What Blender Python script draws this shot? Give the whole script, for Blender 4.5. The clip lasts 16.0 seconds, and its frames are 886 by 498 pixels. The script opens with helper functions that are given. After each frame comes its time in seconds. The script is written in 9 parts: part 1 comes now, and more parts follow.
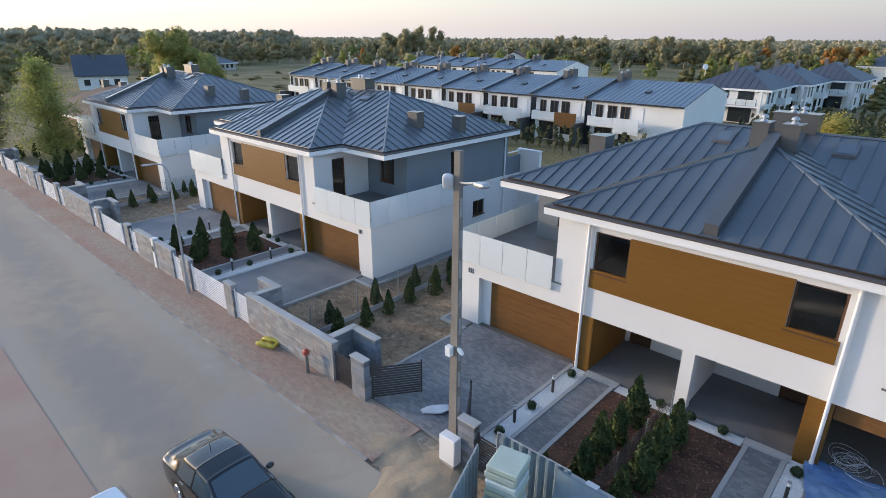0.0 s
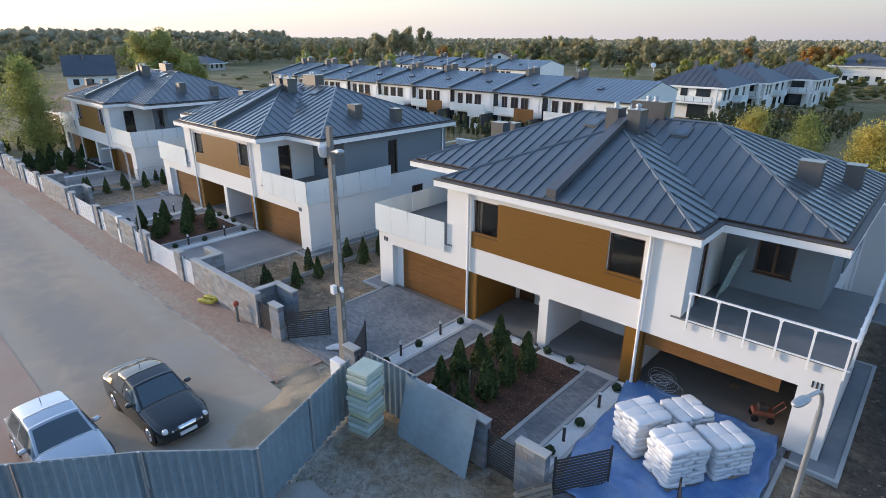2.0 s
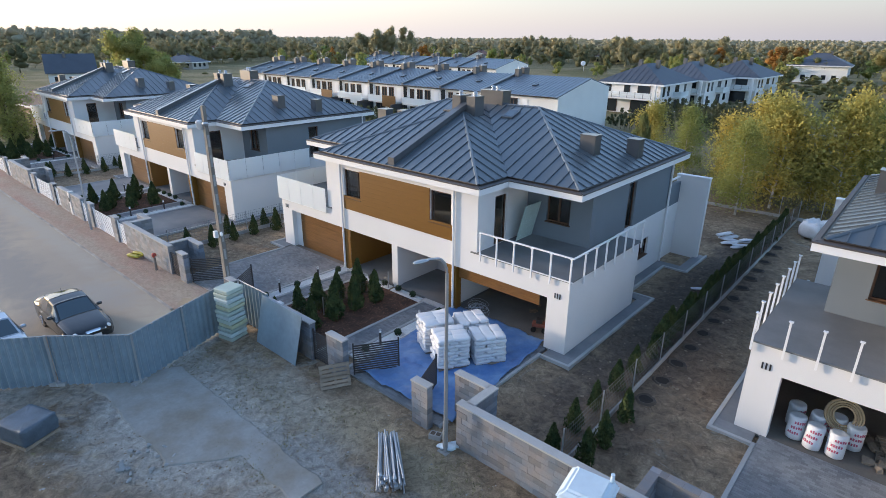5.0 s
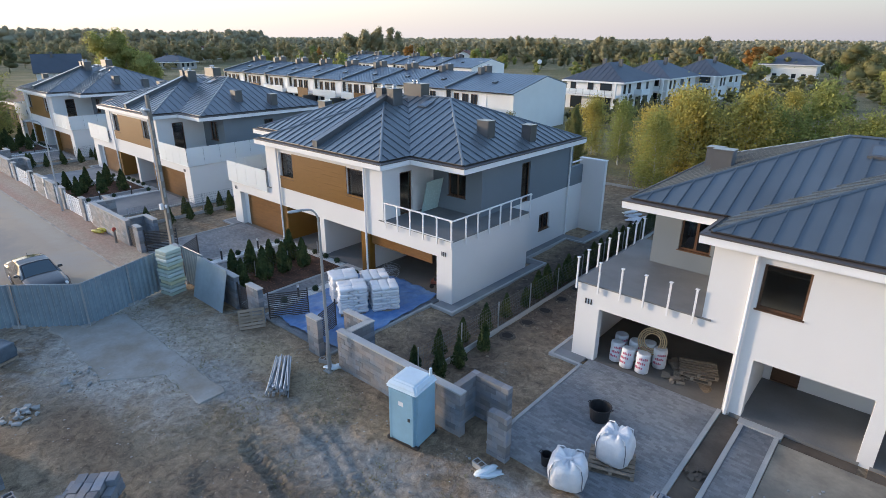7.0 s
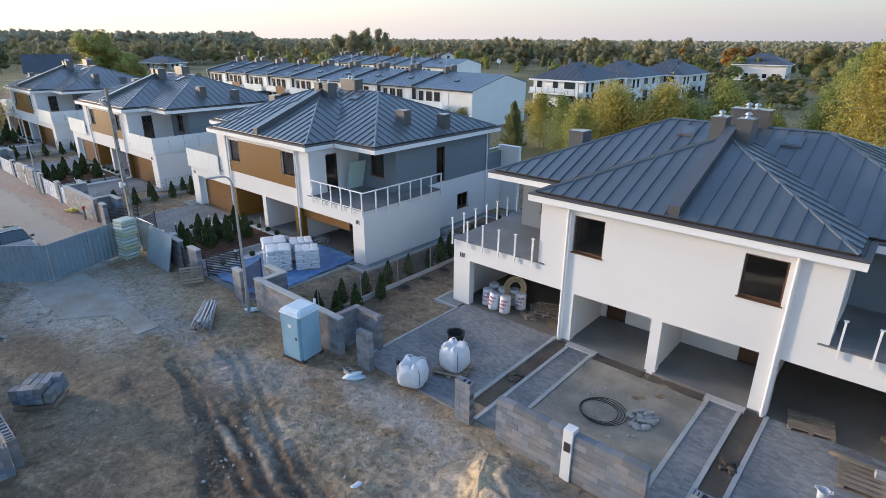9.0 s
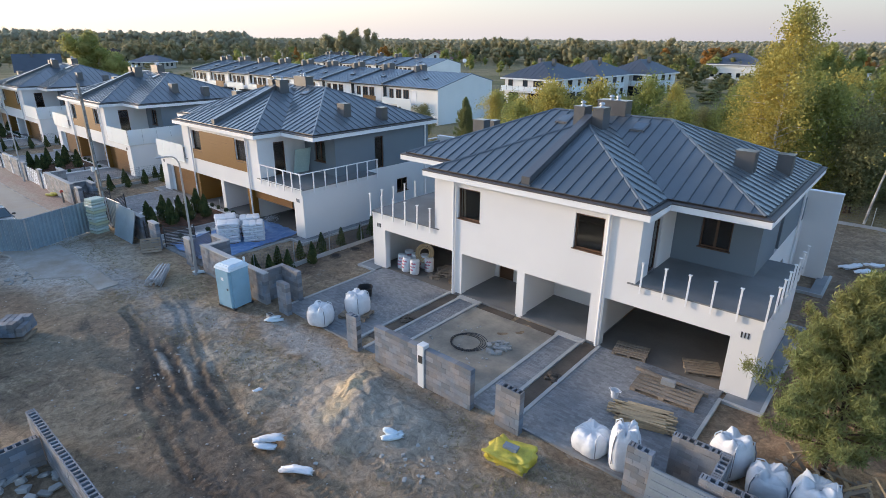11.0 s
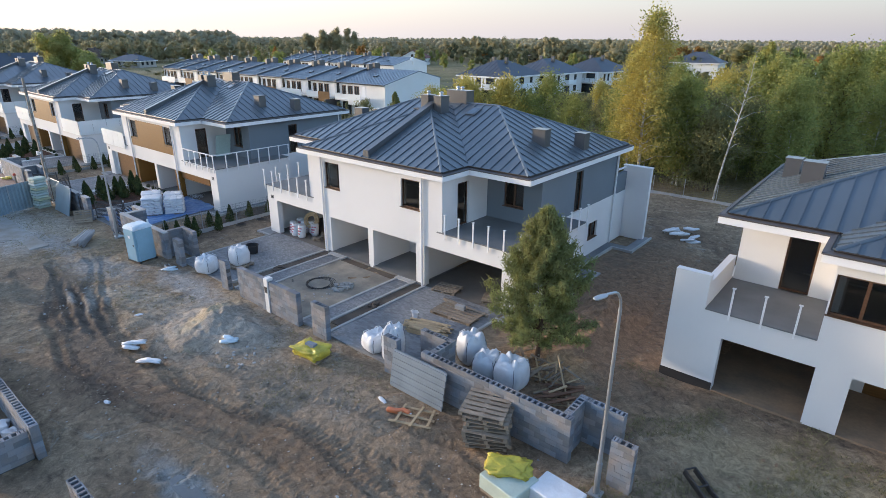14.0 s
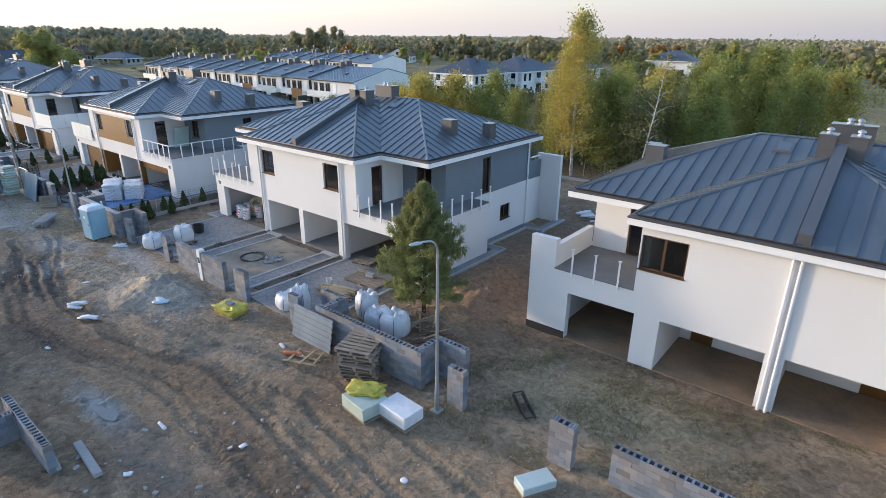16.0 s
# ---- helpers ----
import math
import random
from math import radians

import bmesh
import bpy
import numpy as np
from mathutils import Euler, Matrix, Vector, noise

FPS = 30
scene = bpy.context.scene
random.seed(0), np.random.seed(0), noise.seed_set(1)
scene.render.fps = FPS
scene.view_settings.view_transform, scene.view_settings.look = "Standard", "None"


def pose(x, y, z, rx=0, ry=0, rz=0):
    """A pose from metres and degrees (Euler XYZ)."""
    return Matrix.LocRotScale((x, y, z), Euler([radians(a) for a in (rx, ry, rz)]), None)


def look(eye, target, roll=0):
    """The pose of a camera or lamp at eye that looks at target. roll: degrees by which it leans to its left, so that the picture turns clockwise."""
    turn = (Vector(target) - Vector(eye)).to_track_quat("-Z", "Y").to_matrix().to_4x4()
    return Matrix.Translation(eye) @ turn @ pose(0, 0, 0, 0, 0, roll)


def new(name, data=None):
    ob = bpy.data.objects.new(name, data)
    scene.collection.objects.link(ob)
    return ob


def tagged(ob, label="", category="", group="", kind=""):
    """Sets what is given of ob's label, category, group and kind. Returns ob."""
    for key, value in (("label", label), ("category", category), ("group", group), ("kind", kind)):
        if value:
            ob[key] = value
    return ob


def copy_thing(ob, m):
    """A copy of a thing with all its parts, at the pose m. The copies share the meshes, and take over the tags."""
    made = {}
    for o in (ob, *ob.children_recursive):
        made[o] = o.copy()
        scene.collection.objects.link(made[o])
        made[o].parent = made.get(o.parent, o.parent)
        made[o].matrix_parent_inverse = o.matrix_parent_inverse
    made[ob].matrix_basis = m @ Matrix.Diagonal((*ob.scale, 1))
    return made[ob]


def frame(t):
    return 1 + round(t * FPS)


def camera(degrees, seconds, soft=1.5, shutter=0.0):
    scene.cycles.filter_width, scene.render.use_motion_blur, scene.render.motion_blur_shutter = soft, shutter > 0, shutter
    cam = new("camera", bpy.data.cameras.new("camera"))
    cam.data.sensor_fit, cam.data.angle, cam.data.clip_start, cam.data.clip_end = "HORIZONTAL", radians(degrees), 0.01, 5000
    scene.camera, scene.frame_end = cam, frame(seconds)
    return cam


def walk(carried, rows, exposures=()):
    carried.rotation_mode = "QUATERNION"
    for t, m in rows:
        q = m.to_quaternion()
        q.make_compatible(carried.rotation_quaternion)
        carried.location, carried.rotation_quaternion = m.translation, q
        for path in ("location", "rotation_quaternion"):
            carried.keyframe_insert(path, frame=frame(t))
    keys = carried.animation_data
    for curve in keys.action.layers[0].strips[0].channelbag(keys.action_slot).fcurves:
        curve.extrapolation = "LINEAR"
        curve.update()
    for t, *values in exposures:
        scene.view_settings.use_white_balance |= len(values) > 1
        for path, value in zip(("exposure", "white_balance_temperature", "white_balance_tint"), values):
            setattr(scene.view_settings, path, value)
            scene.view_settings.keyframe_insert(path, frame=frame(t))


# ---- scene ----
cam = camera(76.99, 16.0, 0.8)
# time, place, pitch, roll and heading
ROWS = [
    (0.0, 0.012, -0.034, 11.801, -20.81, -0.34, 42.64),
    (0.5, 1.332, -0.163, 11.777, -20.75, -0.35, 42.60),
    (1.0, 2.809, -0.285, 11.802, -20.78, -0.30, 42.49),
    (1.5, 4.187, -0.351, 11.830, -20.82, -0.33, 42.39),
    (2.0, 5.635, -0.426, 11.827, -20.78, -0.29, 42.28),
    (2.5, 6.962, -0.527, 11.818, -20.76, -0.34, 42.19),
    (3.0, 8.411, -0.611, 11.840, -20.78, -0.34, 42.11),
    (3.5, 9.796, -0.603, 11.844, -20.79, -0.33, 41.99),
    (4.0, 11.303, -0.629, 11.871, -20.82, -0.35, 41.88),
    (6.5, 18.628, -1.061, 11.926, -20.78, -0.37, 41.39),
    (7.0, 20.292, -1.214, 11.903, -20.79, -0.33, 41.25),
    (7.5, 21.906, -1.372, 11.881, -20.75, -0.28, 41.20),
    (8.0, 23.621, -1.605, 11.906, -20.72, -0.32, 41.06),
    (8.5, 25.220, -1.779, 11.889, -20.68, -0.36, 40.95),
    (9.0, 26.969, -1.984, 11.926, -20.69, -0.32, 40.86),
    (11.5, 34.854, -2.999, 12.090, -20.67, -0.38, 40.38),
    (12.0, 36.472, -3.051, 12.101, -20.64, -0.36, 40.27),
    (12.5, 38.005, -3.037, 12.140, -20.71, -0.43, 40.18),
    (13.0, 39.630, -2.949, 12.170, -20.76, -0.35, 40.08),
    (13.5, 41.142, -2.923, 12.194, -20.80, -0.38, 39.95),
    (14.0, 42.739, -2.959, 12.230, -20.80, -0.39, 39.74),
    (14.5, 44.161, -3.054, 12.269, -20.83, -0.47, 39.50),
    (15.0, 45.717, -3.063, 12.270, -20.81, -0.50, 39.43),
    (15.5, 47.167, -3.065, 12.317, -20.90, -0.44, 39.34),
    (16.0, 48.646, -3.145, 12.420, -20.99, -0.49, 39.17),
]
walk(cam, [(t, pose(x, y, z, 90 + pitch, roll, yaw)) for t, x, y, z, pitch, roll, yaw in ROWS],
     [(0.0, 1.83, 6220, 16), (2.0, 1.87, 6220, 16), (4.0, 1.94, 6220, 16), (6.5, 1.92, 6220, 16), (8.0, 1.88, 6220, 16), (14.0, 1.96, 6220, 16), (16.0, 1.96, 6220, 16)])

# ---- world, sun and sky ----
SUN_EL, SUN_AZ = 7.5, 250.0      # degrees; azimuth is measured clockwise from +y towards +x
world = bpy.data.worlds.new("sky")
world.use_nodes = True
scene.world = world
wt = world.node_tree
wbg = wt.nodes["Background"]
sky = wt.nodes.new("ShaderNodeTexSky")
sky.sky_type = "NISHITA"
sky.sun_disc = False
sky.sun_elevation = radians(SUN_EL)
sky.sun_rotation = radians(SUN_AZ)
sky.air_density, sky.dust_density, sky.ozone_density = 1.0, 1.2, 2.0
haze = wt.nodes.new("ShaderNodeMix")          # thin haze low over the horizon, warmer and brighter towards the sun
haze.data_type = "RGBA"
glow = wt.nodes.new("ShaderNodeMix")
glow.data_type = "RGBA"
hz_pos, hz_sep, hz_map = wt.nodes.new("ShaderNodeTexCoord"), wt.nodes.new("ShaderNodeSeparateXYZ"), wt.nodes.new("ShaderNodeMapRange")
hz_dot, hz_near = wt.nodes.new("ShaderNodeVectorMath"), wt.nodes.new("ShaderNodeMapRange")
hz_map.inputs[1].default_value, hz_map.inputs[2].default_value, hz_map.inputs[3].default_value, hz_map.inputs[4].default_value = 0.0, 0.30, 0.90, 0.05
hz_dot.operation = "DOT_PRODUCT"
hz_dot.inputs[1].default_value = (math.sin(radians(SUN_AZ)), math.cos(radians(SUN_AZ)), 0.1)
hz_near.inputs[1].default_value, hz_near.inputs[2].default_value = -0.55, 0.95
glow.inputs[6].default_value, glow.inputs[7].default_value = (0.76, 0.79, 0.92, 1), (2.0, 1.85, 1.7, 1)
wt.links.new(hz_pos.outputs["Generated"], hz_sep.inputs[0])
wt.links.new(hz_pos.outputs["Generated"], hz_dot.inputs[0])
wt.links.new(hz_dot.outputs["Value"], hz_near.inputs[0])
wt.links.new(hz_near.outputs[0], glow.inputs[0])
wt.links.new(hz_sep.outputs["Z"], hz_map.inputs[0])
wt.links.new(hz_map.outputs[0], haze.inputs[0])
wt.links.new(glow.outputs[2], haze.inputs[7])
wt.links.new(sky.outputs[0], haze.inputs[6])
wt.links.new(haze.outputs[2], wbg.inputs[0])
wbg.inputs[1].default_value = 0.15
sun_data = bpy.data.lights.new("sun", "SUN")
sun_data.energy, sun_data.angle, sun_data.color = 1.0, radians(5), (1.0, 0.80, 0.56)
sun = new("sun", sun_data)
_az, _el = radians(SUN_AZ), radians(SUN_EL)
SUN_FROM = Vector((math.sin(_az) * math.cos(_el), math.cos(_az) * math.cos(_el), math.sin(_el)))
sun.matrix_world = look(SUN_FROM * 100, (0, 0, 0))


# ---- materials ----
def surface(name, base, rough=0.7, var=0.2, scale=0.6, fine=25.0, bump=0.15, metal=0.0, rand=0.0, island=0.0, tint=None,
            spec=0.5, bump_scale=None):
    """A node material: base colour varied at two scales, with fine relief. tint: second colour mixed in by broad noise."""
    m = bpy.data.materials.new(name)
    m.use_nodes = True
    nt = m.node_tree
    n, l = nt.nodes, nt.links
    p = n["Principled BSDF"]
    geo = n.new("ShaderNodeNewGeometry")
    big, small = n.new("ShaderNodeTexNoise"), n.new("ShaderNodeTexNoise")
    big.inputs["Scale"].default_value, small.inputs["Scale"].default_value = scale, fine
    big.inputs["Detail"].default_value, small.inputs["Detail"].default_value = 5, 4
    l.new(geo.outputs["Position"], big.inputs["Vector"])
    l.new(geo.outputs["Position"], small.inputs["Vector"])
    mix = n.new("ShaderNodeMix")
    mix.data_type = "RGBA"
    mix.inputs[6].default_value = (*base, 1)
    mix.inputs[7].default_value = (*(tint or [c * (1 - var) for c in base]), 1)
    ramp = n.new("ShaderNodeMapRange")
    ramp.inputs[1].default_value, ramp.inputs[2].default_value = 0.35, 0.65
    l.new(big.outputs[0], ramp.inputs[0])
    l.new(ramp.outputs[0], mix.inputs[0])
    val = n.new("ShaderNodeMath")
    val.operation = "MULTIPLY_ADD"
    val.inputs[1].default_value, val.inputs[2].default_value = var * 1.6, 1 - var * 0.8
    l.new(small.outputs[0], val.inputs[0])
    last = val.outputs[0]
    if rand or island:
        if rand:
            src = n.new("ShaderNodeObjectInfo").outputs["Random"]
        else:
            src = geo.outputs["Random Per Island"]
        amt = rand or island
        r = n.new("ShaderNodeMath")
        r.operation = "MULTIPLY_ADD"
        r.inputs[1].default_value, r.inputs[2].default_value = amt * 2, 1 - amt
        l.new(src, r.inputs[0])
        mm = n.new("ShaderNodeMath")
        mm.operation = "MULTIPLY"
        l.new(last, mm.inputs[0])
        l.new(r.outputs[0], mm.inputs[1])
        last = mm.outputs[0]
    hsv = n.new("ShaderNodeHueSaturation")
    l.new(mix.outputs[2], hsv.inputs["Color"])
    l.new(last, hsv.inputs["Value"])
    l.new(hsv.outputs[0], p.inputs["Base Color"])
    rr = n.new("ShaderNodeMath")
    rr.operation = "MULTIPLY_ADD"
    rr.inputs[1].default_value, rr.inputs[2].default_value = 0.25, rough - 0.12
    l.new(small.outputs[0], rr.inputs[0])
    l.new(rr.outputs[0], p.inputs["Roughness"])
    p.inputs["Metallic"].default_value = metal
    p.inputs["Specular IOR Level"].default_value = spec
    if bump:
        b = n.new("ShaderNodeBump")
        b.inputs["Strength"].default_value, b.inputs["Distance"].default_value = bump, 0.02
        if bump_scale:
            bn = n.new("ShaderNodeTexNoise")
            bn.inputs["Scale"].default_value, bn.inputs["Detail"].default_value = bump_scale, 6
            l.new(geo.outputs["Position"], bn.inputs["Vector"])
            l.new(bn.outputs[0], b.inputs["Height"])
        else:
            l.new(small.outputs[0], b.inputs["Height"])
        l.new(b.outputs[0], p.inputs["Normal"])
    return m


def wood_panel(name, a, b, axis_scale=(1, 1, 14), rough=0.5):
    """Wood grain: noise stretched along the boards."""
    m = bpy.data.materials.new(name)
    m.use_nodes = True
    n, l = m.node_tree.nodes, m.node_tree.links
    p = n["Principled BSDF"]
    geo, mp = n.new("ShaderNodeNewGeometry"), n.new("ShaderNodeMapping")
    mp.inputs["Scale"].default_value = axis_scale
    l.new(geo.outputs["Position"], mp.inputs["Vector"])
    g = n.new("ShaderNodeTexNoise")
    g.inputs["Scale"].default_value, g.inputs["Detail"].default_value = 2.0, 8
    l.new(mp.outputs[0], g.inputs["Vector"])
    c = n.new("ShaderNodeValToRGB")
    c.color_ramp.elements[0].position, c.color_ramp.elements[1].position = 0.3, 0.7
    c.color_ramp.elements[0].color, c.color_ramp.elements[1].color = (*a, 1), (*b, 1)
    l.new(g.outputs[0], c.inputs[0])
    l.new(c.outputs[0], p.inputs["Base Color"])
    bp = n.new("ShaderNodeBump")
    bp.inputs["Strength"].default_value, bp.inputs["Distance"].default_value = 0.2, 0.01
    l.new(g.outputs[0], bp.inputs["Height"])
    l.new(bp.outputs[0], p.inputs["Normal"])
    p.inputs["Roughness"].default_value = rough
    return m


def glass(name, tint=(0.9, 0.95, 0.95), rough=0.02, trans=1.0):
    m = bpy.data.materials.new(name)
    m.use_nodes = True
    p = m.node_tree.nodes["Principled BSDF"]
    p.inputs["Base Color"].default_value = (*tint, 1)
    p.inputs["Roughness"].default_value = rough
    p.inputs["Transmission Weight"].default_value = trans
    p.inputs["IOR"].default_value = 1.45
    return m


WHITE = surface("white_render", (0.735, 0.725, 0.71), 0.85, 0.06, 0.25, 40, 0.12)
WHITE_TRIM = surface("white_trim", (0.82, 0.815, 0.81), 0.5, 0.04, 0.8, 20, 0.02)
GREY = surface("grey_render", (0.175, 0.205, 0.23), 0.85, 0.08, 0.35, 40, 0.12)
ROOF = surface("anthracite_roof_sheet", (0.075, 0.095, 0.112), 0.40, 0.12, 0.4, 5, 0.03, 0.0, rand=0.10, tint=(0.060, 0.074, 0.086), spec=0.9)
FLASH = surface("anthracite_flashing", (0.075, 0.076, 0.080), 0.42, 0.10, 0.7, 8, 0.04, 0.0, spec=0.8)
CLADDING = wood_panel("golden_oak_cladding", (0.172, 0.078, 0.009), (0.200, 0.092, 0.013), rough=0.42)
DOORWOOD = wood_panel("golden_oak_door", (0.13, 0.060, 0.016), (0.20, 0.095, 0.028), rough=0.35)
FRAMEWOOD = wood_panel("brown_window_frame", (0.07, 0.035, 0.018), (0.12, 0.06, 0.03))
# grey tint stands in for the darkness of the rooms behind
GLASS = glass("window_glass", (0.42, 0.45, 0.46))
SKYPANE = surface("skylight_glass", (0.10, 0.13, 0.16), 0.12, 0.0, 1, 5, 0.0, spec=1.0)
FROST = glass("frosted_glass", (0.90, 0.945, 0.955), 0.45, 0.38)
CONCRETE = surface("concrete", (0.36, 0.36, 0.35), 0.85, 0.2, 0.8, 18, 0.2)
TERRACE = surface("dark_terrace_tile", (0.185, 0.185, 0.183), 0.6, 0.22, 0.8, 14, 0.05)
PLASTER_IN = surface("interior_plaster", (0.62, 0.62, 0.61), 0.9, 0.06, 0.5, 20, 0.05)
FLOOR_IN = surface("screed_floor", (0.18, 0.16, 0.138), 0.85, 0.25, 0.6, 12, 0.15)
STEEL = surface("galvanised_steel", (0.45, 0.47, 0.49), 0.45, 0.12, 1.5, 30, 0.03, 0.7)
for _m in (ROOF, FLASH):
    _p = _m.node_tree.nodes["Principled BSDF"]
    _p.inputs["Coat Weight"].default_value, _p.inputs["Coat Roughness"].default_value = 0.6, 0.16
DARKMETAL = surface("anthracite_powder_coat", (0.045, 0.04, 0.038), 0.5, 0.1, 1, 20, 0.02)

SPILLS_AND_LIGHT = [(7.2, 24.0, 2.6, 15.0, 0.0, (0.135, 0.10, 0.075)), (6.7, 26.0, 1.3, 13.0, 0.0, (0.105, 0.085, 0.068)), (31.6, 28.0, 1.8, 9.0, 0.0, (0.19, 0.14, 0.10)), (32.0, 5.2, 11.0, 4.6, 0.0, (0.285, 0.205, 0.135)), (6.0, 3.6, 7.0, 3.2, 0.1, (0.205, 0.175, 0.13)), (11.5, 4.6, 3.6, 1.6, -0.25, (0.15, 0.125, 0.10)),
          # the yellow ellipse at (19.75, 7.9) paints the sand heap's crest as sunlit
          (21.0, 7.6, 4.4, 2.6, 0.2, (0.36, 0.315, 0.26)), (19.75, 7.9, 0.55, 2.0, 0.4, (0.56, 0.43, 0.27)), (27.5, 7.0, 4.0, 1.8, 0.2, (0.25, 0.205, 0.155)), (14.4, 4.3, 3.6, 1.7, -0.2, (0.12, 0.09, 0.068)), (20.5, 2.6, 5.0, 1.2, 0.05, (0.125, 0.09, 0.066)), (13.3, 5.15, 1.7, 0.22, -0.25, (0.36, 0.33, 0.285)), (15.2, 4.45, 1.5, 0.2, -0.2, (0.34, 0.31, 0.265)), (13.6, 5.75, 1.4, 0.2, -0.3, (0.33, 0.305, 0.265)), (12.6, 4.5, 1.2, 0.18, -0.2, (0.34, 0.31, 0.27)), (16.2, 3.75, 1.1, 0.16, -0.2, (0.30, 0.27, 0.225)), (16.5, 4.0, 2.4, 0.9, -0.2, (0.12, 0.095, 0.075)), (18.5, 3.3, 3.6, 0.9, -0.1, (0.15, 0.118, 0.09)), (24.5, 3.7, 3.8, 1.0, 0.2, (0.165, 0.118, 0.083)),
          (30.0, 5.0, 3.6, 1.0, 0.1, (0.175, 0.123, 0.083)), (36.0, 3.9, 4.2, 1.0, -0.15, (0.17, 0.12, 0.082)), (35.0, 7.2, 3.0, 0.8, 0.3, (0.20, 0.142, 0.095)), (8.0, 4.2, 2.6, 1.2, 0.4, (0.16, 0.13, 0.10)), (-8.3, 7.2, 2.2, 2.6, 0.0, (0.44, 0.375, 0.28)),
          (29.6, 1.95, 2.6, 0.55, 0.0, (0.34, 0.335, 0.32)), (32.5, 2.0, 3.0, 1.0, 0.1, (0.20, 0.165, 0.13)), (14.8, 6.8, 3.0, 1.2, 0.3, (0.30, 0.265, 0.21)), (-2.0, 5.0, 5.5, 3.4, 0.05, (0.40, 0.375, 0.335)), (0.0, 8.0, 4.5, 1.3, 0.05, (0.34, 0.295, 0.23)), (3.2, 6.6, 3.4, 1.0, 0.1, (0.29, 0.28, 0.26)), (9.5, 7.0, 3.2, 1.3, 0.2, (0.27, 0.26, 0.24)), (15.5, 9.0, 3.4, 0.9, 0.0, (0.34, 0.325, 0.30)),
          (3.5, 8.8, 3.5, 0.9, 0.0, (0.33, 0.26, 0.17)), (42.5, 13.6, 5.0, 2.4, 0.0, (0.32, 0.26, 0.165)), (34.6, 21.0, 4.6, 11.0, 0.0, (0.275, 0.172, 0.106)), (34.3, 14.6, 1.3, 1.0, 0.0, (0.42, 0.28, 0.16)), (2.0, 2.2, 3.4, 1.0, 0.1, (0.16, 0.125, 0.09)), (40.5, 8.5, 4.0, 2.2, 0.3, (0.29, 0.215, 0.14)),
          (-10.0, 9.4, 2.2, 1.7, 0.0, (0.42, 0.355, 0.27)), (-6.6, 7.0, 0.9, 2.6, 0.35, (0.42, 0.385, 0.335)), (-8.6, 1.3, 3.0, 1.3, 0.0, (0.29, 0.265, 0.225))]


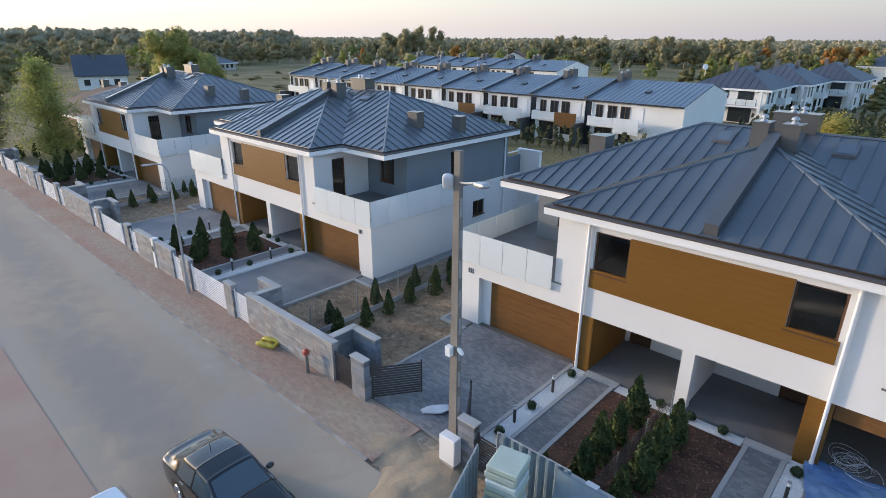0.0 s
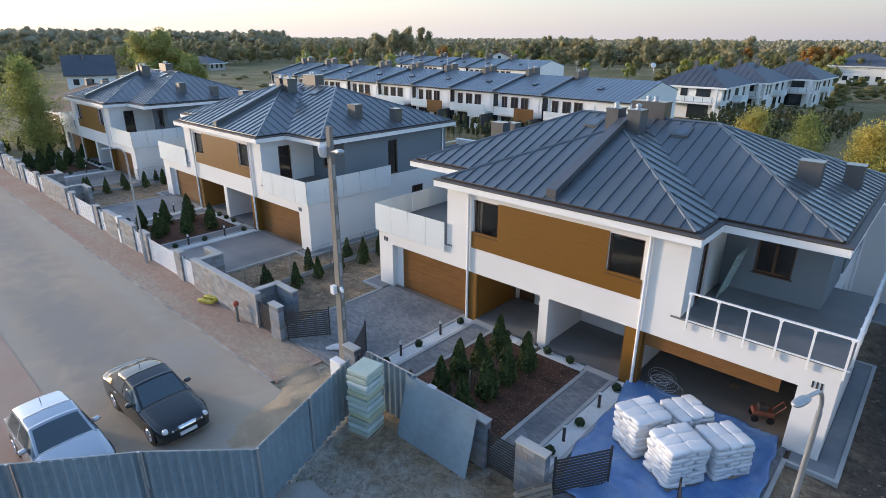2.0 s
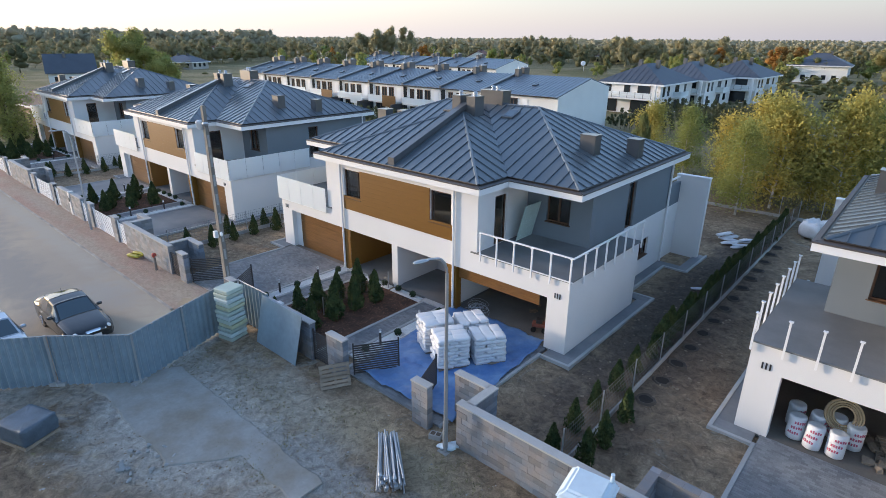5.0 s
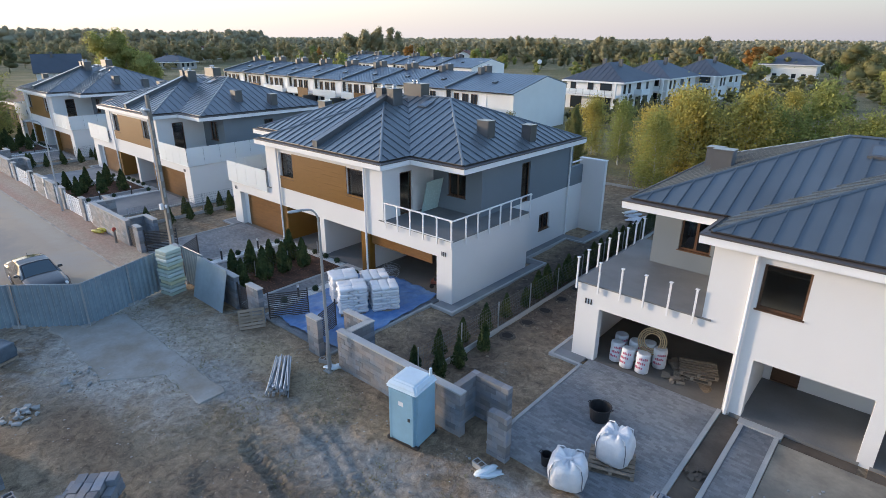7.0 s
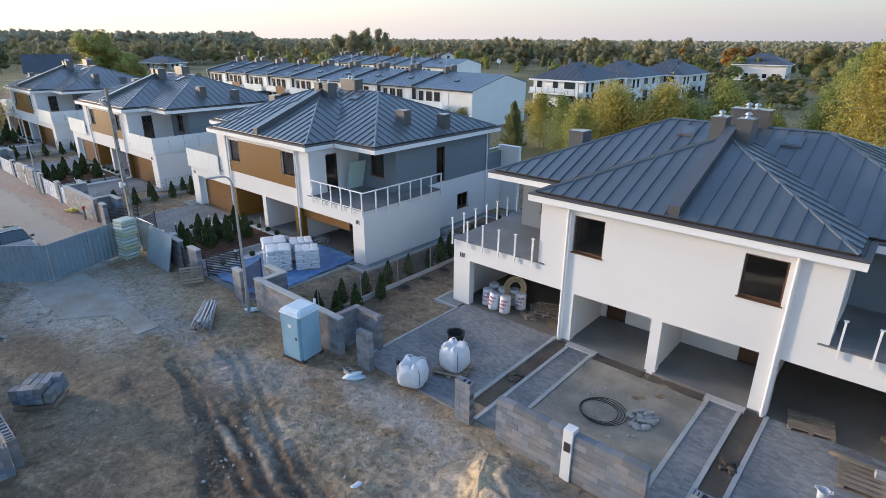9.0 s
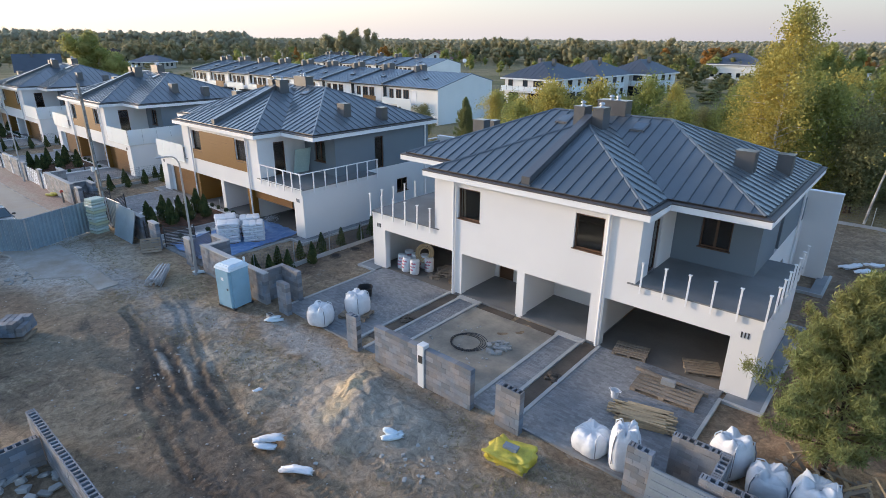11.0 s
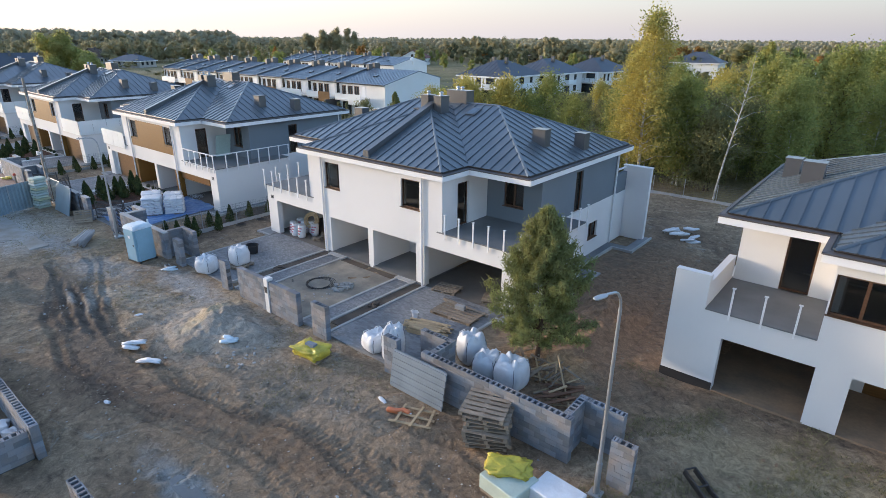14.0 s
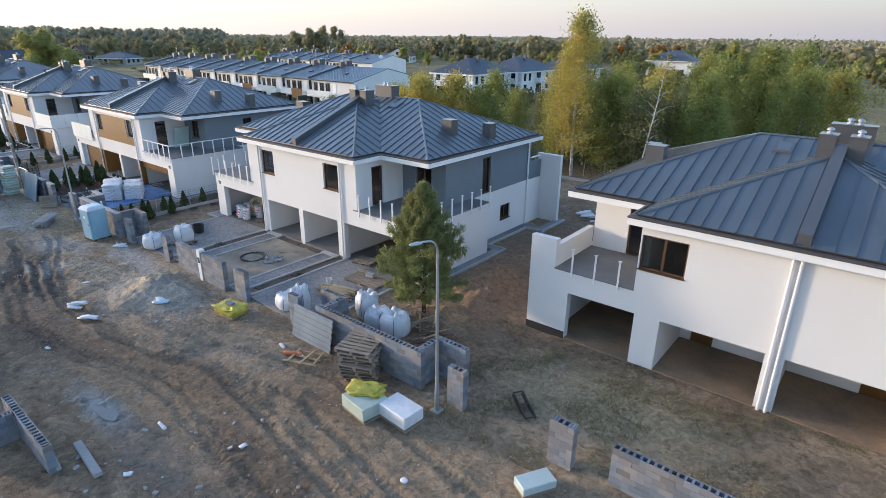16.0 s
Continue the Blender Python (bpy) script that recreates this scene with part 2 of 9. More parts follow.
def earth(name, grass):
    """Trampled earth: sandy, dry and damp patches at several scales, small stones; meadow beyond the gardens."""
    m = bpy.data.materials.new(name)
    m.use_nodes = True
    n, l = m.node_tree.nodes, m.node_tree.links
    p = n["Principled BSDF"]
    geo = n.new("ShaderNodeNewGeometry")

    def tex(scale, detail=6, rough=0.6, warp=0.0):
        t = n.new("ShaderNodeTexNoise")
        t.inputs["Scale"].default_value, t.inputs["Detail"].default_value, t.inputs["Roughness"].default_value = scale, detail, rough
        t.inputs["Distortion"].default_value = warp
        l.new(geo.outputs["Position"], t.inputs["Vector"])
        return t.outputs[0]

    def rng_(src, a, b, c=0.0, d=1.0):
        r = n.new("ShaderNodeMapRange")
        r.inputs[1].default_value, r.inputs[2].default_value, r.inputs[3].default_value, r.inputs[4].default_value = a, b, c, d
        l.new(src, r.inputs[0])
        return r.outputs[0]

    def mix(fac, a, b):
        x = n.new("ShaderNodeMix")
        x.data_type = "RGBA"
        l.new(fac, x.inputs[0])
        for i, c in ((6, a), (7, b)):
            if isinstance(c, tuple):
                x.inputs[i].default_value = (*c, 1)
            else:
                l.new(c, x.inputs[i])
        return x.outputs[2]
    col = mix(rng_(tex(0.16, 8, 0.65, 0.6), 0.40, 0.60), (0.335, 0.25, 0.165), (0.185, 0.133, 0.09))
    col = mix(rng_(tex(0.55, 8, 0.7, 1.2), 0.52, 0.66), col, (0.36, 0.275, 0.185))
    col = mix(rng_(tex(1.7, 8, 0.7, 0.8), 0.54, 0.70), col, (0.12, 0.088, 0.062))
    col = mix(rng_(tex(0.33, 7, 0.7, 1.5), 0.60, 0.70), col, (0.30, 0.275, 0.23))
    col = mix(rng_(tex(0.8, 8, 0.75, 2.0), 0.62, 0.70), col, (0.225, 0.20, 0.085))
    if grass:
        sep = n.new("ShaderNodeSeparateXYZ")
        l.new(geo.outputs["Position"], sep.inputs[0])
        # patches of sand, mud, dust, other ground tones and a painted sunlit crest, ragged-edged
        edge = tex(0.8, 6, 0.6, 1.2)
        for cx, cy, rx, ry, turn, tone in SPILLS_AND_LIGHT:
            mp = n.new("ShaderNodeMapping")
            mp.vector_type = "TEXTURE"
            mp.inputs["Location"].default_value, mp.inputs["Rotation"].default_value, mp.inputs["Scale"].default_value = (cx, cy, 0), (0, 0, turn), (rx, ry, 50)
            l.new(geo.outputs["Position"], mp.inputs["Vector"])
            ln = n.new("ShaderNodeVectorMath")
            ln.operation = "LENGTH"
            l.new(mp.outputs[0], ln.inputs[0])
            ad = n.new("ShaderNodeMath")
            ad.operation = "MULTIPLY_ADD"
            ad.inputs[1].default_value = 1.6
            l.new(edge, ad.inputs[0])
            l.new(ln.outputs["Value"], ad.inputs[2])
            col = mix(rng_(ad.outputs[0], 1.25, 2.0, 0.92, 0.0), col, tone)
        wob = n.new("ShaderNodeMath")
        wob.operation = "MULTIPLY_ADD"
        wob.inputs[1].default_value = 14.0
        l.new(tex(0.12), wob.inputs[0])
        l.new(sep.outputs["Y"], wob.inputs[2])
        meadow = mix(rng_(tex(0.05, 6, 0.6, 1.0), 0.42, 0.58), (0.16, 0.145, 0.065), (0.26, 0.21, 0.115))
        far = rng_(wob.outputs[0], 50.0, 54.0)
        col = mix(far, col, meadow)
        left = n.new("ShaderNodeMath")
        left.operation = "MULTIPLY_ADD"
        left.inputs[1].default_value = 10.0
        l.new(tex(0.15), left.inputs[0])
        l.new(sep.outputs["X"], left.inputs[2])
        col = mix(rng_(left.outputs[0], -55.0, -52.0, 1.0, 0.0), col, meadow)
    grain = rng_(tex(28, 5, 0.7), 0.3, 0.7, 0.8, 1.2)
    clod = rng_(tex(3.2, 8, 0.72, 1.0), 0.32, 0.68, 0.55, 1.42)
    mm = n.new("ShaderNodeMath")
    mm.operation = "MULTIPLY"
    l.new(grain, mm.inputs[0])
    l.new(clod, mm.inputs[1])
    hsv = n.new("ShaderNodeHueSaturation")
    l.new(col, hsv.inputs["Color"])
    l.new(mm.outputs[0], hsv.inputs["Value"])
    l.new(hsv.outputs[0], p.inputs["Base Color"])
    p.inputs["Roughness"].default_value = 0.95
    p.inputs["Specular IOR Level"].default_value = 0.2
    b1, b2 = n.new("ShaderNodeBump"), n.new("ShaderNodeBump")
    b1.inputs["Strength"].default_value, b1.inputs["Distance"].default_value = 1.0, 0.10
    b2.inputs["Strength"].default_value, b2.inputs["Distance"].default_value = 0.9, 0.03
    l.new(tex(3.2, 8, 0.7, 0.5), b1.inputs["Height"])
    l.new(tex(14, 8, 0.75), b2.inputs["Height"])
    l.new(b1.outputs[0], b2.inputs["Normal"])
    l.new(b2.outputs[0], p.inputs["Normal"])
    return m


def stain(mat, spots, warp=0.8):
    """Dust and sand spilled on a surface, each spot (x, y, rx, ry, colour) with a soft ragged edge."""
    n, l = mat.node_tree.nodes, mat.node_tree.links
    geo = n.new("ShaderNodeNewGeometry")
    tx = n.new("ShaderNodeTexNoise")
    tx.inputs["Scale"].default_value, tx.inputs["Detail"].default_value, tx.inputs["Distortion"].default_value = warp, 6, 1.0
    l.new(geo.outputs["Position"], tx.inputs["Vector"])
    hsv = [q for q in n if q.bl_idname == "ShaderNodeHueSaturation"][0]
    col = hsv.inputs["Color"].links[0].from_socket
    for x, y, rx, ry, tone in spots:
        mp, ln, ad, mr, mx = n.new("ShaderNodeMapping"), n.new("ShaderNodeVectorMath"), n.new("ShaderNodeMath"), n.new("ShaderNodeMapRange"), n.new("ShaderNodeMix")
        mp.vector_type = "TEXTURE"
        mp.inputs["Location"].default_value, mp.inputs["Scale"].default_value = (x, y, 0), (rx, ry, 50)
        ln.operation, ad.operation, mx.data_type = "LENGTH", "MULTIPLY_ADD", "RGBA"
        ad.inputs[1].default_value = 1.7
        mr.inputs[1].default_value, mr.inputs[2].default_value, mr.inputs[3].default_value, mr.inputs[4].default_value = 1.2, 2.1, 0.9, 0.0
        l.new(geo.outputs["Position"], mp.inputs["Vector"])
        l.new(mp.outputs[0], ln.inputs[0])
        l.new(tx.outputs[0], ad.inputs[0])
        l.new(ln.outputs["Value"], ad.inputs[2])
        l.new(ad.outputs[0], mr.inputs[0])
        l.new(mr.outputs[0], mx.inputs[0])
        l.new(col, mx.inputs[6])
        mx.inputs[7].default_value = (*tone, 1)
        col = mx.outputs[2]
    l.new(col, hsv.inputs["Color"])


DIRT = earth("bare_dirt", True)
ASPHALT = surface("grey_road_paving", (0.315, 0.265, 0.213), 0.85, 0.18, 0.13, 30, 0.25, tint=(0.40, 0.322, 0.237))
KERB_OLD = surface("dusty_street_kerb", (0.43, 0.38, 0.32), 0.9, 0.2, 0.9, 14, 0.2, tint=(0.26, 0.235, 0.21))
stain(ASPHALT, [(-20, 4.4, 9, 1.5, (0.25, 0.226, 0.198)), (-42, 5.4, 16, 1.5, (0.265, 0.238, 0.206)), (-30, 7.6, 18, 0.7, (0.37, 0.325, 0.265)), (-9.5, 7.6, 3.0, 1.5, (0.42, 0.36, 0.275)), (-8.0, 4.6, 1.8, 2.0, (0.37, 0.335, 0.285)), (-28, 2.6, 16, 0.6, (0.33, 0.29, 0.24)), (-14.5, 6.6, 2.2, 1.2, (0.33, 0.30, 0.26))])
REDPAVE = surface("red_clinker_paver", (0.36, 0.23, 0.18), 0.88, 0.15, 0.3, 20, 0.2, island=0.10, tint=(0.38, 0.285, 0.22))
PAVER = surface("graphite_paver", (0.145, 0.158, 0.175), 0.65, 0.22, 0.35, 9, 0.12, island=0.20, tint=(0.27, 0.265, 0.26))
KERB = surface("light_concrete_kerb", (0.42, 0.42, 0.41), 0.85, 0.15, 1.2, 20, 0.15)
BLOCK = surface("split_face_block", (0.155, 0.19, 0.235), 0.92, 0.25, 1.3, 30, 0.5, rand=0.25, tint=(0.24, 0.22, 0.21))

stain(REDPAVE, [(-12.0, 9.2, 2.6, 1.2, (0.40, 0.33, 0.25)), (-22, 8.6, 7, 0.5, (0.37, 0.30, 0.235)), (-35, 9.4, 9, 0.7, (0.37, 0.30, 0.24))])


# ---- mesh helpers ----
def box(bm, x0, x1, y0, y1, z0, z1):
    vs = [bm.verts.new(c) for c in ((x0, y0, z0), (x1, y0, z0), (x1, y1, z0), (x0, y1, z0),
                                    (x0, y0, z1), (x1, y0, z1), (x1, y1, z1), (x0, y1, z1))]
    for f in ((3, 2, 1, 0), (4, 5, 6, 7), (0, 1, 5, 4), (1, 2, 6, 5), (2, 3, 7, 6), (3, 0, 4, 7)):
        bm.faces.new([vs[i] for i in f])
    return vs


def obox(bm, m, sx, sy, sz):
    """A box of that size, centred at m in x and y, standing on m."""
    vs = box(bm, -sx / 2, sx / 2, -sy / 2, sy / 2, 0, sz)
    for v in vs:
        v.co = m @ v.co
    return vs


def tube(bm, a, b, r0, r1=None, seg=10, caps=True):
    """A tapered round bar from a to b."""
    a, b = Vector(a), Vector(b)
    r1 = r0 if r1 is None else r1
    q = (b - a).to_track_quat("Z", "Y")
    rings = []
    for c, r in ((a, r0), (b, r1)):
        rings.append([bm.verts.new(c + q @ Vector((r * math.cos(2 * math.pi * i / seg), r * math.sin(2 * math.pi * i / seg), 0))) for i in range(seg)])
    for i in range(seg):
        bm.faces.new((rings[0][i], rings[0][(i + 1) % seg], rings[1][(i + 1) % seg], rings[1][i]))
    if caps:
        bm.faces.new(rings[0][::-1])
        bm.faces.new(rings[1])


def pipe(bm, pts, r, seg=8):
    """One round bar swept along the points."""
    pts = [Vector(p) for p in pts]
    tan = [(pts[min(i + 1, len(pts) - 1)] - pts[max(i - 1, 0)]).normalized() for i in range(len(pts))]
    side = tan[0].cross(Vector((0.3, 0.2, 1.0)))
    if side.length < 0.01:
        side = tan[0].cross(Vector((1, 0, 0)))
    rings = []
    for p, t in zip(pts, tan):
        side = (side - t * side.dot(t)).normalized()
        up = t.cross(side)
        rings.append([bm.verts.new(p + (side * math.cos(a) + up * math.sin(a)) * r) for a in (2 * math.pi * k / seg for k in range(seg))])
    for a, b in zip(rings, rings[1:]):
        for k in range(seg):
            m = (k + 1) % seg
            bm.faces.new((a[k], a[m], b[m], b[k]))
    bm.faces.new(rings[0][::-1])
    bm.faces.new(rings[-1])


def mesh_of(name, bm, material, smooth=False):
    me = bpy.data.meshes.new(name)
    bmesh.ops.recalc_face_normals(bm, faces=bm.faces)
    if smooth:
        for f in bm.faces:
            f.smooth = True
    bm.to_mesh(me)
    bm.free()
    for mt in (material if isinstance(material, (list, tuple)) else [material]):
        me.materials.append(mt)
    return me


def part(name, bm, material, parent=None, label="", smooth=False, m=None):
    """Links a bmesh as one mesh object, under a thing or a part."""
    ob = new(name, mesh_of(name, bm, material, smooth))
    if parent is not None:
        ob.parent = parent
    if m is not None:
        ob.matrix_basis = m
    if label:
        ob["label"] = label
    return ob


def bpart(name, dims, material, parent=None, label="", bevel=0.0):
    """A part made of one or more axis-aligned boxes."""
    bm = bmesh.new()
    for d in (dims if isinstance(dims[0], (list, tuple)) else [dims]):
        box(bm, *d)
    if bevel:
        bmesh.ops.bevel(bm, geom=bm.edges[:], offset=bevel, segments=1, affect="EDGES")
    return part(name, bm, material, parent, label)


def thing(name, label, category, group="", kind="", m=None):
    ob = new(name)
    ob.empty_display_size = 0.2
    if m is not None:
        ob.matrix_basis = m
    return tagged(ob, label, category, group, kind)


def wall_cells(bm, us, zs, solid, place, thick):
    """A wall as a grid of cells in (u, z); solid(u, z) says which are filled. place(u, d, z) gives the point, d from 0 to thick."""
    us, zs = sorted(set(us)), sorted(set(zs))
    full = {(i, j): solid((us[i] + us[i + 1]) / 2, (zs[j] + zs[j + 1]) / 2) for i in range(len(us) - 1) for j in range(len(zs) - 1)}

    def quad(*pts):
        bm.faces.new([bm.verts.new(place(*p)) for p in pts])
    for (i, j), f in full.items():
        if not f:
            continue
        a, b, c, d = us[i], us[i + 1], zs[j], zs[j + 1]
        quad((a, 0, c), (b, 0, c), (b, 0, d), (a, 0, d))
        quad((a, thick, c), (a, thick, d), (b, thick, d), (b, thick, c))
        if not full.get((i - 1, j)):
            quad((a, 0, c), (a, 0, d), (a, thick, d), (a, thick, c))
        if not full.get((i + 1, j)):
            quad((b, 0, c), (b, thick, c), (b, thick, d), (b, 0, d))
        if not full.get((i, j - 1)):
            quad((a, 0, c), (a, thick, c), (b, thick, c), (b, 0, c))
        if not full.get((i, j + 1)):
            quad((a, 0, d), (b, 0, d), (b, thick, d), (a, thick, d))


def wall_x(bm, x0, x1, y, thick, z0, z1, holes=()):
    """A wall along x whose front is at y; holes are (x0, x1, z0, z1)."""
    us = [x0, x1] + [h[k] for h in holes for k in (0, 1)]
    zs = [z0, z1] + [h[k] for h in holes for k in (2, 3)]
    us, zs = [min(max(u, x0), x1) for u in us], [min(max(z, z0), z1) for z in zs]
    wall_cells(bm, us, zs, lambda u, z: not any(h[0] < u < h[1] and h[2] < z < h[3] for h in holes), lambda u, d, z: (u, y + d, z), thick)


def wall_y(bm, y0, y1, x, thick, z0, z1, holes=()):
    """A wall along y whose outer face is at x; thick may be negative."""
    us = [y0, y1] + [h[k] for h in holes for k in (0, 1)]
    zs = [z0, z1] + [h[k] for h in holes for k in (2, 3)]
    us, zs = [min(max(u, y0), y1) for u in us], [min(max(z, z0), z1) for z in zs]
    wall_cells(bm, us, zs, lambda u, z: not any(h[0] < u < h[1] and h[2] < z < h[3] for h in holes), lambda u, d, z: (x + d, u, z), thick)


# ---- ground, road and paving ----
TRACK_X = (6, 8, 11, 14, 19, 24, 28, 31, 34, 40, 47)
TRACK_Y = (6.6, 6.2, 5.4, 4.2, 3.3, 3.6, 4.8, 5.0, 4.5, 3.7, 3.0)
TRACK2_Y = (4.6, 4.2, 3.8, 4.6, 5.6, 5.2, 6.0, 7.2, 7.6, 6.6, 5.0)


def ground_height(x, y):
    """Trampled, uneven ground on the site, flat where paved."""
    if not (-14 < x < 75 and -16 < y < 60):
        return 0.0
    h = 0.10 * noise.noise((x * 0.25, y * 0.25, 0)) + 0.05 * noise.noise((x * 0.9, y * 0.9, 3)) + 0.025 * noise.noise((x * 2.3, y * 2.3, 7))
    if x < -6.5 and -1.2 < y < 10.4:
        h = min(h, 0.0)
    elif x < 3.8 and 3.2 < y < 6.9:
        return min(0.3 * h, 0.012)
    if 0.8 < y < 9.6 and x > -8:
        w = min(1, (y - 0.8) / 1.5, (9.6 - y) / 1.5, (x + 8) / 3)
        h = h * (0.5 + 0.5 * w)
        h += 0.02 * w * noise.noise((x * 6.0, y * 6.0, 2))
        if 6 < x < 47:
            # ruts with tread marks that swing across the site
            wob = 0.3 * noise.noise((x * 0.3, 1, 0))
            for base, offs in ((TRACK_Y, (-1.15, -0.75, 0.75, 1.2)), (TRACK2_Y, (-0.85, 0.85))):
                mid = float(np.interp(x, TRACK_X, base)) + wob
                for k, off in enumerate(offs):
                    d = abs(y - mid - off - 0.12 * noise.noise((x * 0.5, off, 4)))
                    if d < 0.34:
                        amp = (0.085, 0.06, 0.075, 0.07)[k] * min(1, (x - 6) / 2, (47 - x) / 2) * max(0.15, min(1.0, 0.6 + 1.6 * noise.noise((x * 0.22, off * 3, 6))))
                        lug = 0.018 * (1 if math.sin(x * 26.0 + (18 if (y - mid - off) > 0 else -14) * (y - mid - off)) > 0 else -1)
                        h += -amp * (1 - (d / 0.26) ** 2) + (lug if d < 0.2 else 0) if d < 0.26 else 0.03 * (0.34 - d) / 0.08
        # churned mud in long furrows
        u, v = (x - 14.2) * 0.975 - (y - 4.6) * 0.22, (x - 14.2) * 0.22 + (y - 4.6) * 0.975
        r = math.hypot(u / 4.0, v / 1.35)
        if r < 1:
            k = min(1.0, 2.2 * (1 - r))
            h += k * (0.085 * math.sin(v * 10.5 + 2.4 * noise.noise((x * 0.7, y * 0.7, 5))) + 0.11 * noise.noise((x * 2.4, y * 3.2, 15)) + 0.05 * noise.noise((x * 1.6, y * 5.0, 8)) - 0.03)
        r = math.hypot((x - 28.6) / 2.4, (y - 1.8) / 1.1)
        if r < 1:
            h += (1 - r) * 0.16 * noise.noise((x * 3.0, y * 3.0, 12))
    return h


def build_ground():
    near_x = np.concatenate([np.linspace(-14, 6, 60), np.linspace(6.1, 48, 560), np.linspace(48.2, 50, 10), np.linspace(51, 75, 25)])
    near_y = np.concatenate([np.linspace(-16, -1, 20), np.linspace(-0.8, 0.6, 9), np.linspace(0.7, 9.7, 110), np.linspace(9.9, 24, 75), np.linspace(25, 60, 40)])
    far_l = np.array([-4000, -2000, -1000, -500, -250, -120, -60, -30])
    far_r = np.array([90, 130, 200, 400, 800, 1600, 4000])
    xs = np.concatenate([far_l, near_x, far_r])
    ys = np.concatenate([np.array([-4000, -1500, -500, -200, -80, -30]), near_y, np.array([75, 100, 150, 250, 500, 1000, 2000, 4500])])
    verts = [(x, y, ground_height(x, y)) for y in ys for x in xs]
    w = len(xs)
    faces = [(j * w + i, j * w + i + 1, (j + 1) * w + i + 1, (j + 1) * w + i) for j in range(len(ys) - 1) for i in range(w - 1)]
    me = bpy.data.meshes.new("ground")
    me.from_pydata(verts, [], faces)
    me.polygons.foreach_set("use_smooth", [True] * len(me.polygons))
    me.materials.append(DIRT)
    return tagged(new("ground", me), "bare trampled building-site earth with grass further off", "ground", kind="structure")


ground = build_ground()


def build_road():
    """The paved street; its end on the site is ragged."""
    ys = np.linspace(2.35, 8.16, 30)
    ends = [(-8.0 + (y - 2.85) * 1.02 if y < 4.85 else -5.95 - (y - 4.85) * 0.37) + 0.12 * noise.noise((y * 2.1, 4, 0)) for y in ys]
    v, f = [], []
    for y, e in zip(ys, ends):
        v += [(-130, y, 0.03), (-14, y, 0.03), (e - 1.2, y, 0.03), (e, y, -0.06)]
    for i in range(len(ys) - 1):
        for k in range(3):
            f.append((i * 4 + k, i * 4 + k + 1, i * 4 + k + 5, i * 4 + k + 4))
    me = bpy.data.meshes.new("road")
    me.from_pydata(v, [], f)
    me.materials.append(ASPHALT)
    return tagged(new("road", me), "grey paved street with faint tyre marks", "road", kind="structure")


road = build_road()
kerb = tagged(bpart("kerb", (-130, -10.6, 8.16, 8.30, -0.3, 0.055), KERB_OLD), "light concrete kerb along the street", "kerb", kind="structure")
pavement = tagged(bpart("pavement", (-130, -10.4, 8.30, 10.3, -0.3, 0.045), REDPAVE), "red clinker pavement beside the street", "pavement", kind="structure")
pavement_far = tagged(bpart("pavement", (-130, -10.0, -1.0, 2.35, -0.3, 0.045), REDPAVE), "red clinker pavement across the street", "pavement", kind="structure")



def heap(name, label, x, y, rx, ry, h, material, seed, n=46, rings=16, turn=0.0):
    """A soft heap with an uneven outline, lying on the ground."""
    v, f = [], []
    for j in range(rings + 1):
        r = j / rings
        for i in range(n):
            a = 2 * math.pi * i / n
            k = 1 + 0.30 * noise.noise((math.cos(a) * 1.3 + seed, math.sin(a) * 1.3, 0)) + 0.10 * noise.noise((math.cos(a) * 4 + seed, math.sin(a) * 4, 2))
            px, py = rx * r * k * math.cos(a), ry * r * k * math.sin(a)
            px, py = px * math.cos(turn) - py * math.sin(turn), px * math.sin(turn) + py * math.cos(turn)
            hz = h * (1 - r) ** 1.25 * (1 + 0.5 * noise.noise((px * 0.8 + seed, py * 0.8, 3))) + (0.22 * noise.noise((px * 1.7, py * 2.2, seed)) + 0.14 * noise.noise((px * 4.5, py * 4.5, seed))) * h * (1 - r ** 3)
            v.append((x + px, y + py, ground_height(x + px, y + py) + max(hz, -0.02) + 0.03 - 0.10 * r ** 5))
    for j in range(rings):
        for i in range(n):
            k = (i + 1) % n
            f.append((j * n + i, j * n + k, (j + 1) * n + k, (j + 1) * n + i))
    me = bpy.data.meshes.new(name)
    me.from_pydata(v, [], f)
    me.polygons.foreach_set("use_smooth", [True] * len(me.polygons))
    me.materials.append(material)
    return tagged(new(name, me), label, "heap")


HEAP_SAND = surface("brown_sand", (0.43, 0.335, 0.225), 0.95, 0.25, 0.8, 12, 0.9, tint=(0.33, 0.26, 0.18), bump_scale=6)
HEAP_EARTH = surface("brown_heap_earth", (0.30, 0.20, 0.122), 0.95, 0.28, 0.7, 9, 1.0, tint=(0.18, 0.13, 0.09), bump_scale=5)
heap("heap_of_sand", "spread heap of pale mortar sand by the wall", 21.0, 7.7, 3.2, 2.2, 0.62, DIRT, 1, 70, 26, 0.15)
heap("heap_of_sand", "long crest on the sand heap, its sunlit yellow painted in", 19.8, 7.9, 0.8, 2.0, 0.55, DIRT, 5, 60, 20, 0.4)
heap("mound_of_earth", "long heap of brown earth beside the house", 33.8, 19.6, 2.2, 4.4, 1.0, DIRT, 3, 70, 30)
heap("mound_of_earth", "low heap of loose earth under the pine", 33.9, 15.2, 2.6, 1.8, 0.4, DIRT, 4, 60, 20)
heap("heap_of_sand", "broad spill of trodden sand at the end of the street", -8.7, 7.9, 1.5, 3.0, 0.14, HEAP_SAND, 6, turn=0.15)
heap("heap_of_sand", "thin spill of sand over the end of the pavement", -10.4, 9.1, 1.9, 1.0, 0.07, HEAP_SAND, 9)

